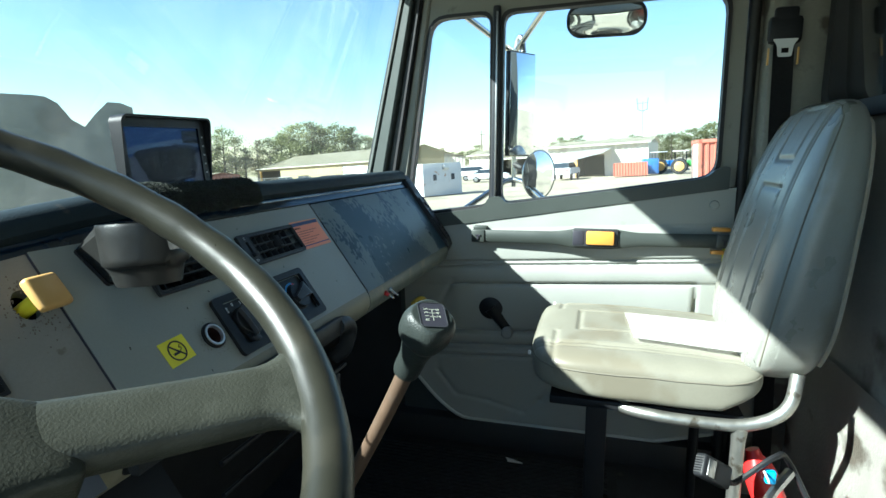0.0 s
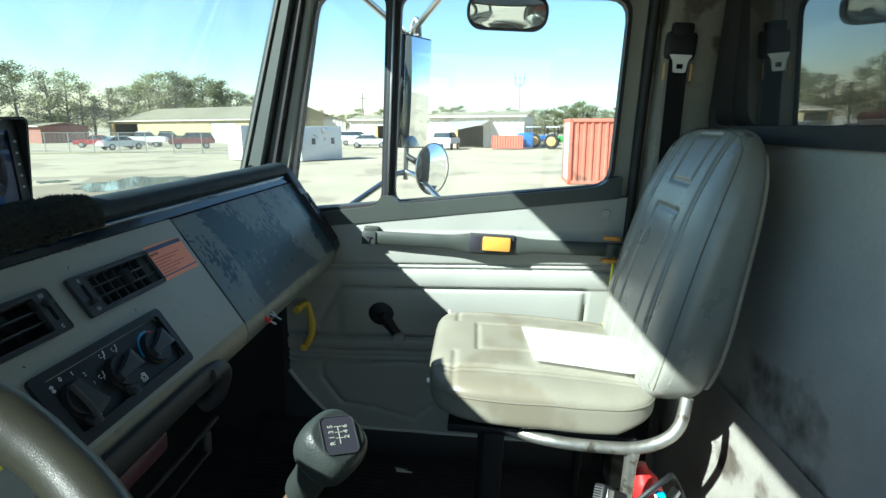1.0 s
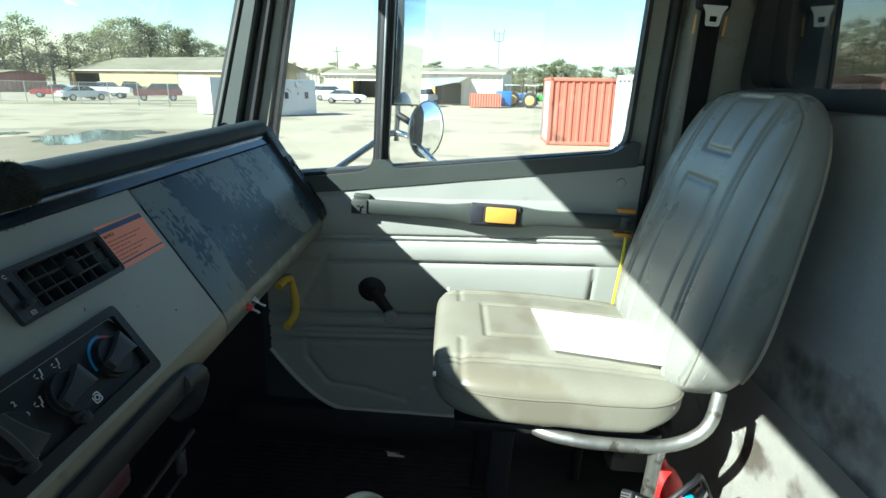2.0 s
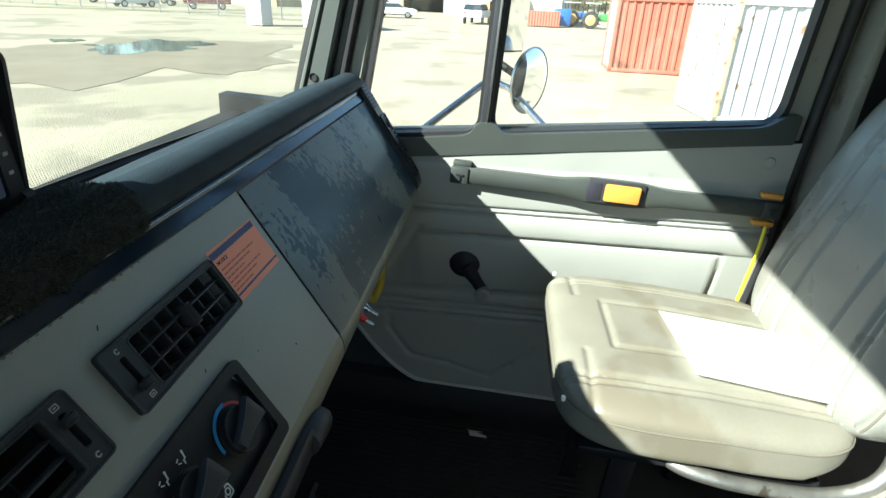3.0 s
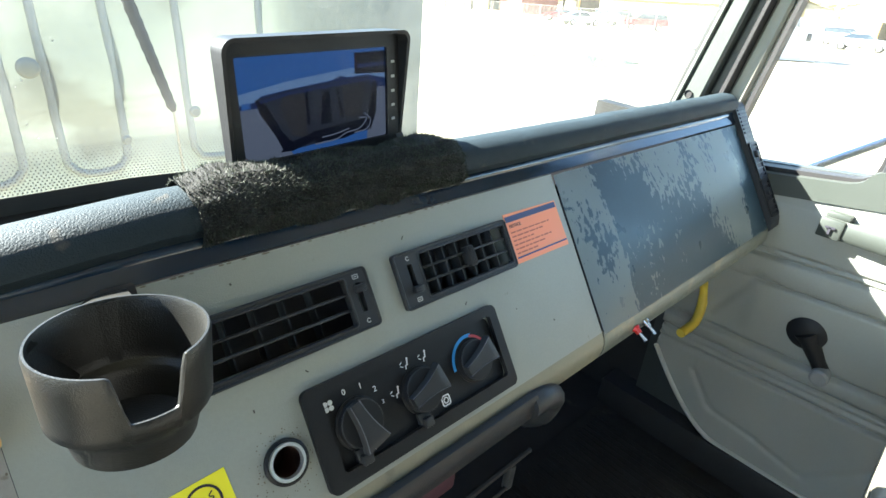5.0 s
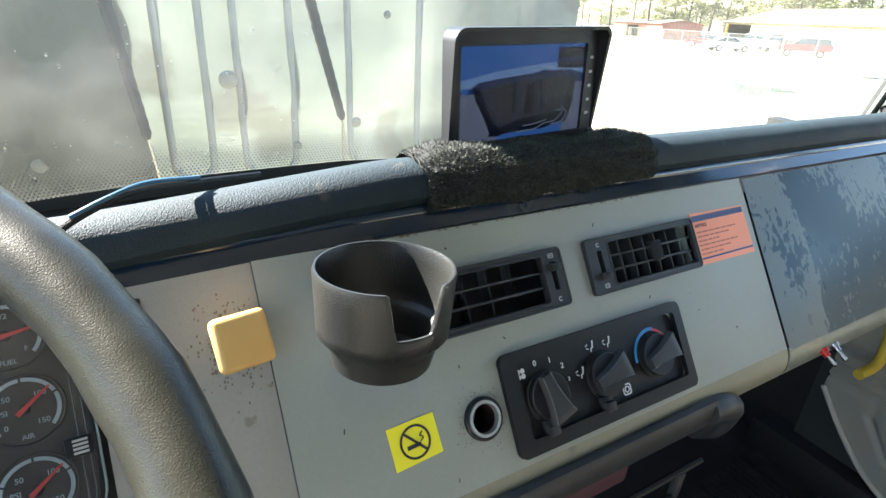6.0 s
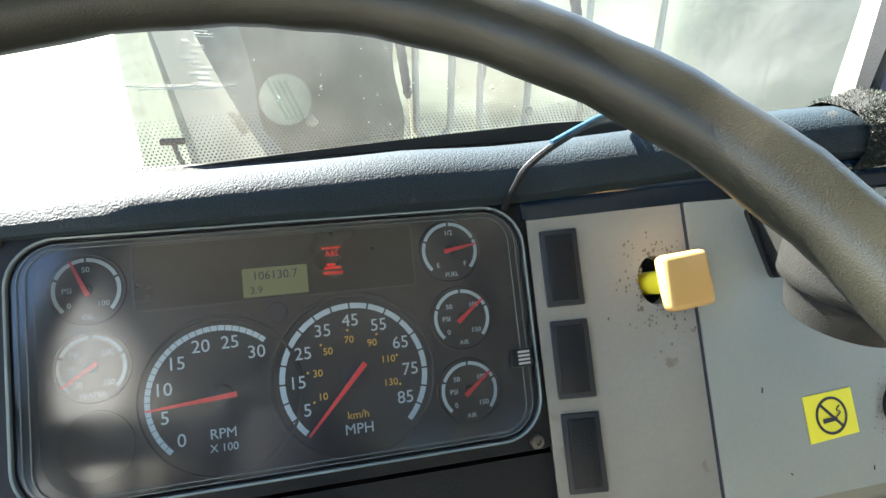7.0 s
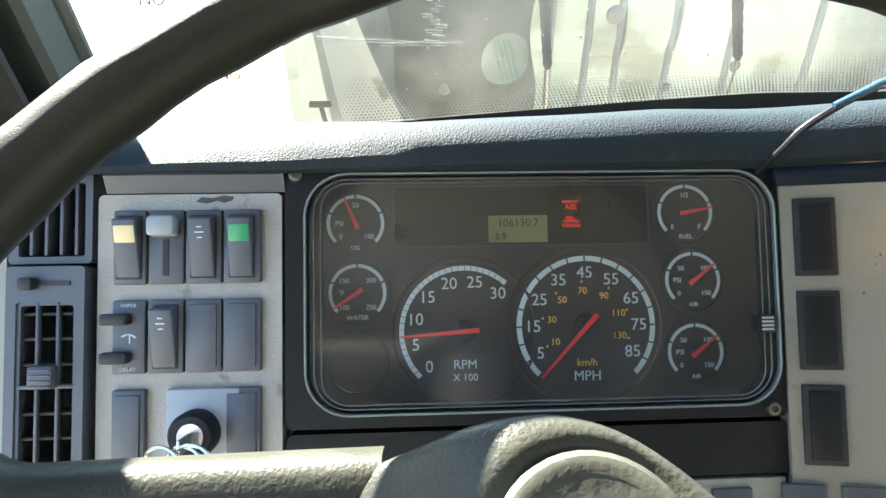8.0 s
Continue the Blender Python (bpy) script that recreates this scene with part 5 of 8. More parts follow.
def mode_mark(u, v):
    bm = B()
    lathe(bm, [(0, 0.0004), (0.0012, 0.0004), (0.0012, 0)], DM @ Matrix.Translation((u + 0.0038, v + 0.0040, -0.001)), 10)
    for x, y, ln, wd, a in ((0.0030, 0.0010, 0.0042, 0.0015, 75), (0.0012, -0.0022, 0.0042, 0.0013, 20), (-0.0002, -0.0042, 0.0036, 0.0012, 80), (-0.0052, 0.0018, 0.0034, 0.0009, 25), (-0.0048, -0.0018, 0.0036, 0.0009, -30)):
        rbox(bm, (0, 0, 0), (ln, wd, 0.0004), 0, DM @ Matrix.Translation((u + x, v + y, -0.0007)) @ Matrix.Rotation(radians(a), 4, "Z"))
    part("mode_mark", bm, WHITE, hv)
mode_mark(0.7815, -0.171); mode_mark(0.802, -0.149); mode_mark(0.826, -0.150)
bm = B()
ring_plate(bm, rrect(0.831, -0.2105, 0.843, -0.1985, 0.003), rrect(0.8325, -0.209, 0.8415, -0.200, 0.002), D, -0.001, -0.0005)
lathe(bm, [(0.0022, 0), (0.0036, 0.0), (0.0036, 0.0005), (0.0022, 0.0005)], DM @ Matrix.Translation((0.837, -0.2045, -0.001)), 14)
part("mode_mark", bm, WHITE, hv)
BLUE_BAND, RED_BAND = mat("blue_band", (0.05, 0.32, 0.75), 0.5, bump=0), mat("red_band", (0.60, 0.06, 0.08), 0.5, bump=0)
for nm, mt, a0, a1 in (("cold_band", BLUE_BAND, 75, 185), ("warm_band", RED_BAND, 25, 80)):
    bm = B()
    for k in range(14):
        s, e = radians(a0 + (a1 - a0) * k / 14), radians(a0 + (a1 - a0) * (k + 1) / 14)
        rr = (0.0262, 0.0300) if nm == "cold_band" else (0.0255, 0.0285)
        bm.faces.new([bm.verts.new(D(0.889 + r * math.cos(a), -0.180 + r * math.sin(a), -0.0006)) for r, a in ((rr[0], s), (rr[1], s), (rr[1], e), (rr[0], e))])
    bmesh.ops.remove_doubles(bm, verts=bm.verts, dist=1e-6)
    part(nm, bm, mt, hv)

lt = thing("lighter_socket", D(0.657, -0.179, 0), "empty lighter socket with a metal ring", "socket")
bm = B()
lm = DM @ Matrix.Translation((0.657, -0.179, 0))
lathe(bm, [(0.0198, 0), (0.0198, 0.003), (0.0172, 0.0045), (0.0162, 0.003), (0.0162, 0)], lm, 32)
part("collar", bm, BLACK, lt)
bm = B()
lathe(bm, [(0.0170, 0.003), (0.0162, 0.0055), (0.0136, 0.0055), (0.0130, 0.002), (0.0128, 0.0)], lm, 32)
part("metal_ring", bm, mat("bright_ring_metal", (0.75, 0.75, 0.73), 0.3, 0.85, var=0.08, bump=0), lt)
bm = B()
lathe(bm, [(0.0129, 0.001), (0.0126, -0.035), (0, -0.035)], lm, 28)
part("well", bm, mat("burnt_brown_well", (0.03, 0.012, 0.010), 0.5, var=0.4, scale=60, bump=0.1), lt)

def sticker(name, pts, material, label, cat):
    t = thing(name, D(*pts[0], 0), label, cat)
    bm = B()
    plate(bm, pts, [], D, 0.0002, 0.0007)
    part("sheet", bm, material, t)
    return t
ns = sticker("no_smoking_sticker", [(0.5655, -0.196), (0.611, -0.193), (0.609, -0.158), (0.564, -0.160)], STICKER_Y, "square yellow no-smoking sticker on grey dash", "sticker")
bm = B()
nm_ = DM @ Matrix.Translation((0.5875, -0.177, 0.0008))
lathe(bm, [(0.0125, 0), (0.0125, 0.0004), (0.0145, 0.0004), (0.0145, 0)], nm_, 32)
rbox(bm, (0, 0, 0.0003), (0.027, 0.0022, 0.0005), 0, nm_ @ Matrix.Rotation(radians(-45), 4, "Z"))
rbox(bm, (-0.002, -0.003, 0.0003), (0.013, 0.0032, 0.0005), 0, nm_ @ Matrix.Rotation(radians(4), 4, "Z"))
tube(bm, smooth_path([nm_ @ Vector(q) for q in ((0.005, -0.001, 0.0004), (0.008, 0.002, 0.0004), (0.005, 0.004, 0.0004), (0.008, 0.007, 0.0004))]), 0.0005, 5)
part("symbol", bm, INK, ns)
os_ = sticker("notice_sticker", [(1.008, -0.100), (1.117, -0.101), (1.115, -0.037), (1.007, -0.035)], STICKER_O, "orange notice sticker with a dark band of print", "sticker")
bm = B()
rbox(bm, (1.061, -0.0425, 0.0008), (0.105, 0.0075, 0.0004), 0, DM)
rbox(bm, (1.063, -0.093, 0.0008), (0.105, 0.0022, 0.0004), 0, DM)
part("dark_band", bm, INK_BLUE, os_)
words("lettering", "NOTICE", 0.0062, DM @ Matrix.Translation((1.0125, -0.052, 0.0008)), INK, os_, "LEFT")
FADED = mat("faded_print", (0.45, 0.12, 0.07), 0.6, bump=0)
rng = random.Random(5)
for k in range(6):
    u = 1.0125
    while u < 1.09 - 0.02 * (k % 3):
        w_ = rng.uniform(0.004, 0.012)
        bm = B()
        rbox(bm, (u + w_ / 2, -0.060 - 0.0055 * k, 0.0008), (w_, 0.0018, 0.0003), 0, DM)
        part("print_bar", bm, FADED, os_)
        u += w_ + 0.002

kn = thing("parking_brake_knob", D(0.446, -0.058, 0), "square yellow parking brake pull knob", "knob")
bm = B()
kd = DM @ Matrix.Translation((0.462, -0.060, -0.024)) @ Matrix.Rotation(radians(6), 4, "Y")
lathe(bm, [(0.009, -0.02), (0.009, 0.024), (0.011, 0.026), (0.011, 0.034), (0, 0.034)], kd, 20)
part("stem", bm, mat("bright_yellow_stem", (0.80, 0.68, 0.03), 0.4, bump=0.05), kn)
bm = B()
rbox(bm, (0.0, 0.0, 0.041), (0.041, 0.041, 0.013), 0.005, kd @ Matrix.Rotation(radians(4), 4, "Z"), 3)
part("pull_plate", bm, YELLOW, kn)

# ---------------- cup holder ----------------
cup = thing("cup_holder", (0.552, 0.50, 2.02), "black moulded cup holder with a notched rim, clipped on the dash", "cup holder")
CUP_H, CUP_R = 0.074, 0.0505
CUP = Matrix.Translation((0.557, 0.497, 2.0785)) @ Matrix.Rotation(radians(-4.5), 4, "X") @ Matrix.Rotation(radians(2.5), 4, "Y")
CUP_BLACK = mat("black_gloss_cup", (0.016, 0.0165, 0.0155), 0.36, var=0.25, scale=14, bump=0.4, bscale=900)
def cup_r(z):
    q = -z / CUP_H
    return CUP_R - 0.004 * q - 0.006 * min(1, max(0, (q - 0.66) / 0.04)) - 0.004 * max(0, q - 0.7) / 0.3
def notch(a):
    """Depth of the handle slot in the rim at an angle."""
    d = abs((a - radians(-89) + math.pi) % math.tau - math.pi)
    t = max(0.0, min(1.0, (0.43 - d) / 0.16))
    return 0.034 * t * t * (3 - 2 * t)
bm = B()
rings = []
levels = [0, 0.04, 0.12, 0.2, 0.29, 0.31, 0.33, 0.35, 0.45, 0.6, 0.8, 0.955, 0.99, 1.0]
for side, thick in ((0, 0.0), (1, 0.0036)):
    for s in (levels if side == 0 else levels[::-1]):
        ring = []
        for k in range(144):
            a = k * math.tau / 144
            z = -notch(a) - (CUP_H - notch(a)) * (1 - s)
            r = cup_r(z) - thick + (0.0011 if side else -0.0011) * max(0.0, s - 0.955) / 0.045
            ring.append(bm.verts.new(CUP @ Vector((r * math.cos(a), r * math.sin(a), z + (0.003 if side else 0) * (1 - s)))))
        rings.append(ring)
for a, b in zip(rings, rings[1:]):
    for k in range(144):
        bm.faces.new((a[k], a[(k + 1) % 144], b[(k + 1) % 144], b[k]))
bm.faces.new(rings[0][::-1])
bm.faces.new(rings[-1])
part("cup", bm, CUP_BLACK, cup, angle=50)
# wedge-shaped foot that joins the cup to the dash face
bm = B()
def on_cup(deg, z):
    r = cup_r(z) - 0.0012
    return CUP @ Vector((r * math.cos(radians(deg)), r * math.sin(radians(deg)), z))
rows = []
for deg, top, low in ((176, (0.540, -0.012), (0.554, -0.062)), (140, (0.550, -0.004), (0.564, -0.066)), (105, (0.565, 0.000), (0.576, -0.066)), (66, (0.584, 0.000), (0.587, -0.062))):
    rows.append([bm.verts.new(q) for q in (on_cup(deg, -0.002), D(*top, 0.003), D(*low, 0.003), on_cup(deg, -0.0475))])
for a, b in zip(rows, rows[1:]):
    for k in range(4):
        bm.faces.new((a[k], a[(k + 1) % 4], b[(k + 1) % 4], b[k]))
bm.faces.new(rows[0]); bm.faces.new(rows[-1][::-1])
bmesh.ops.recalc_face_normals(bm, faces=bm.faces[:])
part("bracket", bm, CUP_BLACK, cup, angle=20)
bm = B()
plate(bm, round_poly([(0.5515, -0.066), (0.589, -0.066), (0.590, 0.003), (0.564, 0.003), (0.537, -0.011)], 0.004), [], D, 0.0, 0.0045)
part("mounting_pad", bm, RUBBER, cup)

# ---------------- camera monitor on its carpet base ----------------
cp = thing("carpet_base", (0.80, 0.64, 2.07), "black pile carpet strip wrapped over the dash top", "carpet")
bm = B()
def carpet(u, v):
    x = 0.648 + 0.322 * u
    prof = [(0.602, 2.062), (0.596, 2.080), (0.602, 2.101), (0.620, 2.112), (0.655, 2.109), (0.69, 2.080), (0.72, 2.03)]
    f = v * (len(prof) - 1)
    i = min(int(f), len(prof) - 2)
    p = Vector(prof[i]).lerp(Vector(prof[i + 1]), f - i)
    lump = 0.99 + 0.06 * math.exp(-((u - 0.10) / 0.16) ** 2) + 0.05 * math.exp(-((u - 0.84) / 0.12) ** 2)
    d = Vector((p.x - 0.65, p.y - 2.04)) * (lump * (1.01 - 0.22 * max(0.0, (u - 0.90) / 0.10) ** 2.5 - 0.06 * max(0.0, (0.05 - u) / 0.05) ** 2))
    n_ = 0.004 * noise.noise(Vector((x * 40, p.x * 40, p.y * 40)))
    return Vector((x + n_, 0.65 + d.x + n_, 2.04 + d.y + n_))
grid(bm, 60, 36, carpet)
base = part("pile_base", bm, CARPET, cp)
bm = B()
rng = random.Random(3)
for k in range(16000):
    u, v = rng.random(), rng.random() * 0.9
    p0 = carpet(u, v)
    d = (carpet(min(1, u + 0.01), v) - p0).cross(carpet(u, min(1, v + 0.02)) - p0).normalized()
    if d.z < 0 and d.y > 0:
        d = -d
    if d.y > 0.2 and d.z < 0.2:
        d = -d
    p1 = p0 + (d + Vector((rng.uniform(-0.6, 0.6), rng.uniform(-0.6, 0.6), rng.uniform(-0.4, 0.4)))) * 0.0030
    sd = Vector((rng.uniform(-1, 1), rng.uniform(-1, 1), rng.uniform(-1, 1))) * 0.0005
    bm.faces.new((bm.verts.new(p0 - sd), bm.verts.new(p0 + sd), bm.verts.new(p1)))
ob = part("pile_surface", bm, mat("green_black_tufts", (0.035, 0.045, 0.032), 0.7, var=0.4, scale=80, bump=0), cp)
ob["kind"] = "stuff"

mo = thing("camera_monitor", (0.81, 0.66, 2.10), "black dash monitor showing a blue rear-camera picture", "monitor")
MM = Matrix.Translation((0.814, 0.682, 2.158)) @ Matrix.Rotation(radians(4.5), 4, "Z") @ Matrix.Rotation(radians(90 - 4), 4, "X") @ Matrix.Rotation(radians(1.5), 4, "Z")
bm = B()
rbox(bm, (0, -0.004, -0.008), (0.203, 0.126, 0.014), 0.006, MM, 3)
part("housing", bm, BLACK, mo)
bm = B()
ring_plate(bm, rrect(-0.1045, -0.068, 0.1055, 0.060, 0.008), rrect(-0.096, -0.0525, 0.088, 0.046, 0.002), lambda u, v, w: MM @ Vector((u, v, w)), -0.002, 0.005)
part("bezel", bm, BLACK, mo)
bm = B()
def hood(u, v, w):
    """Deep along the top, tapering down the sides."""
    f = max(0.0, (v + 0.070) / 0.136)
    return MM @ Vector((u * (1 + 0.03 * f * (w > 0)), v, w if w <= 0 else w * (0.18 + 0.82 * f ** 1.5)))
o_, i_ = rrect(-0.1095, -0.072, 0.1105, 0.064, 0.013), rrect(-0.1055, -0.068, 0.1065, 0.0605, 0.010)
plate(bm, o_, [i_], hood, -0.008, 0.019)
part("sun_hood", bm, BLACK, mo)
for sx in (-1, 1):
    bm = B()
    rbox(bm, (sx * 0.094, -0.074, 0.004), (0.020, 0.016, 0.016), 0.003, MM)
    part("hood_foot", bm, BLACK, mo)
SCR = emit("blue_monitor_sky", (0.055, 0.19, 0.62), 0.021)
SCR_H = emit("pale_monitor_horizon", (0.20, 0.36, 0.70), 0.023)
SCR_D = emit("dark_monitor_shape", (0.008, 0.012, 0.035), 0.012)
SCR_P = emit("pale_monitor_ground", (0.20, 0.25, 0.38), 0.020)
SCR_M = emit("mid_monitor_shape", (0.042, 0.055, 0.095), 0.016)
SCR_R = emit("rusty_monitor_shape", (0.055, 0.058, 0.075), 0.016)
SCR_T = emit("monitor_treeline", (0.016, 0.05, 0.20), 0.018)
for m in (SCR, SCR_H, SCR_D, SCR_P, SCR_M, SCR_R, SCR_T):
    b = m.node_tree.nodes["Principled BSDF"]
    b.inputs["Base Color"].default_value = (0.004, 0.004, 0.006, 1)
    b.inputs["Specular IOR Level"].default_value = 0.08
def scr(u, v, w):
    return MM @ Vector((-0.096 + 0.184 * u, -0.0525 + 0.0985 * v, 0.0006 + w))
bm = B()
plate(bm, [(0, 0), (1, 0), (1, 1), (0, 1)], [], scr, 0.0, 0.0004)
screen = part("screen", bm, SCR, mo)
for pts, mt, w in (([(0, 0.50), (1, 0.56), (1, 0.80), (0.7, 0.80), (0.3, 0.74), (0, 0.66)], SCR_H, 0.00045), ([(0, 0.56), (0.10, 0.58), (0.14, 0.63), (0.30, 0.66), (0.60, 0.70), (0.66, 0.74), (0.70, 0.71), (0.86, 0.72), (1, 0.66), (1, 0.56), (0, 0.50)], SCR_T, 0.0005),
                   ([(0, 0), (0.30, 0), (0.16, 0.52), (0, 0.52)], SCR_P, 0.0007), ([(0.84, 0.0), (1, 0.0), (1, 0.56), (0.88, 0.58)], SCR_P, 0.0007),
                   ([(0.10, 0.60), (0.30, 0.65), (0.62, 0.68), (0.86, 0.70), (0.90, 0.52), (0.86, 0.10), (0.28, 0.05), (0.22, 0.26), (0.14, 0.46)], SCR_M, 0.0009),
                   ([(0.10, 0.60), (0.15, 0.57), (0.24, 0.26), (0.32, 0.10), (0.24, 0.06), (0.20, 0.22), (0.12, 0.46)], SCR_D, 0.0012),
                   ([(0.45, 0.08), (0.66, 0.06), (0.84, 0.12), (0.82, 0.24), (0.60, 0.22), (0.44, 0.20)], SCR_D, 0.0012),
                   ([(0.405, 0.28), (0.425, 0.28), (0.425, 0.62), (0.405, 0.62)], SCR_D, 0.0012), ([(0.645, 0.30), (0.665, 0.30), (0.635, 0.62), (0.615, 0.62)], SCR_D, 0.0012),
                   ([(0.50, 0.26), (0.58, 0.26), (0.57, 0.60), (0.52, 0.60)], SCR_D, 0.0011),
                   ([(0.30, 0.20), (0.40, 0.16), (0.40, 0.60), (0.28, 0.62), (0.24, 0.52)], SCR_R, 0.0010), ([(0.68, 0.30), (0.80, 0.28), (0.84, 0.64), (0.66, 0.64)], SCR_R, 0.0010),
                   ([(0.12, 0.585), (0.30, 0.635), (0.62, 0.665), (0.86, 0.685), (0.86, 0.66), (0.62, 0.64), (0.30, 0.61), (0.13, 0.56)], SCR_T, 0.0013),
                   ([(0.22, 0.05), (0.30, 0.04), (0.44, 0.10), (0.46, 0.20), (0.36, 0.16), (0.26, 0.12)], SCR_D, 0.0012), ([(0.02, 0.52), (0.07, 0.53), (0.07, 0.58), (0.02, 0.58)], SCR, 0.0014),
                   ([(0.76, 0.74), (1, 0.72), (1, 0.96), (0.76, 0.96)], SCR_D, 0.0012), ([(0.78, 0.80), (1, 0.80), (1, 0.84), (0.78, 0.84)], SCR_T, 0.0014),
                   ([(0.84, 0.20), (0.90, 0.66), (0.93, 0.62), (0.92, 0.30), (0.87, 0.10)], SCR_D, 0.0012)):
    bm = B()
    plate(bm, pts, [], scr, w, w + 0.0001)
    part("picture_shape", bm, mt, screen)
for pts in (((0.45, 0.06), (0.6, 0.07), (0.68, 0.12), (0.78, 0.14), (0.84, 0.24), (0.78, 0.26)), ((0.50, 0.12), (0.60, 0.13), (0.70, 0.16)), ((0.74, 0.10), (0.84, 0.12), (0.87, 0.22), (0.82, 0.30))):
    bm = B()
    tube(bm, smooth_path([scr(u, v, 0.0013) for u, v in pts]), 0.0008, 5)
    part("picture_shape", bm, SCR_P, screen)
bm = B()
plate(bm, [(-0.002, -0.002), (1.002, -0.002), (1.002, 1.002), (-0.002, 1.002)], [], scr, 0.0024, 0.0028)
q = part("screen_glass", bm, glass("screen_glass", (0.97, 0.97, 0.97), 0.03, 0.0003), mo)
q.visible_shadow = False
for k in range(5):
    bm = B()
    rbox(bm, (0.0965, 0.030 - 0.016 * k, 0.0052), (0.005, 0.003, 0.0006), 0, MM)
    part("button", bm, mat("grey_print", (0.35, 0.35, 0.35), 0.5, bump=0) if k == 0 else bpy.data.materials["grey_print"], mo)
bm = B()
rbox(bm, (0.0, -0.085, -0.012), (0.06, 0.05, 0.02), 0.004, MM)
part("stand", bm, BLACK, mo)
bm = B()
lathe(bm, [(0.0, 0.012), (0.008, 0.012), (0.009, 0)], MM @ Matrix.Translation((0.100, -0.060, 0.0)) @ Matrix.Rotation(radians(90), 4, "Y"), 14)
part("side_knob", bm, BLACK, mo)
# cable over the dash top
cb = thing("cable", (0.37, 0.64, 2.05), "thin black and blue cable over the dash top", "cable")
bm = B()
tube(bm, smooth_path([(0.352, 0.624, 2.040), (0.353, 0.607, 2.066), (0.359, 0.602, 2.083), (0.382, 0.606, 2.098), (0.417, 0.622, 2.106), (0.462, 0.655, 2.097), (0.52, 0.69, 2.086)]), 0.0026, 8)
part("sheath", bm, BLACK, cb)
bm = B()
tube(bm, smooth_path([(0.375, 0.603, 2.099), (0.400, 0.611, 2.1075), (0.425, 0.626, 2.110), (0.464, 0.655, 2.1005)]), 0.0018, 8)
part("blue_lead", bm, mat("blue_insulation", (0.035, 0.10, 0.17), 0.4, bump=0), cb)

# ---------------- under the dash ----------------
ub = thing("under_dash_tray", (0.80, 0.45, 1.74), "dark plastic tray and wire bracket under the dashboard", "tray")
bm = B()
rbox(bm, (0.70, 0.52, 1.822), (0.48, 0.13, 0.030), 0.006)
part("tray_body", bm, BLACK, ub)
bm = B()
sweep(bm, [(0.438, 1.816), (0.440, 1.812), (0.450, 1.812), (0.453, 1.816), (0.453, 1.842), (0.449, 1.847), (0.441, 1.847), (0.438, 1.843)], 0.46, 0.962)
part("front_lip", bm, CHARCOAL, ub)
bm = B()
tube(bm, smooth_path([(0.955, 0.446, 1.829), (0.985, 0.446, 1.826), (1.012, 0.449, 1.812), (1.024, 0.456, 1.788), (1.026, 0.468, 1.758), (1.022, 0.49, 1.74)], 6), 0.0165, 12)
part("end_curl", bm, CHARCOAL, ub)
bm = B()
tube(bm, [(0.60, 0.446, 1.745), (0.80, 0.442, 1.744), (0.975, 0.442, 1.746)], 0.0042, 8)
tube(bm, [(0.60, 0.446, 1.698), (0.80, 0.442, 1.700), (0.938, 0.442, 1.702)], 0.0034, 8)
part("bracket_wire", bm, BLACK, ub)
bm = B()
rbox(bm, (0.942, 0.444, 1.718), (0.014, 0.012, 0.044), 0.005)
part("bracket_post", bm, CHARCOAL, ub)
bm = B()
rbox(bm, (0.74, 0.468, 1.786), (0.20, 0.040, 0.030), 0.005)
part("wine_red_box", bm, mat("wine_red_plastic", (0.060, 0.018, 0.030), 0.5), ub)
hk = thing("grab_bar", (1.86, 0.56, 1.55), "yellow bent bar handle below the end of the dash", "handle")
bm = B()
tube(bm, smooth_path([(1.80, 0.575, 1.640), (1.845, 0.565, 1.648), (1.872, 0.556, 1.630), (1.870, 0.545, 1.575), (1.842, 0.540, 1.535), (1.78, 0.545, 1.525)], 8), 0.012, 10)
part("bar", bm, mat("lemon_amber_plastic", (0.66, 0.48, 0.06), 0.4, var=0.10, scale=20, bump=0.1), hk)
for nm, x0, mt in (("toggle_switch", 1.222, RED), ("toggle_switch", 1.252, STEEL)):
    tg = thing(nm, (x0, 0.45, 1.82), "small chrome toggle switch under the dash lip", "switch", "toggle switches")
    m_ = Matrix.Translation((x0, 0.452, 1.832)) @ Matrix.Rotation(radians(120), 4, "X")
    bm = B()
    lathe(bm, [(0.0068, 0), (0.0068, 0.005), (0.0048, 0.006), (0.0048, 0.012), (0, 0.012)], m_, 12)
    part("collar", bm, mt if mt is RED else CHROME, tg)
    bm = B()
    lathe(bm, [(0.002, 0.010), (0.0035, 0.026), (0, 0.028)], m_, 10)
    part("lever", bm, CHROME, tg)
# ---------------- steering wheel ----------------
SW_C, SW_TILT, SW_R = Vector((0.160, 0.3185, 2.071)), 29.6, 0.259
SWM = Matrix.Translation(SW_C) @ Matrix.Rotation(radians(-4.4), 4, "Y") @ Matrix.Rotation(radians(SW_TILT), 4, "X")
RIM = Matrix.Translation((0.159, 0.3125, 2.071)) @ Matrix.Rotation(radians(-5.0), 4, "Y") @ Matrix.Rotation(radians(30.2), 4, "X")
sw = thing("steering_wheel", SWM @ Vector((0, 0, -0.1)), "worn olive-black two-spoke truck steering wheel with grained rim", "steering wheel")
bm = B()
n = 96
pts, rad = [], []
for k in range(n):
    a = k * math.tau / n
    pts.append(RIM @ Vector((0.2555 * math.cos(a), 0.2555 * math.sin(a), 0)))
    rad.append(0.0155 + 0.0006 * math.sin(k * math.tau / n * 30) * (1 if math.sin(a) > -0.3 else 0.3))
tube(bm, pts, rad, 16, closed=True)
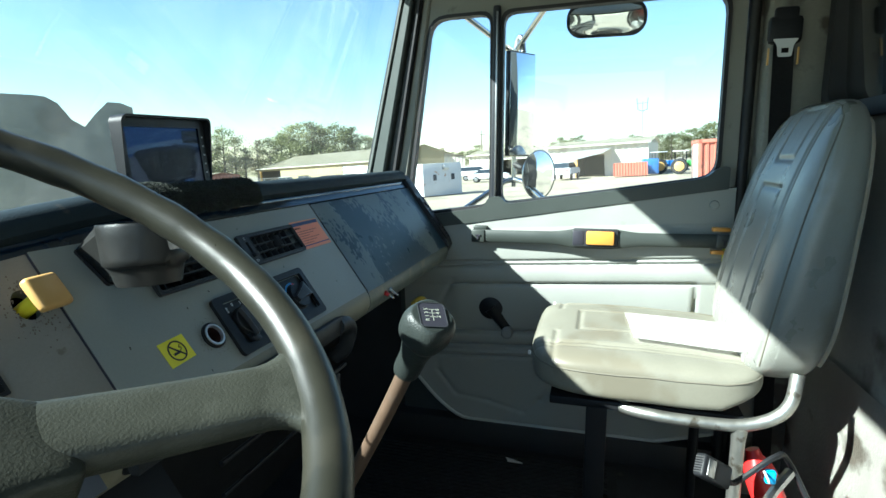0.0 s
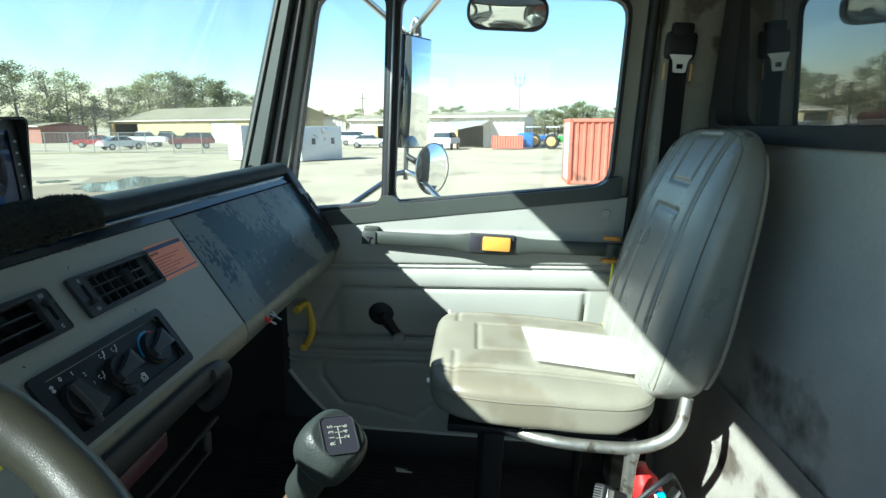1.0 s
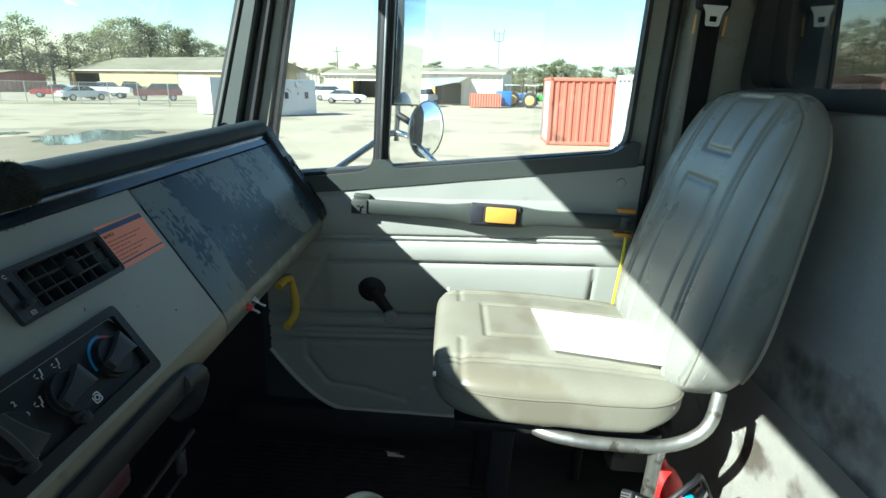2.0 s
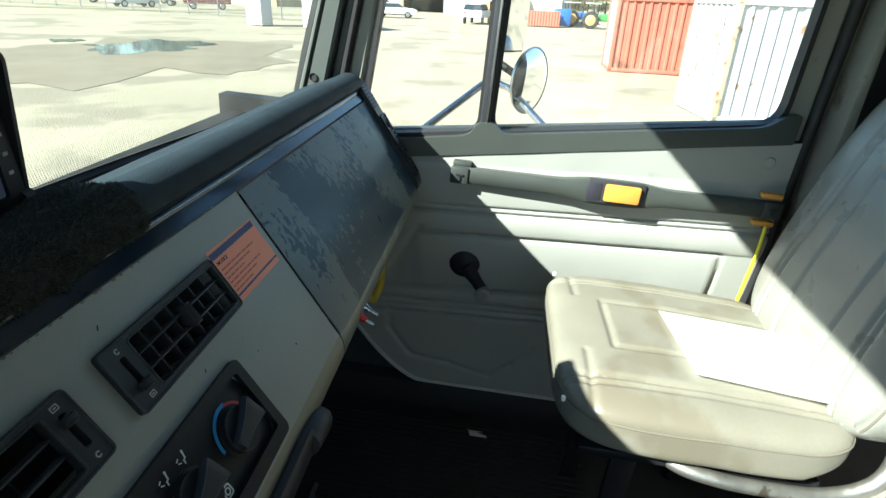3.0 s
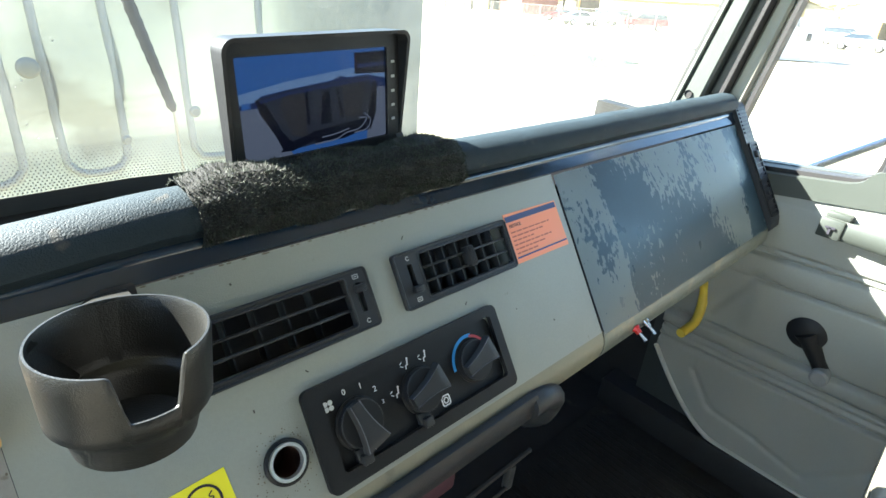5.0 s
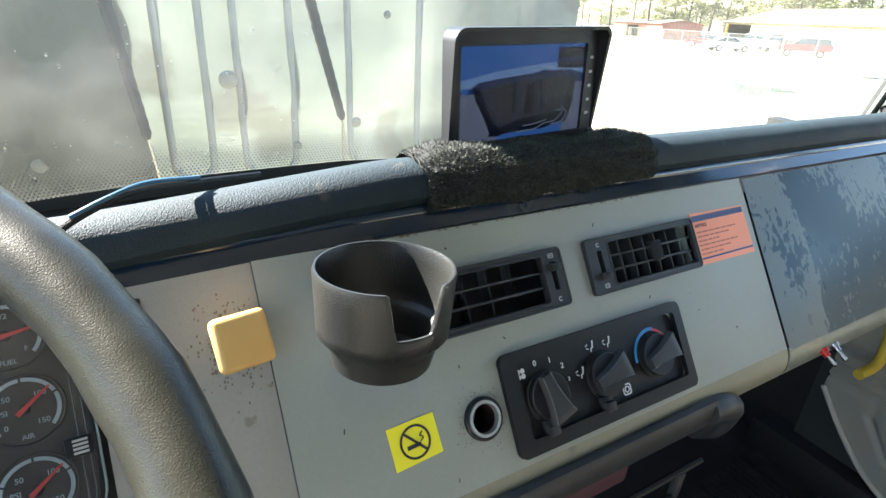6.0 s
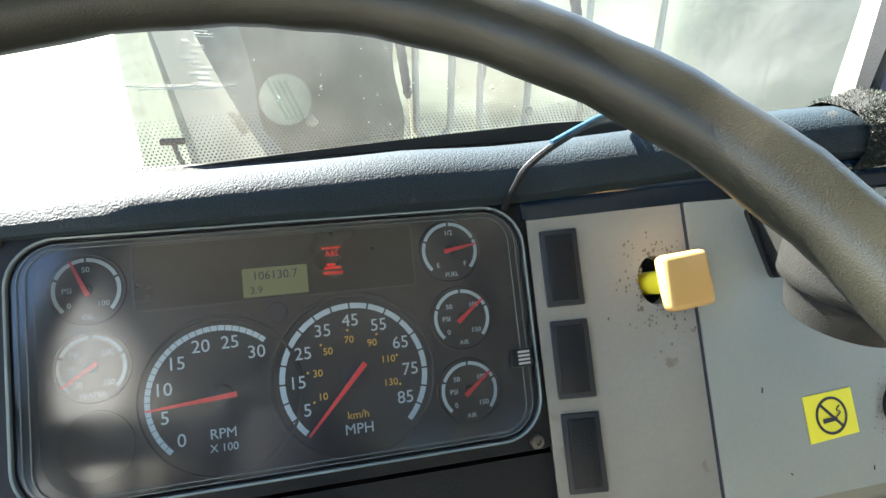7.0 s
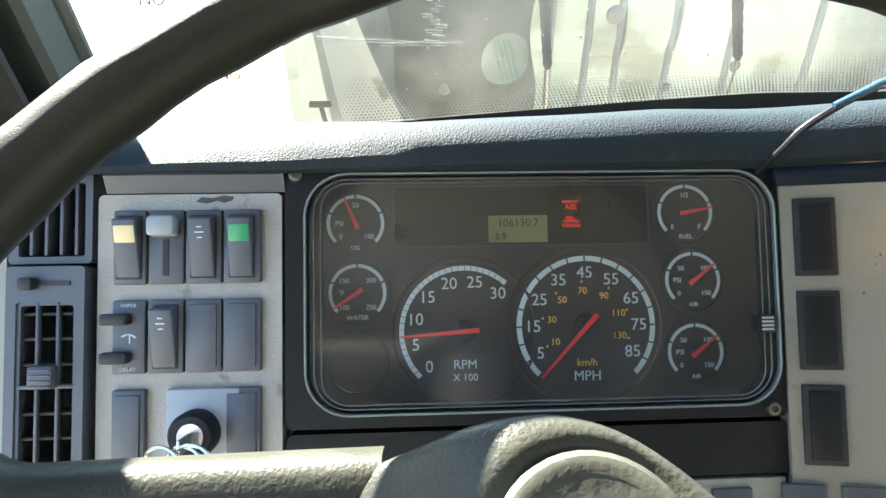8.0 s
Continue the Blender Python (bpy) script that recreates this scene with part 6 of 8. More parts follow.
part("rim", bm, WHEEL_M, sw, angle=60)
HUB = SWM @ Matrix.Translation((-0.002, -0.002, -0.040))
HUBI = HUB.inverted() @ SWM
def superellipse(n, count=18):
    """Rounded outline of a spoke: a higher exponent makes it squarer."""
    ang = [k * math.tau / count for k in range(count)]
    return [(math.copysign(abs(math.cos(a)) ** (2 / n), math.cos(a)), math.copysign(abs(math.sin(a)) ** (2 / n), math.sin(a))) for a in ang]
SPOKE = {1: superellipse(3.6), -1: superellipse(4.2)}
for sx, ang, beg in ((1, -45.0, Vector((0.066, -0.083, 0.0))), (-1, 175.5, Vector((-0.086, 0.0230, -0.030)))):
    bm = B()
    rws = []
    end = HUBI @ Vector((SW_R * math.cos(radians(ang)), SW_R * math.sin(radians(ang)), 0.0))
    if sx < 0:
        end.z -= 0.050
        end.y += 0.004
    mid = beg.lerp(end, 0.5) + Vector((0, 0.004 if sx > 0 else 0.001, -0.008 if sx > 0 else -0.004))
    rimdir = (HUBI.to_3x3() @ Vector((-math.sin(radians(ang)), math.cos(radians(ang)), 0))) * sx
    for i in range(25):
        s = i / 24
        c = beg * (1 - s) ** 2 + mid * (2 * s * (1 - s)) + end * s * s
        along = ((mid - beg) * (1 - s) + (end - mid) * s).normalized()
        wide = Vector((-along.y, along.x, 0)).normalized() * sx
        k = max(0.0, (s - 0.74) / 0.26)
        wide = wide.lerp(rimdir, 0.8 * k).normalized()
        hw = (0.0250 if sx > 0 else 0.0240) - 0.001 * s + 0.036 * k ** 2.6
        th = (0.0135 if sx > 0 else 0.0150) - 0.002 * s - 0.004 * k
        lift = along.cross(wide).normalized() * sx
        if sx < 0:
            turn = radians(20) * (1 - k)
            wide, lift = wide * math.cos(turn) + lift * math.sin(turn), lift * math.cos(turn) - wide * math.sin(turn)
        rws.append([HUB @ (c + wide * (yy * hw) + lift * (zz * th)) for yy, zz in SPOKE[sx]])
    v = [[bm.verts.new(q) for q in r] for r in rws]
    for a, b in zip(v, v[1:]):
        for j in range(18):
            bm.faces.new((a[j], a[(j + 1) % 18], b[(j + 1) % 18], b[j]))
    bm.faces.new(v[0]); bm.faces.new(v[-1][::-1])
    bmesh.ops.recalc_face_normals(bm, faces=bm.faces[:])
    part("spoke", bm, HUB_M, sw, angle=50)
# centre pad: a soft crescent between the two spokes
PAD_TOP = smooth_path([(-0.092, 0.037, 0), (-0.068, 0.041, 0), (-0.044, 0.046, 0), (-0.020, 0.046, 0), (0.004, 0.035, 0), (0.030, 0.008, 0), (0.056, -0.034, 0), (0.090, -0.068, 0)], 6)
PAD_LOW = smooth_path([(-0.092, -0.006, 0), (-0.086, -0.022, 0), (-0.074, -0.050, 0), (-0.046, -0.082, 0), (-0.010, -0.100, 0), (0.022, -0.107, 0), (0.046, -0.116, 0), (0.062, -0.128, 0)], 6)
def hubpad(x, y, z):
    p = superbox(x, y, z, 6.0)
    f = (0.5 + 0.5 * p.x) * (len(PAD_TOP) - 1)
    i = min(int(f), len(PAD_TOP) - 2)
    t_, l_ = Vector(PAD_TOP[i]).lerp(Vector(PAD_TOP[i + 1]), f - i), Vector(PAD_LOW[i]).lerp(Vector(PAD_LOW[i + 1]), f - i)
    q = l_.lerp(t_, 0.5 + 0.5 * p.y)
    r = math.hypot(q.x + 0.018, q.y - 0.002)
    up = 0.008 * math.exp(-(r / 0.070) ** 4) - 0.005 / (1 + math.exp((r - 0.034) / 0.0012))
    dip = min(1.0, max(0.0, (-0.034 - q.x) / 0.055))
    return HUB @ Vector((q.x - 0.006 * dip, q.y + 0.003 * dip, p.z * 0.0145 + (up if z > 0 else -0.006) - 0.027 * dip * dip * (3 - 2 * dip)))
bm = B()
pillow(bm, 48, hubpad)
part("hub_pad", bm, HUB_M, sw, angle=60)
bm = B()
lathe(bm, [(0.032, 0.0), (0.032, 0.003), (0.030, 0.0055), (0.027, 0.0060), (0.025, 0.0050), (0, 0.0065)], HUB @ Matrix.Translation((-0.018, 0.002, 0.0165)), 40)
part("horn_button", bm, mat("grey_green_horn_cap", (0.055, 0.057, 0.046), 0.42, var=0.3, scale=25, bump=0.4), sw)
bm = B()
lathe(bm, [(0.048, -0.32), (0.048, -0.02)], HUB @ Matrix.Translation((-0.018, -0.02, 0)), 24)
part("column", bm, BLACK, sw)

# ---------------- gear lever ----------------
gl = thing("gear_lever", (0.62, 0.33, 1.12), "gear lever with grained black knob and a worn brown shaft", "gear lever")
KN = Vector((0.578, 0.146, 1.968))
ft = Vector((0.900, 0.590, 1.14))
axis = (KN - ft).normalized()
bm = B()
tube(bm, smooth_path([ft, ft.lerp(KN, 0.4) + Vector((0.01, 0.01, 0)), ft.lerp(KN, 0.8), KN]), 0.0105, 12)
part("shaft", bm, mat("worn_brown_shaft", (0.10, 0.066, 0.044), 0.5, var=0.3, scale=20, bump=0.3, stain=(0.10, 0.07, 0.05), stain_at=0.6, stain_scale=25), gl)
capn = Vector((-0.40, -0.42, 0.82)).normalized()
cx_ = Vector((0.90, -0.32, 0.0))
cx_ = (cx_ - capn * cx_.dot(capn)).normalized()
cy_ = capn.cross(cx_)
KM = Matrix.Translation(KN) @ Matrix((cx_, cy_, capn)).transposed().to_4x4()
bm = B()
def knob_shape(x, y, z):
    p = superbox(x, y, z, 2.7)
    flat = min(p.z, 0.80)
    return KM @ Vector((p.x * 0.0275, p.y * 0.0285, flat * 0.027))
pillow(bm, 20, knob_shape)
kb = part("knob", bm, mat("grained_black_knob", (0.024, 0.029, 0.027), 0.40, spec=0.25, var=0.2, scale=30, bump=0.6, bscale=420, bdist=0.0008), gl, angle=60)
bm = B()
am_ = Matrix.Translation(KN) @ axis.to_track_quat("Z", "Y").to_matrix().to_4x4()
lathe(bm, [(0.012, -0.078), (0.0155, -0.076), (0.0165, -0.070), (0.0165, -0.048), (0.0185, -0.036), (0.022, -0.022), (0.024, -0.008), (0.020, 0.004)], am_, 28)
part("collar", bm, kb.data.materials[0], kb)
KM = KM @ Matrix.Translation((0, 0, 0.0216)) @ Matrix.Rotation(radians(55), 4, "Z")
bm = B()
plate(bm, rrect(-0.0165, -0.0150, 0.0165, 0.0150, 0.005), [], lambda u, v, w: KM @ Vector((u, v, w)), -0.002, 0.0010)
part("shift_plate", bm, INK, kb, "glossy black shift plate")
bm = B()
ring_plate(bm, rrect(-0.0172, -0.0157, 0.0172, 0.0157, 0.0055), rrect(-0.0163, -0.0148, 0.0163, 0.0148, 0.005), lambda u, v, w: KM @ Vector((u, v, w)), 0.0006, 0.0016)
part("plate_line", bm, CHARCOAL, kb)
SHIFT_INK = mat("worn_grey_shift_print", (0.30, 0.32, 0.27), 0.6, var=0.4, scale=300, bump=0)
words("shift_pattern", "R 1 3 5", 0.0062, KM @ Matrix.Translation((0, 0.0066, 0.0012)), SHIFT_INK, kb)
words("shift_pattern", "2 4 6", 0.0062, KM @ Matrix.Translation((0.0024, -0.0066, 0.0012)), SHIFT_INK, kb)
bm = B()
for k in range(3):
    rbox(bm, (-0.0030 + 0.0051 * k, 0, 0.0013), (0.0006, 0.007, 0.0003), 0, KM)
rbox(bm, (-0.0005, 0, 0.0013), (0.0155, 0.0006, 0.0003), 0, KM)
part("shift_pattern", bm, SHIFT_INK, kb)
bm = B()
lathe(bm, [(0.10, 0), (0.085, 0.03), (0.05, 0.07), (0.03, 0.12), (0.014, 0.13)], Matrix.Translation(ft - Vector((0, 0, 0.02))), 24)
part("rubber_boot", bm, RUBBER, gl)

# ---------------- passenger seat ----------------
st = thing("passenger_seat", (1.51, -0.2, 1.10), "grey-beige vinyl passenger seat, soiled, with stitched panels", "seat")
def groove(d, w=0.004):
    return math.exp(-(d / w) ** 2)
def cushion(x, y, z):
    p = superbox(x, y, z, 5.5)
    px, py = 1.505 + p.x * 0.262, -0.148 + p.y * 0.260
    top = 1.705 - 0.035 * p.y * 0 + 0.016 * (1 - abs(p.x) ** 2.5) - 0.010 * (p.y < 0) * abs(p.y)
    bot = 1.594 + 0.020 * max(0.0, p.y) ** 2 + 0.05 * max(0.0, -p.y - 0.62) / 0.38
    zc = 0.5 * (top + bot) + p.z * 0.5 * (top - bot)
    if z > 0.2:
        dx = abs(px - 1.505)
        zc -= 0.0075 * groove(dx - 0.175, 0.005) + 0.006 * groove(dx - 0.192, 0.005)
        inner = max(abs(px - 1.505) - 0.085, abs(py + 0.20) - 0.20)
        zc -= 0.006 * groove(inner, 0.005)
        zc -= 0.004 * groove(py - 0.055, 0.007) * (dx > 0.1)
    return Vector((px, py, zc + 0.0015 * noise.noise(Vector((px * 14, py * 14, zc * 14)))))
bm = B()
pillow(bm, 100, cushion)
part("seat_cushion", bm, VINYL_SEAT, st, angle=80)
def round_edge(z, t):
    """A point on the cushion's wall at a given level."""
    a = math.tau * t
    c, s = math.cos(a), math.sin(a)
    m = max(abs(c), abs(s))
    return cushion(c / m, s / m, z)
bm = B()
tube(bm, [round_edge(0.42 + 0.05 * math.sin(math.tau * k / 60), k / 120) for k in range(120)], 0.0022, 6, closed=True)
part("seam", bm, mat("dull_olive_seam", (0.14, 0.13, 0.10), 0.7, bump=0), st)
def backrest(x, y, z):
    p = superbox(x, y, z, 4.6)
    s = 0.5 + 0.5 * p.z
    front = -0.325 - 0.105 * s - 0.055 * s ** 3
    back = -0.492 - 0.058 * s ** 0.5
    half = 0.258 - 0.018 * s ** 3
    if p.y > 0:
        half -= 0.034 * p.y * p.y * (0.4 + 0.6 * s)
    px, pz = 1.492 + p.x * half, 1.662 + 0.608 * s
    py = 0.5 * (front + back) + p.y * 0.5 * (front - back)
    if p.y > 0.3:
        dx = abs(px - 1.492)
        g = 0.006 * groove(dx - (0.150 - 0.03 * s), 0.005) + 0.005 * groove(dx - (0.168 - 0.03 * s), 0.004)
        up = max(dx - 0.060, abs(pz - 2.20) - 0.055)
        lo = max(dx - 0.072, abs(pz - 1.84) - 0.24)
        g += 0.006 * groove(up, 0.005) + 0.006 * groove(lo, 0.005)
        py -= g
        py -= 0.012 * (1 - min(1, (dx / half) ** 2))
    if abs(p.x) > 0.85:
        px -= math.copysign(0.004 * groove(p.y - 0.62, 0.07), p.x)
    return Vector((px, py, pz + 0.0012 * noise.noise(Vector((px * 12, py * 12, pz * 12)))))
bm = B()
pillow(bm, 110, backrest)
part("backrest", bm, VINYL_BACK, st, angle=80)
SEAM = bpy.data.materials["dull_olive_seam"]
for sx in (-1, 1):
    bm = B()
    tube(bm, [backrest(sx, 0.62, -0.97 + 1.9 * k / 40) for k in range(41)] + [backrest(sx * (0.95 - 0.25 * k), 0.62, 1.0) for k in range(4)], 0.0020, 6)
    part("seam", bm, SEAM, st)
bm = B()
edge = [backrest(-1, -0.94, -1 + 1.9 * k / 20) for k in range(20)] + [backrest(-1 + k / 10, -0.94, 1) for k in range(21)] + [backrest(1, -0.94, 0.9 - 1.9 * k / 20) for k in range(20)]
edge = [e + Vector(((0.004 if e.x > 1.492 else -0.004) * (abs(e.x - 1.492) > 0.2), 0, 0.003 * (e.z > 2.2))) for e in edge]
tube(bm, edge, 0.006, 8)
part("welt", bm, mat("frayed_cream_welt", (0.42, 0.38, 0.30), 0.8, var=0.3, bump=0.6, bscale=300), st)
bm = B()
tube(bm, smooth_path([(1.40, -0.05, 1.585), (1.29, -0.10, 1.582), (1.258, -0.18, 1.580), (1.255, -0.30, 1.578), (1.255, -0.36, 1.584), (1.257, -0.412, 1.606), (1.262, -0.440, 1.640), (1.275, -0.452, 1.70)], 8), 0.0135, 14)
part("side_tube", bm, TUBE_STEEL, st, "dull steel bent frame tube")
bm = B()
tube(bm, smooth_path([(1.61, -0.05, 1.585), (1.73, -0.10, 1.582), (1.752, -0.30, 1.578), (1.75, -0.412, 1.606), (1.74, -0.440, 1.640), (1.72, -0.452, 1.70)], 8), 0.0135, 12)
part("side_tube", bm, TUBE_STEEL, st, "dull steel bent frame tube")
for x, y in ((1.257, -0.346), (1.285, -0.05), (1.745, -0.346), (1.74, -0.05)):
    bm = B()
    if y < -0.2:
        tube(bm, [(x, y, 1.10), (x, y, 1.54), (x, y, 1.575)], [0.015, 0.014, 0.017], 12)
        part("leg", bm, TUBE_STEEL if x < 1.4 else BLACK, st)
    else:
        rbox(bm, (x + 0.06 * (1 if x < 1.5 else -1), y, 1.34), (0.012, 0.05, 0.48), 0.003)
        part("leg", bm, BLACK, st)
bm = B()
rbox(bm, (1.51, -0.15, 1.583), (0.47, 0.42, 0.02), 0.004)
part("seat_pan", bm, BLACK, st)
for k, (x, y) in enumerate(((1.264, 0.108), (1.752, 0.085))):
    bm = B()
    rbox(bm, (x, y, 1.70 - 0.01 * k), (0.007, 0.007, 0.010), 0.002)
    part("loose_stitch", bm, PAPER, st)

# the driver's seat, of the same make: unseen, added to block low light
tagged(copy_thing(st, Matrix.Translation((0.13, -0.24, 1.02))), "grey-beige vinyl driver's seat with stitched panels", "seat")

pp = thing("paper_sheet", (1.45, -0.24, 1.725), "white printed sheet of paper lying on the seat", "paper")
bm = B()
PA, PB, PD = Vector((1.566, -0.116, 0)), Vector((1.347, -0.128, 0)), Vector((1.325, -0.40, 0))
def sheet(u, v):
    p = PA.lerp(PB, u) + (PD - PB) * v
    return Vector((p.x, p.y, 1.7275 - 0.006 * v + 0.002 * math.sin(3 * v + 2 * u)))
grid(bm, 12, 14, sheet)
bmesh.ops.solidify(bm, geom=bm.faces[:], thickness=0.0004)
part("sheet", bm, PAPER, pp)
rng = random.Random(2)
GREYPRINT = mat("pale_grey_print", (0.62, 0.62, 0.64), 0.7, bump=0)
for k in range(9):
    for j in range(3):
        u0 = 0.15 + 0.22 * j
        u1 = u0 + rng.uniform(0.1, 0.2)
        v0 = 0.10 + 0.07 * k
        if rng.random() < 0.55:
            bm = B()
            bm.faces.new([bm.verts.new(sheet(u, v) + Vector((0, 0, 0.0007))) for u, v in ((u0, v0), (u1, v0), (u1, v0 + 0.012), (u0, v0 + 0.012))])
            part("print_bar", bm, GREYPRINT, pp)

# ---------------- seat belt ----------------
sb = thing("seat_belt", (1.85, -0.56, 2.4), "black seat belt with a steel tongue hanging on the pillar", "seat belt")
bm = B()
rbox(bm, (1.792, -0.505, 2.490), (0.03, 0.085, 0.075), 0.014)
rbox(bm, (1.788, -0.505, 2.525), (0.02, 0.06, 0.05), 0.012)
part("guide", bm, BLACK, sb)
bm = B()
grid(bm, 2, 24, lambda u, v: Vector((1.788 - 0.006 * v + 0.008 * math.sin(3 * v), -0.530 + 0.052 * u - 0.045 * v, 2.46 - 1.25 * v)))
bmesh.ops.solidify(bm, geom=bm.faces[:], thickness=0.002)
part("webbing", bm, mat("black_webbing", (0.014, 0.014, 0.016), 0.7, var=0.3, scale=50, bump=0.6, bscale=700), sb)
bm = B()
plate(bm, round_poly([(-0.597, 2.442), (-0.533, 2.442), (-0.545, 2.425), (-0.548, 2.395), (-0.582, 2.395), (-0.585, 2.425)], 0.006), [rrect(-0.574, 2.405, -0.556, 2.418, 0.002)], lambda u, v, w: Vector((1.772 - w, u + 0.062, v + 0.022)), 0, 0.003)
part("tongue", bm, mat("dull_steel_tongue", (0.55, 0.55, 0.53), 0.35, 0.8, bump=0.1), sb)
for y in (-0.601, -0.528):
    bm = B()
    rbox(bm, (1.782, y + 0.062, 2.42), (0.006, 0.005, 0.045), 0.001)
    part("yellow_tag", bm, YELLOW, sb)

# ---------------- odds and ends by the seat foot ----------------
fe = thing("fire_extinguisher", (1.36, -0.42, 1.12), "small red fire extinguisher lying under the seat", "fire extinguisher")
em = Matrix.Translation((1.355, -0.405, 1.47)) @ Matrix.Rotation(radians(-20), 4, "X") @ Matrix.Rotation(radians(12), 4, "Y")
bm = B()
lathe(bm, [(0, -0.34), (0.030, -0.34), (0.036, -0.33), (0.036, -0.05), (0.030, -0.025), (0.018, -0.008), (0.015, 0.01), (0, 0.01)], em, 28)
part("cylinder", bm, RED, fe)
bm = B()
lathe(bm, [(0.0365, -0.26), (0.0368, -0.259), (0.0368, -0.13), (0.0365, -0.129)], em, 28, 0.3, 2.2)
part("paper_label", bm, PAPER, fe)
mic = thing("hand_microphone", (1.17, -0.37, 1.55), "black hand radio microphone with a metal grille", "microphone")
mic_y = Vector((-0.30, 0.62, 0.42)).normalized()
mic_z = Vector((-0.80, -0.10, 0.60))
mic_z = (mic_z - mic_y * mic_z.dot(mic_y)).normalized()
mm_ = Matrix.Translation((1.145, -0.277, 1.528)) @ Matrix((mic_y.cross(mic_z), mic_y, mic_z)).transposed().to_4x4()
bm = B()
rbox(bm, (0, 0, 0), (0.046, 0.078, 0.026), 0.006, mm_, 3)
part("body", bm, BLACK, mic)
bm = B()
rbox(bm, (0, 0.018, 0.0135), (0.034, 0.020, 0.002), 0.001, mm_)
part("bright_plate", bm, STEEL, mic)
for k in range(7):
    bm = B()
    rbox(bm, (-0.015 + 0.005 * k, 0.0393, 0), (0.002, 0.002, 0.018), 0, mm_)
    part("grille_bar", bm, STEEL, mic)
bm = B()
tube(bm, smooth_path([mm_ @ Vector((0, -0.038, 0)), mm_ @ Vector((0.004, -0.07, -0.005)), (1.20, -0.40, 1.545), (1.24, -0.44, 1.52), (1.22, -0.50, 1.40)]), 0.006, 8)
part("cord", bm, BLACK, mic)
lvr = thing("seat_lever", (1.25, -0.45, 1.50), "bent steel seat lever with a blue tag", "lever")
bm = B()
tube(bm, smooth_path([(1.09, -0.345, 1.468), (1.16, -0.385, 1.474), (1.205, -0.415, 1.482), (1.24, -0.445, 1.495)]), [0.009] * 6 + [0.010] * 6 + [0.011] * 7, 8)
part("steel_bar", bm, STEEL, lvr)
bm = B()
rbox(bm, (1.195, -0.395, 1.505), (0.016, 0.020, 0.028), 0.004)
part("blue_tag", bm, mat("blue_plastic_tag", (0.03, 0.32, 0.65), 0.4, bump=0), lvr)
bm = B()
lathe(bm, [(0.007, 0), (0.013, 0), (0.013, 0.003), (0.007, 0.003)], Matrix.Translation((1.18, -0.383, 1.510)) @ Matrix.Rotation(radians(65), 4, "X"), 16)
part("white_washer", bm, PAPER, lvr)
bt = thing("torn_wrapper", (1.79, 0.205, 1.10), "torn white scrap on the black floor", "litter")
bm = B()
grid(bm, 6, 4, lambda u, v: Vector((1.77 + 0.05 * u, 0.175 + 0.055 * v + 0.02 * u, 1.106 + 0.012 * math.sin(5 * u) * v)))
bmesh.ops.solidify(bm, geom=bm.faces[:], thickness=0.0006)
part("scrap", bm, PAPER, bt)

# ---------------- outside mirrors ----------------
om = thing("side_mirror", (1.95, 0.28, 2.0), "chromed mirror arms carrying tall flat and round convex mirrors", "mirror")
for nm, pts in (("arm", [(1.93, 0.58, 1.86), (2.25, 0.335, 2.05), (2.275, 0.30, 2.06)]), ("arm", [(1.93, 0.06, 1.93), (2.24, 0.25, 2.05), (2.275, 0.30, 2.06)]), ("post", [(2.275, 0.30, 2.03), (2.275, 0.30, 2.3), (2.275, 0.30, 2.56)]), ("arm", [(1.94, 0.475, 2.66), (2.275, 0.30, 2.545)]), ("arm", [(1.94, 0.10, 2.71), (2.275, 0.30, 2.56)])):
    bm = B()
    tube(bm, pts, 0.011, 10)
    part(nm, bm, CHROME, om)
mh = Matrix.Translation((2.243, 0.272, 2.350)) @ Matrix.Rotation(radians(-35), 4, "Z")
bm = B()
rbox(bm, (0, 0.004, 0), (0.150, 0.022, 0.395), 0.006, mh)
hd = part("mirror_head", bm, BLACK, om)
bm = B()
rbox(bm, (0, -0.0075, 0), (0.140, 0.003, 0.384), 0.001, mh)
part("mirror_glass", bm, MIRROR, hd)
bm = B()
tube(bm, smooth_path([(2.275, 0.30, 2.55), (2.27, 0.29, 2.60), (2.26, 0.275, 2.60), (2.255, 0.268, 2.55)]), 0.012, 10)
part("swan_neck", bm, STEEL, om)
rmx = Matrix.Translation((2.235, 0.195, 2.080)) @ Matrix.Rotation(radians(-34), 4, "Z") @ Matrix.Rotation(radians(90), 4, "X")
bm = B()
lathe(bm, [(0, -0.03), (0.06, -0.025), (0.094, -0.006), (0.098, 0.004), (0.094, 0.006)], rmx, 40)
rd = part("round_shell", bm, STEEL, om)
bm = B()
lathe(bm, [(0.093, 0.004), (0.07, 0.012), (0.04, 0.017), (0, 0.019)], rmx, 40)
part("convex_glass", bm, MIRROR, rd)
bm = B()
tube(bm, [(2.275, 0.30, 2.12), (2.240, 0.215, 2.08)], 0.012, 8)
part("bracket", bm, BLACK, om)
ov = thing("look_down_mirror", (2.02, -0.03, 2.60), "oval look-down mirror over the passenger window", "mirror")
ovm = Matrix.Translation((2.02, -0.035, 2.60)) @ Matrix.Rotation(radians(-90), 4, "Z") @ Matrix.Rotation(radians(100), 4, "X")
bm = B()
plate(bm, rrect(-0.128, -0.056, 0.128, 0.056, 0.05, 8), [], lambda u, v, w: ovm @ Vector((u, v, w)), -0.02, 0.004)
bmesh.ops.bevel(bm, geom=[e for e in bm.edges if len(e.link_faces) == 2 and e.calc_face_angle(0) > 1.2], offset=0.005, segments=2, affect="EDGES")
part("shell", bm, BLACK, ov)
bm = B()
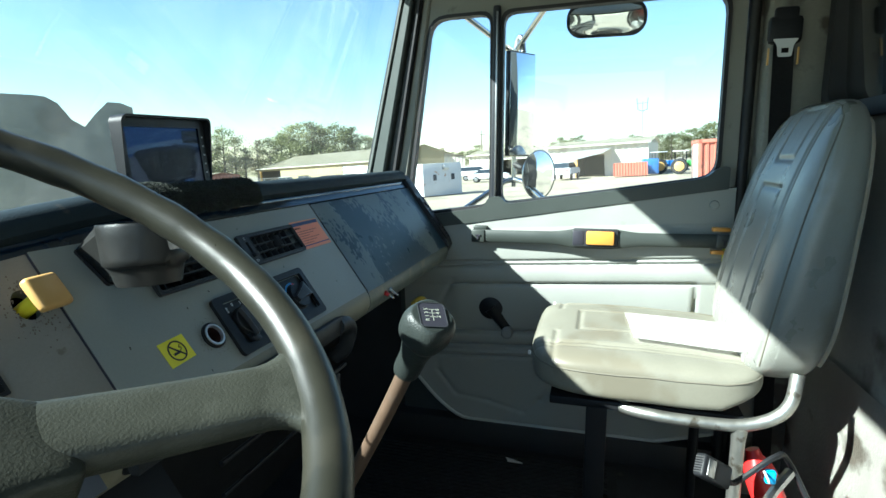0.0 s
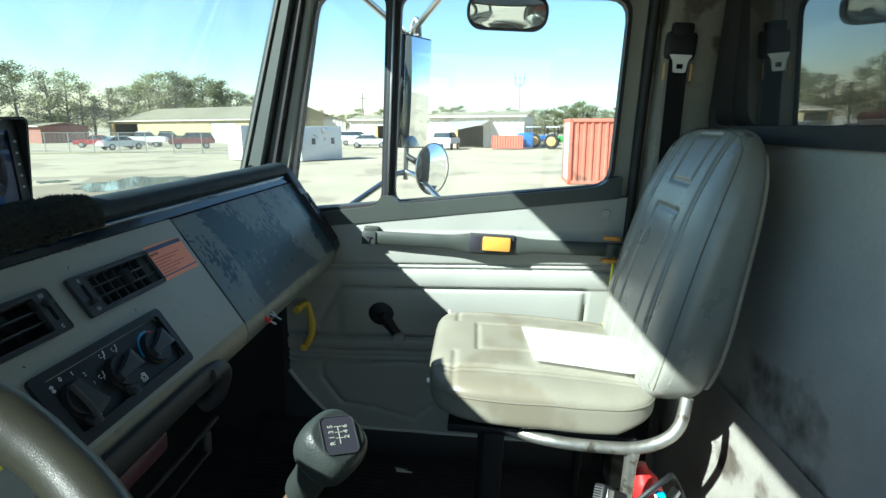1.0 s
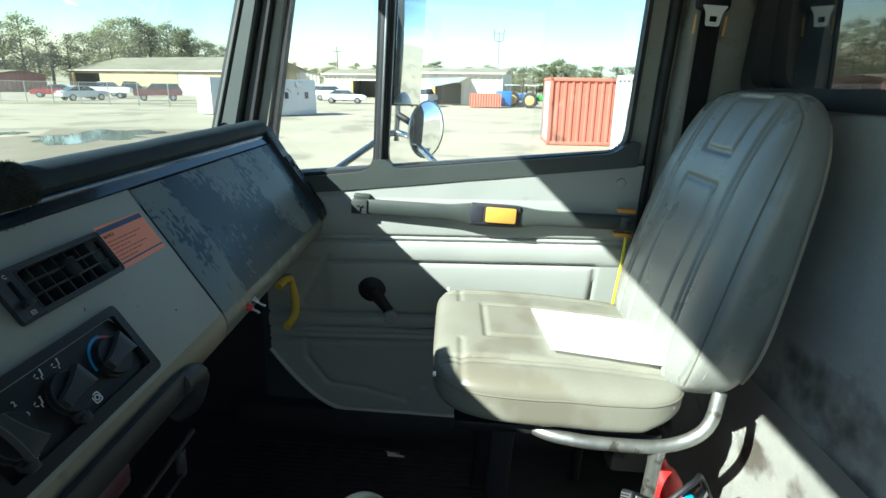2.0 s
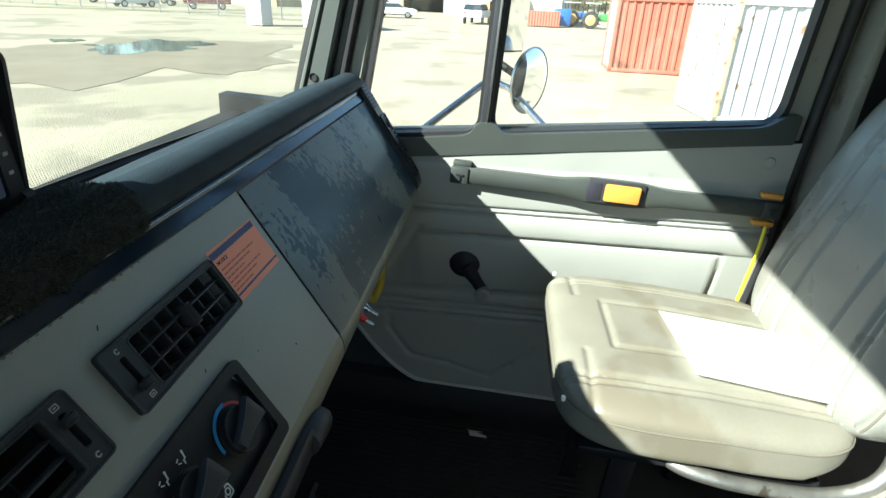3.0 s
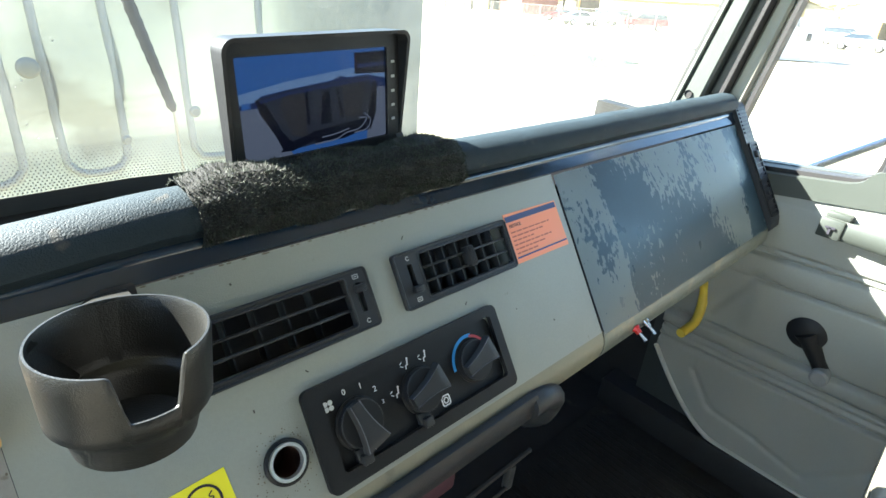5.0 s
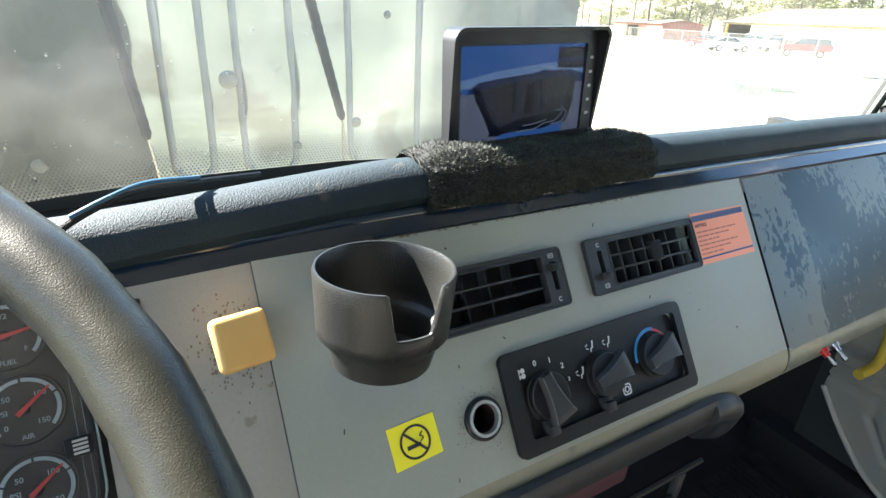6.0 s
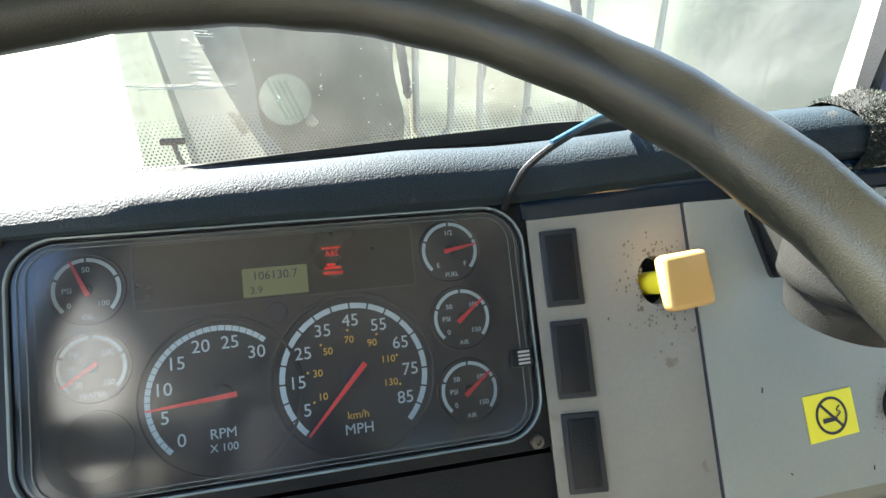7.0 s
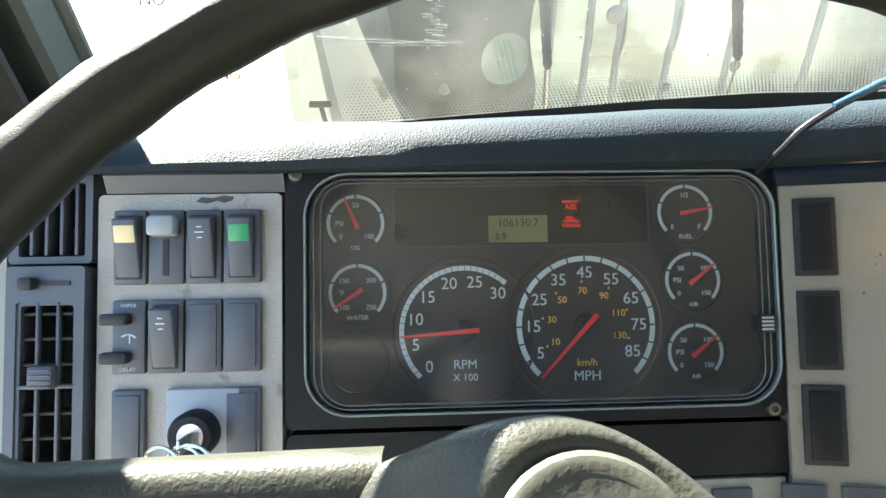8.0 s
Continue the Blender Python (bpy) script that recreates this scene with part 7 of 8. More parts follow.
grid(bm, 16, 8, lambda u, v: ovm @ Vector(((2 * u - 1) * 0.118 * math.sqrt(max(0.12, 1 - 0.75 * (2 * v - 1) ** 4)), (2 * v - 1) * 0.046, 0.0055 + 0.006 * (1 - (2 * u - 1) ** 2) * (1 - (2 * v - 1) ** 2))))
part("convex_glass", bm, MIRROR, ov)
# ---------------- raised bonnet in front of the windscreen ----------------
HOODW = mat("dirty_white_fibreglass", (0.29, 0.305, 0.28), 0.55, var=0.2, scale=3, bump=0.5, bscale=30, stain=(0.23, 0.235, 0.21), stain_at=0.56, stain_scale=2.5, bdist=0.004)
HOODD = mat("grimy_grey_fibreglass", (0.23, 0.24, 0.21), 0.6, var=0.3, scale=3, bump=0.5, bscale=30, stain=(0.21, 0.21, 0.18), stain_at=0.56, stain_scale=3, bdist=0.004)
hd_ = thing("open_bonnet", (0.92, 2.2, 0.9), "raised truck bonnet seen from its grimy ribbed inside", "bonnet")
bm = B()
def shell(u, v):
    x = -0.31 + 2.46 * u
    z = 1.0 + 1.40 * v
    c = (2 * u - 1)
    side = max(0, (abs(c) - 0.62) / 0.38)
    y = 2.40 - 0.40 * side ** 1.4 + 0.12 * (v - 0.5) + 0.10 * math.exp(-((v - 0.45) / 0.06) ** 2) * (abs(c) < 0.75) * 0.5
    y += 0.02 * noise.noise(Vector((x * 3, z * 3, 1)))
    top = 0.02 * math.sin(9 * u) - 0.13 * math.exp(-((x - 2.02) / 0.045) ** 2) - 0.03 * max(0.0, x - 2.10) / 0.05
    return Vector((x, y, z + top * v))
grid(bm, 80, 40, shell)
bmesh.ops.solidify(bm, geom=bm.faces[:], thickness=-0.03)
part("shell", bm, HOODW, hd_)
for x0, x1 in ((0.60, 0.74), (0.86, 1.06), (1.30, 1.62)):
    bm = B()
    loop = [(x0 + 0.05, 2.46), (x0 + 0.012, 2.40), (x0, 2.2), (x0, 1.62), (x0 + 0.015, 1.53), (x0 + 0.06, 1.50), (x1 - 0.06, 1.50), (x1 - 0.015, 1.53), (x1, 1.62), (x1, 2.2), (x1 - 0.012, 2.40), (x1 - 0.05, 2.46)]
    tube(bm, smooth_path([(x, 2.398 + 0.12 * ((z - 1.0) / 1.4 - 0.5), z) for x, z in loop], 5), 0.014, 10)
    part("rib", bm, HOODW, hd_)
bm = B()
def leftband(u, v):
    z = 1.25 + 1.15 * v
    x = 0.065 - 0.31 * v - 0.03 * math.sin(3 * v) + (0.25 - 0.20 * v + 0.015 * math.sin(8 * v)) * (u - 0.5)
    return Vector((x, 2.02 + 0.02 * math.sin(math.pi * u), z))
grid(bm, 6, 30, leftband)
bmesh.ops.solidify(bm, geom=bm.faces[:], thickness=-0.05)
part("fender_flange", bm, mat("pale_fibreglass_edge", (0.62, 0.61, 0.55), 0.5, var=0.15, scale=5, stain=(0.35, 0.33, 0.28), stain_at=0.6, stain_scale=6), hd_)
bm = B()
def liner(u, v):
    z = 1.0 + 1.42 * v
    x0, x1 = -0.30 - 0.10 * v, 0.42 + 0.10 * math.sin(3.1 * v) + 0.02 * math.sin(19 * v)
    x = x0 + (x1 - x0) * u
    return Vector((x, 2.30 + 0.05 * math.sin(3 * u) + 0.03 * math.sin(5 * v + 3 * u), z))
grid(bm, 24, 30, liner)
bmesh.ops.solidify(bm, geom=bm.faces[:], thickness=-0.02)
part("fender_liner", bm, HOODD, hd_, "grimy grey inner fender")
for x, z, r in ((0.806, 1.88, 0.030), (1.428, 2.12, 0.014), (1.05, 1.62, 0.016), (0.20, 1.62, 0.03), (0.44, 2.02, 0.018), (1.30, 1.70, 0.02)):
    bm = B()
    lathe(bm, [(0, 0.012), (r * 0.7, 0.012), (r, 0.006), (r * 1.1, 0)], Matrix.Translation((x, 2.335, z)) @ Matrix.Rotation(radians(90), 4, "X"), 18)
    part("bolt_boss", bm, HOODD, hd_)
# The sleeves' black is paled to stand for haze in the windscreen.
for bx, bz, tx in ((1.108, 1.80, 0.93), (0.504, 1.773, 0.40)):
    bm = B()
    a, b = Vector((bx, 1.995, bz)), Vector((tx, 2.10, 2.55))
    n_ = 44
    tube(bm, [a.lerp(b, k / n_) for k in range(n_ + 1)], [0.007] + [0.013 + 0.006 * min(1.0, k / 30) + 0.002 * (k % 2) for k in range(1, n_)] + [0.017], 10)
    s_ = part("corrugated_strut", bm, mat("haze_paled_black_sleeve", (0.045, 0.05, 0.05), 0.7, bump=0.2) if bx > 1 else bpy.data.materials["haze_paled_black_sleeve"], hd_, "black corrugated strut sleeve, paled as if through hazy glass")
    bm = B()
    tube(bm, [a, a + Vector((0.03, 0.06, -0.25)), a + Vector((0.05, 0.1, -0.5))], 0.004, 6)
    part("strut_rod", bm, STEEL, s_)
bm = B()
tube(bm, smooth_path([(-0.215, 2.0, 1.66), (-0.20, 1.99, 1.60), (-0.17, 1.99, 1.55), (-0.09, 1.99, 1.50), (-0.05, 1.99, 1.42)]), 0.008, 8)
rbox(bm, (-0.215, 1.995, 1.665), (0.07, 0.02, 0.018), 0.004)
part("lamp_lead", bm, BLACK, hd_)
# worn round sticker, scratches and specks on the windscreen
def on_glass(x, z, off=0.003):
    u, v = (x - XL + 0.04) / (XR - XL + 0.08), (z - 2.0) / 0.74
    return ws(u, v) + Vector((0, -off, 0))
FILM_INK = glass("faded_film_ink", (0.80, 0.87, 0.85), 0.2, 0.01)
gs = thing("glass_sticker", on_glass(0.186, 2.07), "worn pale teal round sticker on the windscreen", "sticker")
bm = B()
bm.faces.new([bm.verts.new(on_glass(0.186 + 0.026 * math.cos(k * math.tau / 32), 2.072 + 0.029 * math.sin(k * math.tau / 32))) for k in range(32)])
q = part("sheet", bm, glass("worn_teal_film", (0.76, 0.90, 0.87), 0.2, 0.014, "ShaderNodeBsdfTranslucent"), gs)
q.visible_shadow = False
for k in range(4):
    bm = B()
    x0 = 0.172 + 0.0095 * k
    bm.faces.new([bm.verts.new(on_glass(x0 + dx_ + (0.012 - 0.004 * k), z_, 0.004)) for dx_, z_ in ((0.0, 2.050), (0.0032, 2.050), (-0.012, 2.094), (-0.0148, 2.094))])
    part("print_bar", bm, FILM_INK, gs)
rng = random.Random(21)
SCRATCH = mat("white_glass_scratch", (0.85, 0.86, 0.84), 0.5, bump=0)
bm = B()
for x0, x1, z0, z1 in ((-0.005, 0.122, 2.098, 2.088), (0.055, 0.14, 2.090, 2.089)):
    bm.faces.new([bm.verts.new(on_glass(x, z)) for x, z in ((x0, z0), (x1, z1), (x1, z1 + 0.0007), (x0, z0 + 0.0009))])
for k in range(13):
    x0, z0 = 0.104 + rng.uniform(-0.006, 0.010), 2.092 + 0.0052 * k
    w_ = rng.uniform(0.006, 0.020)
    bm.faces.new([bm.verts.new(on_glass(x, z)) for x, z in ((x0, z0), (x0 + w_, z0 - 0.001), (x0 + w_, z0), (x0, z0 + 0.0010))])
for k in range(90):
    x0, z0, r_ = rng.uniform(-0.03, 0.62), rng.uniform(2.03, 2.20), rng.uniform(0.0004, 0.0013)
    bm.faces.new([bm.verts.new(on_glass(x0 + r_ * math.cos(a), z0 + r_ * math.sin(a))) for a in (0.2, 1.5, 2.7, 3.9, 5.3)])
ob = part("scratches", bm, SCRATCH, wsc)
ob["kind"] = "stuff"
# solid black lower edge of the glass
bm = B()
grid(bm, 60, 2, lambda u, v: ws(u, v * border_height(u)) + Vector((0, -0.002, 0)))
part("black_border", bm, bpy.data.materials["grey_black_frit"], wsc)
# words on the windscreen
WTXT = mat("brown_glass_lettering", (0.20, 0.08, 0.04), 0.6, bump=0)
wm = Matrix(((1, 0, 0, 0), (0, 0.2, -0.98, 0), (0, 0.98, 0.2, 0), (0, 0, 0, 1)))
for body, x, z, w in (("NO", -0.128, 2.142, 0.014), ("WHILE", -0.098, 2.094, 0.014), ("DRIVING", -0.098, 2.077, 0.014)):
    words("lettering", body, w, Matrix.Translation((x, 0.785 - 0.21 * (z - 2.0), z)) @ wm, WTXT, wsc)

# ---------------- yard ----------------
TILT = -3.3
YARD = Matrix.Translation((0, -4.0, 0.13)) @ Matrix.Rotation(radians(TILT), 4, "X") @ Matrix.Translation((0, 4.0, 0))
def ground_mat():
    m = mat("pale_gravel_yard", (0.315, 0.272, 0.196), 0.92, var=0.30, scale=0.22, bump=0.7, bscale=26, bdist=0.025, stain=(0.225, 0.193, 0.140), stain_at=0.56, stain_scale=0.30)
    return m
GROUND = ground_mat()
bm = B()
grid(bm, 2, 2, lambda u, v: YARD @ Vector((-900 + 1800 * u, -900 + 1800 * v, 0)))
tagged(part("ground", bm, GROUND), "pale dusty gravel yard with tyre tracks", "ground", kind="structure")
GRASS = mat("dry_grass_strip", (0.22, 0.20, 0.10), 0.95, var=0.35, scale=0.8, bump=0.6, bscale=12, bdist=0.05)
WATER = mat("puddle_water", (0.13, 0.15, 0.16), 0.04, var=0.1, scale=0.5, bump=0, spec=1.0)
MUD = mat("damp_mud", (0.20, 0.165, 0.112), 0.8, var=0.25, scale=0.6, bump=0.5, bscale=5, bdist=0.02)
def blob(name, cx, cy, rx, ry, ang, z, material, label, cat, seed, rough=0.25):
    bm = B()
    rng = random.Random(seed)
    n = 48
    ph = [rng.uniform(0, 6.28) for _ in range(4)]
    pts = []
    for k in range(n):
        a = k * math.tau / n
        r = 1 + rough * (0.5 * math.sin(2 * a + ph[0]) + 0.35 * math.sin(5 * a + ph[1]) + 0.25 * math.sin(9 * a + ph[2]) + 0.12 * math.sin(17 * a + ph[3]))
        x, y = rx * r * math.cos(a), ry * r * math.sin(a)
        c, s = math.cos(radians(ang)), math.sin(radians(ang))
        pts.append(YARD @ Vector((cx + c * x - s * y, cy + s * x + c * y, z)))
    bm.faces.new([bm.verts.new(p) for p in pts])
    return tagged(part(name, bm, material), label, cat, kind="structure")
blob("ground_mud", 20.3, 13.3, 4.8, 7.2, -57, 0.012, MUD, "damp mud round a puddle", "mud", 1, 0.4)
blob("water_puddle", 23.2, 14.6, 2.2, 2.5, -57, 0.02, WATER, "shallow rain puddle in the yard", "puddle", 2, 0.5)
blob("water_puddle_small", 23.6, 18.7, 0.5, 0.8, -57, 0.02, WATER, "small rain puddle in the yard", "puddle", 4, 0.5)
blob("ground_grass", 52, 34, 22, 1.6, -68, 0.02, GRASS, "strip of dry grass along the fence", "grass", 3, 0.35)

def frame_at(x, y, ang):
    return YARD @ pose(x, y, 0, 0, 0, ang)

def ribbed(bm, m, length, height, pitch, depth, z0=0.0, flat=0.5):
    """A trapezoid-ribbed wall along +x of the frame m, facing -y."""
    n = max(1, int(length / pitch))
    p = length / n
    xs = []
    for k in range(n):
        xs += [(k * p, 0), (k * p + p * flat * 0.5, 0), (k * p + p * (flat * 0.5 + 0.12), depth), (k * p + p * (1 - 0.12), depth)]
    xs.append((length, 0))
    lo = [bm.verts.new(m @ Vector((x, y, z0))) for x, y in xs]
    hi = [bm.verts.new(m @ Vector((x, y, z0 + height))) for x, y in xs]
    for k in range(len(xs) - 1):
        bm.faces.new((lo[k], lo[k + 1], hi[k + 1], hi[k]))

def container(name, x, y, ang, L, W, H, paint, end_paint, label):
    """Long side along +x of its frame, facing -y; its end faces -x."""
    m = frame_at(x, y, ang)
    t = thing(name, m @ Vector((L / 2, W / 2, 0)), label, "container", "shipping containers")
    for nm, fm, ln, mt in (("side_wall", m, L, paint), ("side_wall", m @ pose(L, W, 0, 0, 0, 180), L, paint), ("end_wall", m @ pose(0, W, 0, 0, 0, -90), W, end_paint), ("end_wall", m @ pose(L, 0, 0, 0, 0, 90), W, paint)):
        bm = B()
        ribbed(bm, fm @ Matrix.Translation((0, 0.02, 0)), ln, H - 0.2, 0.28, 0.045, 0.12)
        part(nm, bm, mt, t)
    bm = B()
    rbox(bm, (L / 2, W / 2, H - 0.06), (L, W, 0.05), 0.0, m)
    part("roof", bm, paint, t)
    for sx in (0.06, L - 0.06):
        for sy in (0.05, W - 0.05):
            bm = B()
            rbox(bm, (sx, sy, H / 2), (0.14, 0.12, H), 0.01, m)
            part("corner_post", bm, CPOST if paint is CWHITE and sx < 1 and sy < 1 else paint, t)
    for z in (0.09, H - 0.06):
        for yy in (0.03, W - 0.03):
            bm = B()
            rbox(bm, (L / 2, yy, z), (L, 0.08, 0.13), 0.005, m)
            part("rail", bm, paint, t)
        bm = B()
        rbox(bm, (0.03, W / 2, z), (0.08, W, 0.13), 0.005, m)
        part("rail", bm, paint, t)
    for k in range(4):
        bm = B()
        tube(bm, [m @ Vector((-0.04, W * (0.2 + 0.2 * k), 0.2)), m @ Vector((-0.04, W * (0.2 + 0.2 * k), H - 0.2))], 0.018, 6)
        part("lock_bar", bm, STEEL, t)
    return t
CRED = mat("faded_red_container_paint", (0.44, 0.13, 0.085), 0.6, var=0.2, scale=1.5, bump=0.3, bscale=20, stain=(0.20, 0.09, 0.06), stain_at=0.64, stain_scale=1.6)
CWHITE = mat("chalky_white_paint_rust", (0.50, 0.51, 0.52), 0.6, var=0.1, scale=1.2, bump=0.3, bscale=20, stain=(0.30, 0.18, 0.10), stain_at=0.63, stain_scale=2.6)
CPOST = mat("rust_stained_cream_post", (0.42, 0.36, 0.24), 0.7, var=0.3, scale=3, bump=0.4, bscale=20, stain=(0.20, 0.11, 0.06), stain_at=0.58, stain_scale=4)
container("red_container", 22.8, -3.75, -93, 6.06, 2.44, 2.59, CRED, CWHITE, "faded red corrugated shipping container with white door end")
container("white_container", 13.65, -4.60, -86, 6.06, 2.44, 2.59, CWHITE, CWHITE, "white corrugated shipping container with rust streaks")

# ---------------- buildings ----------------
YEL = mat("cream_yellow_metal_cladding", (0.35, 0.29, 0.165), 0.55, var=0.08, scale=0.5, bump=0.2, bscale=10)
ROOFM = mat("weathered_metal_roof", (0.44, 0.40, 0.30), 0.6, var=0.2, scale=0.5, bump=0.2, bscale=8)
WBLD = mat("off_white_cladding", (0.50, 0.465, 0.40), 0.6, var=0.07, scale=0.5, bump=0.2, bscale=10)
# Near-black colour stands for the shade inside the open bays.
SHADOWW = mat("shaded_interior_wall", (0.06, 0.06, 0.055), 0.8, var=0.3, scale=1, bump=0)
def hall(name, x, y, ang, L, W, He, Hr, wall, label, openings=(), group="yard buildings"):
    """A metal hall: front along +x of its frame, facing -y. openings: (kind, x0, x1, z1)."""
    m = frame_at(x, y, ang)
    t = thing(name, m @ Vector((L / 2, W / 2, 0)), label, "building", group)
    cuts = sorted(openings, key=lambda o: o[1])
    at = 0.0
    for kind, x0, x1, z1 in list(cuts) + [("end", L, L, 0)]:
        if x0 - at > 0.05:
            bm = B()
            ribbed(bm, m @ Matrix.Translation((at, 0, 0)), x0 - at, He, 0.6, 0.04)
            part("wall", bm, wall, t)
        if kind != "end":
            bm = B()
            ribbed(bm, m @ Matrix.Translation((x0, 0, 0)), x1 - x0, He - z1, 0.6, 0.04, z1)
            part("wall", bm, wall, t)
            bm = B()
            if kind == "door":
                for k in range(6):
                    rbox(bm, (0.5 * (x0 + x1), 0.10, z1 * (k + 0.5) / 6), (x1 - x0, 0.05, z1 / 6 - 0.03), 0.01, m)
                part("roller_door", bm, CWHITE, t)
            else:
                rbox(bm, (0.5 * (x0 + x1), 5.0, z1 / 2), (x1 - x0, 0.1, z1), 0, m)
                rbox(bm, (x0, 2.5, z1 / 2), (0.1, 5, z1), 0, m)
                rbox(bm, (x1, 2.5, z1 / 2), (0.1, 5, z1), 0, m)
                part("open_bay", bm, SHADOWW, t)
                bm = B()
                rbox(bm, (x0 + 0.15, 0.1, z1 / 2), (0.3, 0.3, z1), 0.02, m)
                part("bay_post", bm, YELLOW, t)
        at = x1
    for fm, ln in ((m @ pose(0, W, 0, 0, 0, -90), W), (m @ pose(L, 0, 0, 0, 0, 90), W), (m @ pose(L, W, 0, 0, 0, 180), L)):
        bm = B()
        ribbed(bm, fm, ln, He, 0.6, 0.04)
        part("wall", bm, wall, t)
    for sx in (0, L):
        bm = B()
        a = [bm.verts.new(m @ Vector(q)) for q in ((sx, 0, He), (sx, W, He), (sx, W / 2, Hr))]
        bm.faces.new(a)
        bmesh.ops.solidify(bm, geom=bm.faces[:], thickness=0.1)
        part("gable", bm, wall, t)
    for sgn in (0, 1):
        bm = B()
        grid(bm, 24, 1, lambda u, v: m @ Vector((-0.3 + (L + 0.6) * u, (-0.4 + (W / 2 + 0.4) * v) if not sgn else (W + 0.4 - (W / 2 + 0.4) * v), He - 0.05 + (Hr - He + 0.1) * v)))
        bmesh.ops.solidify(bm, geom=bm.faces[:], thickness=0.08)
        part("roof", bm, ROOFM, t)
    bm = B()
    rbox(bm, (L / 2, -0.42, He - 0.06), (L + 0.6, 0.12, 0.16), 0.02, m)
    part("gutter", bm, WBLD, t)
    return t, m
ang_y = math.degrees(math.atan2(-24.4, -12.1))
hall("yellow_hall", 95.0, 63.5, ang_y, 36.0, 18.0, 3.4, 5.6, YEL, "long cream metal workshop hall with open bay", (("bay", 0.3, 7.5, 2.9), ("door", 26.0, 31.5, 2.9)))
hall("gable_hall", 92.5, 21.7, 16.0, 20.0, 10.8, 3.4, 4.6, WBLD, "cream metal hall with a gable roof")
wb, wm_ = hall("white_warehouse", 62.5, 5.2, -100.0, 10.4, 12.0, 3.35, 3.9, WBLD, "low white warehouse with a canopy over the dock", (("bay", 2.9, 6.0, 2.3),))
bm = B()
v = [bm.verts.new(wm_ @ Vector(q)) for q in ((2.2, -0.05, 2.75), (6.9, -0.05, 2.95), (6.3, -2.6, 2.45), (3.6, -2.6, 1.9))]
bm.faces.new(v)
bmesh.ops.solidify(bm, geom=bm.faces[:], thickness=0.06)
part("canopy", bm, CWHITE, wb)
hall("low_shop", 84.0, 19.0, -96.0, 13.0, 10.0, 3.3, 4.0, WBLD, "low pale metal shop with an open bay", (("bay", 4.0, 10.0, 2.4),))
hall("red_shed", 92.0, 86.0, ang_y, 22.0, 7.0, 2.6, 3.1, mat("weathered_red_brown_boards", (0.24, 0.10, 0.075), 0.7, var=0.25, scale=1), "weathered red-brown lean-to shed", (("bay", 6.0, 12.0, 2.0),))

# office box, white panel, dumpster
ob_ = thing("office_box", YARD @ Vector((38.5, 10.7, 0)), "white site office box with small windows", "site office")
m = frame_at(37.2, 11.7, -38.7)
bm = B()
rbox(bm, (1.7, 1.2, 1.2), (3.4, 2.4, 2.3), 0.03, m)
part("body", bm, CWHITE, ob_)
for x in (1.0, 2.6):
    bm = B()
    rbox(bm, (x, -0.01, 1.35), (0.28, 0.05, 0.42), 0.01, m)
    part("window", bm, INK, ob_)
bm = B()
rbox(bm, (1.9, -0.14, 2.05), (0.4, 0.3, 0.35), 0.02, m)
part("air_conditioner", bm, STEEL, ob_)
wpn = thing("white_trailer_door", YARD @ Vector((38.5, 16.8, 0)), "white panel door of a parked trailer", "trailer")
bm = B()
rbox(bm, (0.4, 0.6, 1.25), (0.9, 1.6, 2.4), 0.04, frame_at(38.5, 16.4, -30))
part("panel", bm, CWHITE, wpn)
dp = thing("red_dumpster", YARD @ Vector((55, -3, 0)), "long low red ribbed dumpster", "dumpster")
m = frame_at(56.2, -1.5, -94)
bm = B()
ribbed(bm, m, 3.1, 1.25, 0.25, 0.06, 0.1)
ribbed(bm, m @ pose(3.1, 1.6, 0, 0, 0, 180), 3.1, 1.25, 0.25, 0.06, 0.1)
rbox(bm, (1.55, 0.8, 0.6), (3.05, 1.4, 1.0), 0.0, m)
part("bin", bm, CRED, dp)

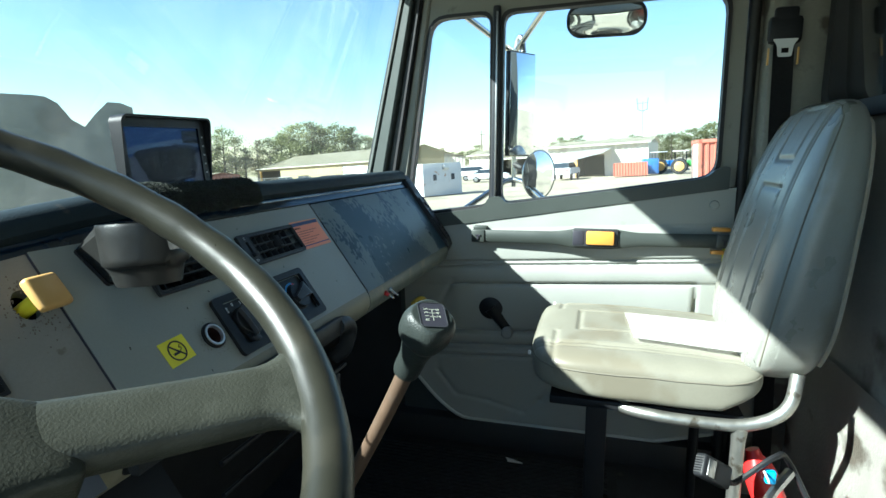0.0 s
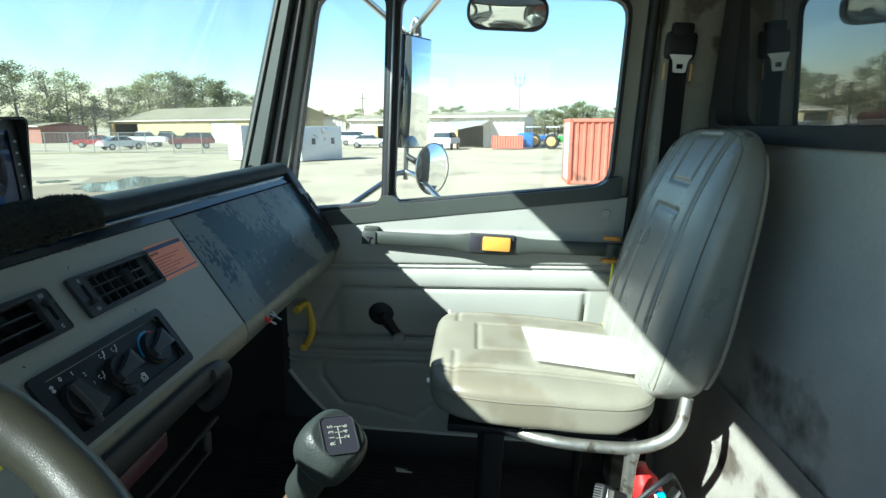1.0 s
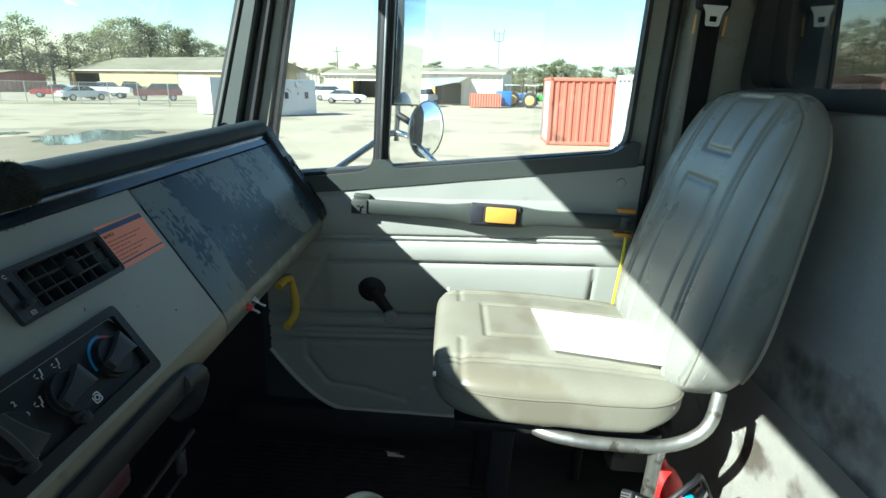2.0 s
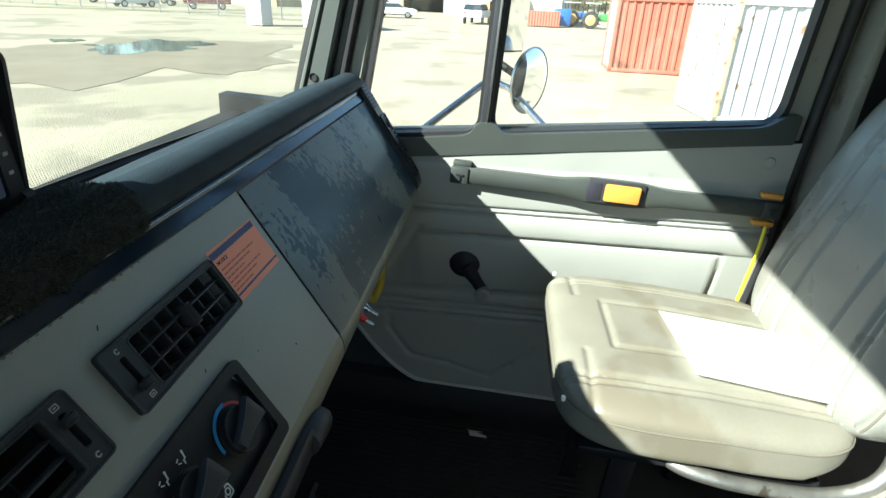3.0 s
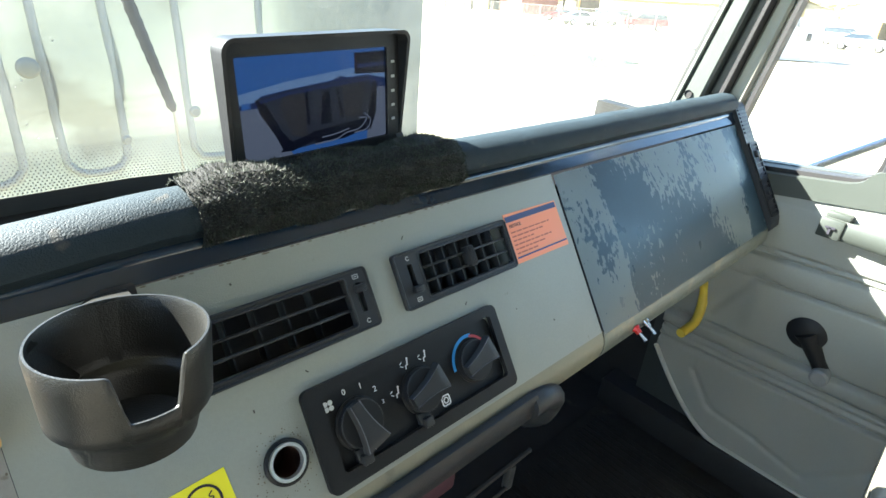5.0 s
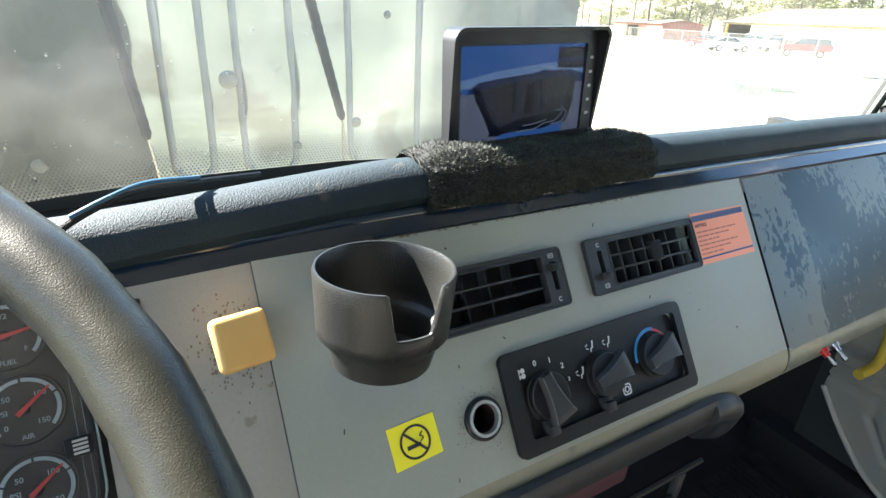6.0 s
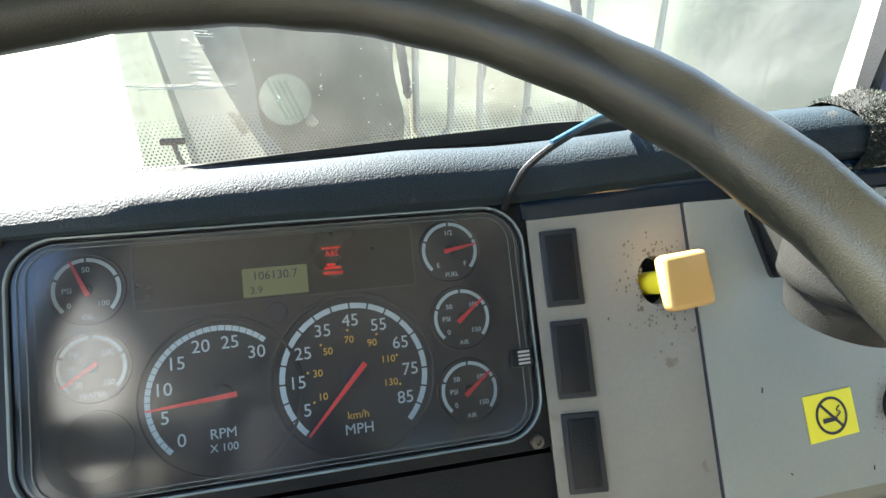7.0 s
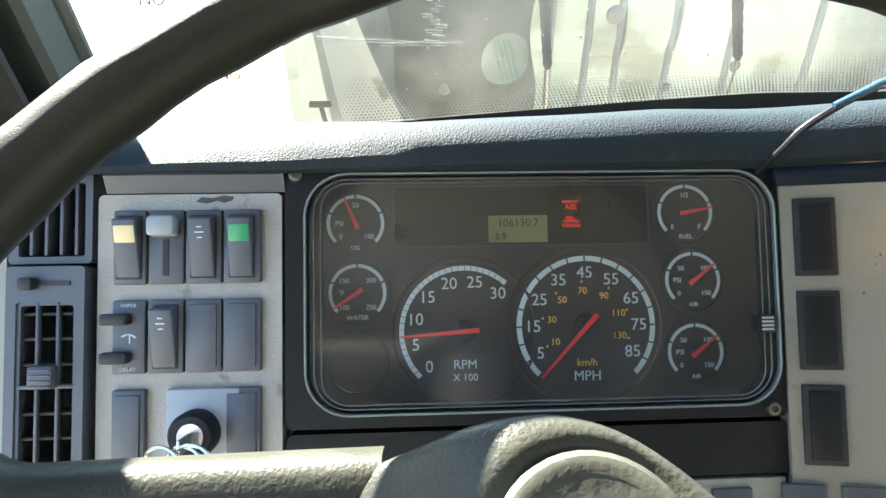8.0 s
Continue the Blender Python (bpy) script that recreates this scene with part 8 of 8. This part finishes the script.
# ---------------- parked cars ----------------
TYRE = mat("tyre_rubber", (0.02, 0.02, 0.02), 0.8, var=0.2, bump=0)
CARGLASS = mat("dark_car_glass", (0.03, 0.04, 0.05), 0.08, var=0.1, bump=0)
def car(name, x, y, ang, paint, label, kind="sedan"):
    m = frame_at(x, y, ang)
    L, W = (4.6, 1.75) if kind == "sedan" else (4.7, 1.85) if kind == "suv" else (5.4, 1.95)
    t = thing(name, m @ Vector((0, 0, 0)), label, "car", "parked cars")
    h0 = {"sedan": 0.0, "suv": 0.18, "pickup": 0.22}[kind]
    side = {"sedan": [(-2.25, 0.35), (-2.3, 0.75), (-1.9, 0.92), (-0.9, 0.98), (1.1, 0.98), (2.0, 0.98), (2.28, 0.85), (2.3, 0.4)],
            "suv": [(-2.3, 0.35), (-2.35, 0.85), (-1.9, 0.98), (-1.0, 1.02), (1.2, 1.02), (2.3, 1.02), (2.35, 0.8), (2.32, 0.4)],
            "pickup": [(-2.7, 0.35), (-2.72, 0.9), (-2.3, 1.02), (-1.3, 1.06), (0.6, 1.06), (2.65, 1.04), (2.7, 0.8), (2.68, 0.4)]}[kind]
    cab = {"sedan": [(-1.05, 0.95), (-0.35, 1.40), (0.85, 1.42), (1.75, 0.97)], "suv": [(-1.15, 1.0), (-0.5, 1.52), (1.9, 1.55), (2.28, 1.0)], "pickup": [(-1.4, 1.04), (-0.8, 1.58), (0.45, 1.60), (0.7, 1.05)]}[kind]
    def slab(pts, w, r, top=1.0):
        bm = B()
        a = [bm.verts.new(m @ Vector((x_, -w / 2 * (1 if z_ < 1.1 else top), z_ + h0))) for x_, z_ in pts]
        b = [bm.verts.new(m @ Vector((x_, w / 2 * (1 if z_ < 1.1 else top), z_ + h0))) for x_, z_ in pts]
        bm.faces.new(a); bm.faces.new(b[::-1])
        for k in range(len(pts)):
            bm.faces.new((a[k], a[(k + 1) % len(pts)], b[(k + 1) % len(pts)], b[k]))
        bmesh.ops.bevel(bm, geom=bm.edges[:], offset=r, segments=2, affect="EDGES")
        return bm
    part("body", slab(side, W, 0.07), paint, t)
    part("cabin_glass", slab(cab, W * 0.93, 0.05, 0.86), CARGLASS, t)
    bm = B()
    xs = [p[0] for p in cab[1:3]]
    rbox(bm, (0.5 * (xs[0] + xs[1]), 0, cab[1][1] + h0 + 0.01), (xs[1] - xs[0] + 0.1, W * 0.78, 0.05), 0.02, m)
    part("roof", bm, paint, t)
    wx = L * 0.30
    for sx in (-wx, wx):
        for sy in (-W / 2 + 0.08, W / 2 - 0.08):
            bm = B()
            lathe(bm, [(0, -0.1), (0.30, -0.1), (0.34, -0.06), (0.34, 0.06), (0.30, 0.1), (0, 0.1)], m @ Matrix.Translation((sx, sy, 0.34)) @ Matrix.Rotation(radians(90), 4, "X"), 20)
            wh = part("wheel", bm, TYRE, t)
            bm = B()
            lathe(bm, [(0, 0.115), (0.20, 0.108), (0.22, 0.09)], m @ Matrix.Translation((sx, sy, 0.34)) @ Matrix.Rotation(radians(90 if sy < 0 else -90), 4, "X"), 16)
            part("rim", bm, STEEL, wh)
    for sy in (-0.6, 0.6):
        bm = B()
        rbox(bm, (-L / 2 + 0.04, sy * W / 1.75, 0.72 + h0), (0.08, 0.34, 0.16), 0.03, m)
        part("headlight", bm, CHROME, t)
        bm = B()
        rbox(bm, (L / 2 - 0.04, sy * W / 1.75, 0.80 + h0), (0.08, 0.30, 0.16), 0.03, m)
        part("tail_light", bm, RED, t)
    return t
P_RED = mat("red_car_paint", (0.40, 0.02, 0.03), 0.25, var=0.05, bump=0, coat=0.5)
P_SIL = mat("silver_car_paint", (0.52, 0.56, 0.60), 0.3, 0.4, var=0.05, bump=0, coat=0.5)
P_MAR = mat("maroon_car_paint", (0.16, 0.02, 0.03), 0.25, var=0.05, bump=0, coat=0.5)
P_WHI = mat("white_car_paint", (0.75, 0.76, 0.77), 0.3, var=0.03, bump=0, coat=0.5)
P_BLK = mat("black_car_paint", (0.02, 0.02, 0.025), 0.2, var=0.05, bump=0, coat=0.5)
car("red_sedan", 65.5, 46.0, -62, P_RED, "red sedan parked behind the fence")
car("silver_hatchback", 58.5, 38.2, 150, P_SIL, "silver sedan parked behind the fence")
car("white_pickup", 65.0, 39.8, 110, P_WHI, "white pickup truck parked behind the fence", "pickup")
car("black_pickup", 72.0, 41.0, 110, P_BLK, "black pickup parked behind the fence", "pickup")
car("maroon_suv", 60.5, 31.4, -60, P_MAR, "maroon sport utility car parked behind the fence", "suv")
car("white_coupe", 62.0, 11.8, 95, P_WHI, "white car parked beside the pale shop")
car("white_van", 70.0, 14.9, 100, P_WHI, "white van parked beside the pale shop", "suv")
car("white_suv", 57.0, 3.0, 170, P_WHI, "white sport utility car by the warehouse dock", "suv")

def tractor(x, y, ang, paint, label):
    m = frame_at(x, y, ang)
    t = thing("farm_tractor", m @ Vector((0, 0, 0)), label, "tractor", "tractors")
    bm = B()
    rbox(bm, (-0.7, 0, 1.0), (1.6, 0.6, 0.6), 0.08, m)
    part("engine_cover", bm, paint, t)
    for sx, r, w in ((-1.2, 0.4, 0.2), (0.7, 0.75, 0.35)):
        for sy in (-0.7, 0.7):
            bm = B()
            lathe(bm, [(0, -w / 2), (r * 0.9, -w / 2), (r, -w / 3), (r, w / 3), (r * 0.9, w / 2), (0, w / 2)], m @ Matrix.Translation((sx, sy, r)) @ Matrix.Rotation(radians(90), 4, "X"), 22)
            wh = part("wheel", bm, TYRE, t)
            bm = B()
            lathe(bm, [(0, w / 2 + 0.02), (r * 0.55, w / 2 + 0.02), (r * 0.6, w / 2)], m @ Matrix.Translation((sx, sy, r)) @ Matrix.Rotation(radians(90 if sy < 0 else -90), 4, "X"), 18)
            part("rim", bm, YELLOW, wh)
    for sx in (0.1, 1.1):
        for sy in (-0.55, 0.55):
            bm = B()
            tube(bm, [m @ Vector((sx, sy, 1.0)), m @ Vector((sx, sy, 2.15))], 0.03, 6)
            part("post", bm, BLACK, t)
    bm = B()
    rbox(bm, (0.6, 0, 2.18), (1.4, 1.3, 0.07), 0.03, m)
    part("canopy", bm, P_WHI, t)
    bm = B()
    rbox(bm, (0.7, 0, 1.05), (0.5, 0.5, 0.5), 0.08, m)
    part("driver_seat", bm, BLACK, t)
    return t
P_BLU = mat("blue_tractor_paint", (0.03, 0.14, 0.42), 0.4, var=0.1, bump=0)
P_GRN = mat("green_tractor_paint", (0.05, 0.22, 0.05), 0.4, var=0.1, bump=0)
tractor(60.5, -6.6, 100, P_BLU, "blue farm tractor with a white canopy")
tractor(57.5, -8.3, 80, P_GRN, "green farm tractor with yellow wheels")
bt_ = thing("blue_box_truck", YARD @ Vector((59.5, -5.2, 0)), "small blue and black machine by the dumpster", "machine")
bm = B()
rbox(bm, (0, 0, 0.85), (1.2, 1.5, 1.5), 0.1, frame_at(58.5, -5.0, 5))
part("body", bm, P_BLU, bt_)

# fence, poles
fn = thing("chain_link_fence", YARD @ Vector((50, 32, 0)), "grey chain-link fence on steel posts", "fence")
FA, FB = Vector((57, 60, 0)), Vector((45, 12, 0))
nf = 17
for k in range(nf):
    p = FA.lerp(FB, k / (nf - 1))
    bm = B()
    tube(bm, [YARD @ p, YARD @ (p + Vector((0, 0, 1.9)))], 0.04, 6)
    part("post", bm, STEEL, fn)
for z in (0.15, 1.88):
    bm = B()
    tube(bm, [YARD @ (FA + Vector((0, 0, z))), YARD @ (FB + Vector((0, 0, z)))], 0.022, 5)
    part("rail", bm, STEEL, fn)
bm = B()
d = (FB - FA).normalized()
ln = (FB - FA).length
k = 0.0
while k < ln:
    for s in (1, -1):
        a = FA + d * k + Vector((0, 0, 0.15 if s > 0 else 1.88))
        b = FA + d * min(ln, k + 1.73) + Vector((0, 0, 1.88 if s > 0 else 0.15))
        off = Vector((0.004, 0, 0))
        up = Vector((0, 0, 0.005))
        bm.faces.new([bm.verts.new(YARD @ q) for q in (a - up, b - up, b + up, a + up)])
    k += 0.14
ob = part("mesh_wire", bm, STEEL, fn)
ob["kind"] = "stuff"
def mast(x, y, h, label, name, r=0.09, head=True):
    t = thing(name, YARD @ Vector((x, y, 0)), label, "pole")
    bm = B()
    tube(bm, [YARD @ Vector((x, y, 0)), YARD @ Vector((x, y, h))], [r * 1.3, r * 0.8], 8)
    part("shaft", bm, mat("grey_pole", (0.2, 0.19, 0.18), 0.7, bump=0) if name == "light_mast" else mat("brown_pole", (0.12, 0.09, 0.07), 0.8, bump=0), t)
    bm = B()
    if head:
        for sy in (-0.55, 0.55):
            tube(bm, [YARD @ Vector((x, y, h - 1.2)), YARD @ Vector((x, y + sy, h - 1.0)), YARD @ Vector((x, y + sy * 1.2, h + 0.4))], 0.07, 6)
        rbox(bm, (x, y, h - 0.2), (0.15, 1.2, 0.08), 0, YARD)
        part("lamp_frame", bm, STEEL, t)
    else:
        rbox(bm, (x, y, h - 0.9), (0.12, 1.6, 0.14), 0, YARD)
        part("crossarm", bm, bpy.data.materials["brown_pole"], t)
mast(76.0, -5.6, 8.6, "tall grey light mast behind the warehouse", "light_mast")
mast(104.0, 21.0, 8.2, "wooden utility pole behind the halls", "utility_pole", 0.13, False)

# ---------------- trees ----------------
BARK = mat("grey_brown_bark", (0.10, 0.085, 0.07), 0.9, var=0.3, scale=3, bump=0.5, bscale=30)
# Leaf colours are lifted to stand for haze over the far trees.
LEAF = [mat("olive_leaf", (0.205, 0.215, 0.105), 0.7, var=0.4, scale=2, bump=0, rand=0.35), mat("pine_leaf", (0.175, 0.195, 0.100), 0.7, var=0.4, scale=2, bump=0, rand=0.35), mat("dry_leaf", (0.23, 0.20, 0.115), 0.7, var=0.4, scale=2, bump=0, rand=0.35)]
for m in LEAF:
    nt = m.node_tree
    b, o = nt.nodes["Principled BSDF"], nt.nodes["Material Output"]
    tl, mx = nt.nodes.new("ShaderNodeBsdfTranslucent"), nt.nodes.new("ShaderNodeMixShader")
    nt.links.new(b.inputs["Base Color"].links[0].from_socket, tl.inputs["Color"])
    mx.inputs[0].default_value = 0.72
    nt.links.new(b.outputs[0], mx.inputs[1])
    nt.links.new(tl.outputs[0], mx.inputs[2])
    nt.links.new(mx.outputs[0], o.inputs[0])
def tree_mesh(seed, kind):
    rng = random.Random(seed)
    bw, bl = B(), B()
    h = 1.0
    lean = Vector((rng.uniform(-0.05, 0.05), rng.uniform(-0.05, 0.05), 0))
    top = Vector((0, 0, h)) + lean
    tube(bw, [Vector((0, 0, 0)), lean * 0.4 + Vector((0, 0, 0.4)), lean * 0.8 + Vector((0, 0, 0.75)), top], [0.020, 0.014, 0.008, 0.003], 6)
    start = {"pine": 0.50, "oak": 0.28, "thin": 0.40}[kind]
    clumps = []
    for k in range({"pine": 15, "oak": 22, "thin": 16}[kind]):
        s = start + (0.97 - start) * (k + rng.random()) / {"pine": 15, "oak": 22, "thin": 16}[kind]
        a = rng.uniform(0, math.tau)
        reach = {"pine": 0.20 * (1.15 - s) + 0.07, "oak": 0.30 * math.sin(math.pi * min(1, (s - 0.1) * 1.05)) + 0.04, "thin": 0.20 * (1.2 - s) + 0.06}[kind] * rng.uniform(0.6, 1.2)
        base = lean * s + Vector((0, 0, s - reach * 0.35))
        tip = lean * s + Vector((math.cos(a) * reach, math.sin(a) * reach, s + rng.uniform(-0.02, 0.06)))
        tube(bw, [base, base.lerp(tip, 0.5) + Vector((0, 0, 0.01)), tip], [0.006, 0.004, 0.0015], 4)
        clumps.append((tip, reach))
        clumps.append((base.lerp(tip, 0.6) + Vector((0, 0, 0.015)), reach * 0.7))
    clumps.append((top, 0.09))
    dens = {"pine": 85, "oak": 95, "thin": 46}[kind]
    for c, reach in clumps:
        r = 0.06 + reach * 0.26
        for _ in range(dens):
            p = c + Vector((rng.gauss(0, 0.55) * r, rng.gauss(0, 0.55) * r, rng.gauss(0, 0.30) * r))
            sz = rng.uniform(0.007, 0.0155)
            u = Vector((rng.uniform(-1, 1), rng.uniform(-1, 1), rng.uniform(-0.5, 0.5))).normalized() * sz
            w = u.cross(Vector((rng.uniform(-1, 1), rng.uniform(-1, 1), rng.uniform(-1, 1)))).normalized() * sz * 0.7
            bl.faces.new([bl.verts.new(q) for q in (p - u, p + w, p + u, p - w)])
    mw, ml = bpy.data.meshes.new("trunk"), bpy.data.meshes.new("crown")
    bw.to_mesh(mw); bl.to_mesh(ml); bw.free(); bl.free()
    mw.materials.append(BARK)
    ml.materials.append(LEAF[{"pine": 1, "oak": 0, "thin": 2}[kind]])
    return mw, ml
kinds = ["pine", "pine", "oak", "oak", "oak", "thin", "thin"]
protos = [(k, tree_mesh(40 + i, k)) for i, k in enumerate(kinds)]
LABELS = {"pine": "tall slender pine with a high open crown", "oak": "broad olive-green tree with a dense crown", "thin": "thin half-bare tree with brownish leaves"}
def tree(x, y, h, which, spread=1.0):
    kind, (mw, ml) = protos[which % len(protos)]
    t = thing("tree", YARD @ Vector((x, y, 0)), LABELS[kind], "tree", "tree line")
    rngt = random.Random(int(x * 31 + y * 17))
    t.matrix_basis = YARD @ pose(x, y, -0.1, 0, 0, rngt.uniform(0, 360)) @ Matrix.Diagonal((h * spread, h * spread, h, 1))
    for nm, me in (("trunk", mw), ("crown", ml)):
        o = new(nm, me)
        o.parent = t
    return t
rng = random.Random(11)
# skyline: azimuth from the cab in degrees, distance, height
line = [(46, 118, 10, 0), (43.5, 115, 12, 1), (41.5, 120, 12.0, 0), (40.2, 116, 12.5, 0), (39.0, 122, 8, 2), (38.0, 118, 11.5, 5), (36.9, 116, 11.5, 2), (35.9, 120, 10, 5), (35.0, 116, 7.5, 1), (33.8, 125, 9.5, 5), (32.6, 122, 9.5, 2), (31.6, 126, 10.5, 0), (30.6, 122, 11.5, 2), (29.6, 126, 12.5, 3), (28.6, 122, 12.5, 1), (27.6, 126, 12, 4), (26.5, 124, 12, 2), (25.4, 128, 11, 3), (24.4, 122, 11, 1), (23.2, 128, 9.5, 4), (22.0, 126, 8.5, 2), (20.5, 130, 8, 3), (49, 112, 11, 2), (52, 112, 12, 1)]
for az, d, h, k in line:
    tree(d * math.cos(radians(az)), d * math.sin(radians(az)), h, k, rng.uniform(0.95, 1.3))
for k in range(26):
    az = 50 - 1.15 * k
    tree(132 * math.cos(radians(az)), 132 * math.sin(radians(az)), rng.uniform(4.0, 6.5), 2 + k % 5, 1.7)
for k in range(26):
    az = 19.0 - 0.92 * k
    d = rng.uniform(118, 135)
    tree(d * math.cos(radians(az)), d * math.sin(radians(az)), rng.uniform(4.6, 6.6), (k * 3) % 7, rng.uniform(1.2, 1.7))
for az, d, h, k in ((-5.0, 82, 4.3, 3), (-5.9, 84, 4.6, 2), (-6.8, 80, 4.6, 4), (-7.8, 84, 4.6, 2), (-8.8, 82, 5.0, 3), (-9.8, 84, 5.4, 1), (-10.6, 82, 5.6, 2), (-11.6, 84, 4.9, 4), (-12.6, 90, 4.5, 2), (-14, 90, 5.0, 3), (-15.5, 90, 5.0, 4), (-17, 90, 5, 2), (-19, 92, 5, 3)):
    tree(d * math.cos(radians(az)), d * math.sin(radians(az)), h, k, 1.5)
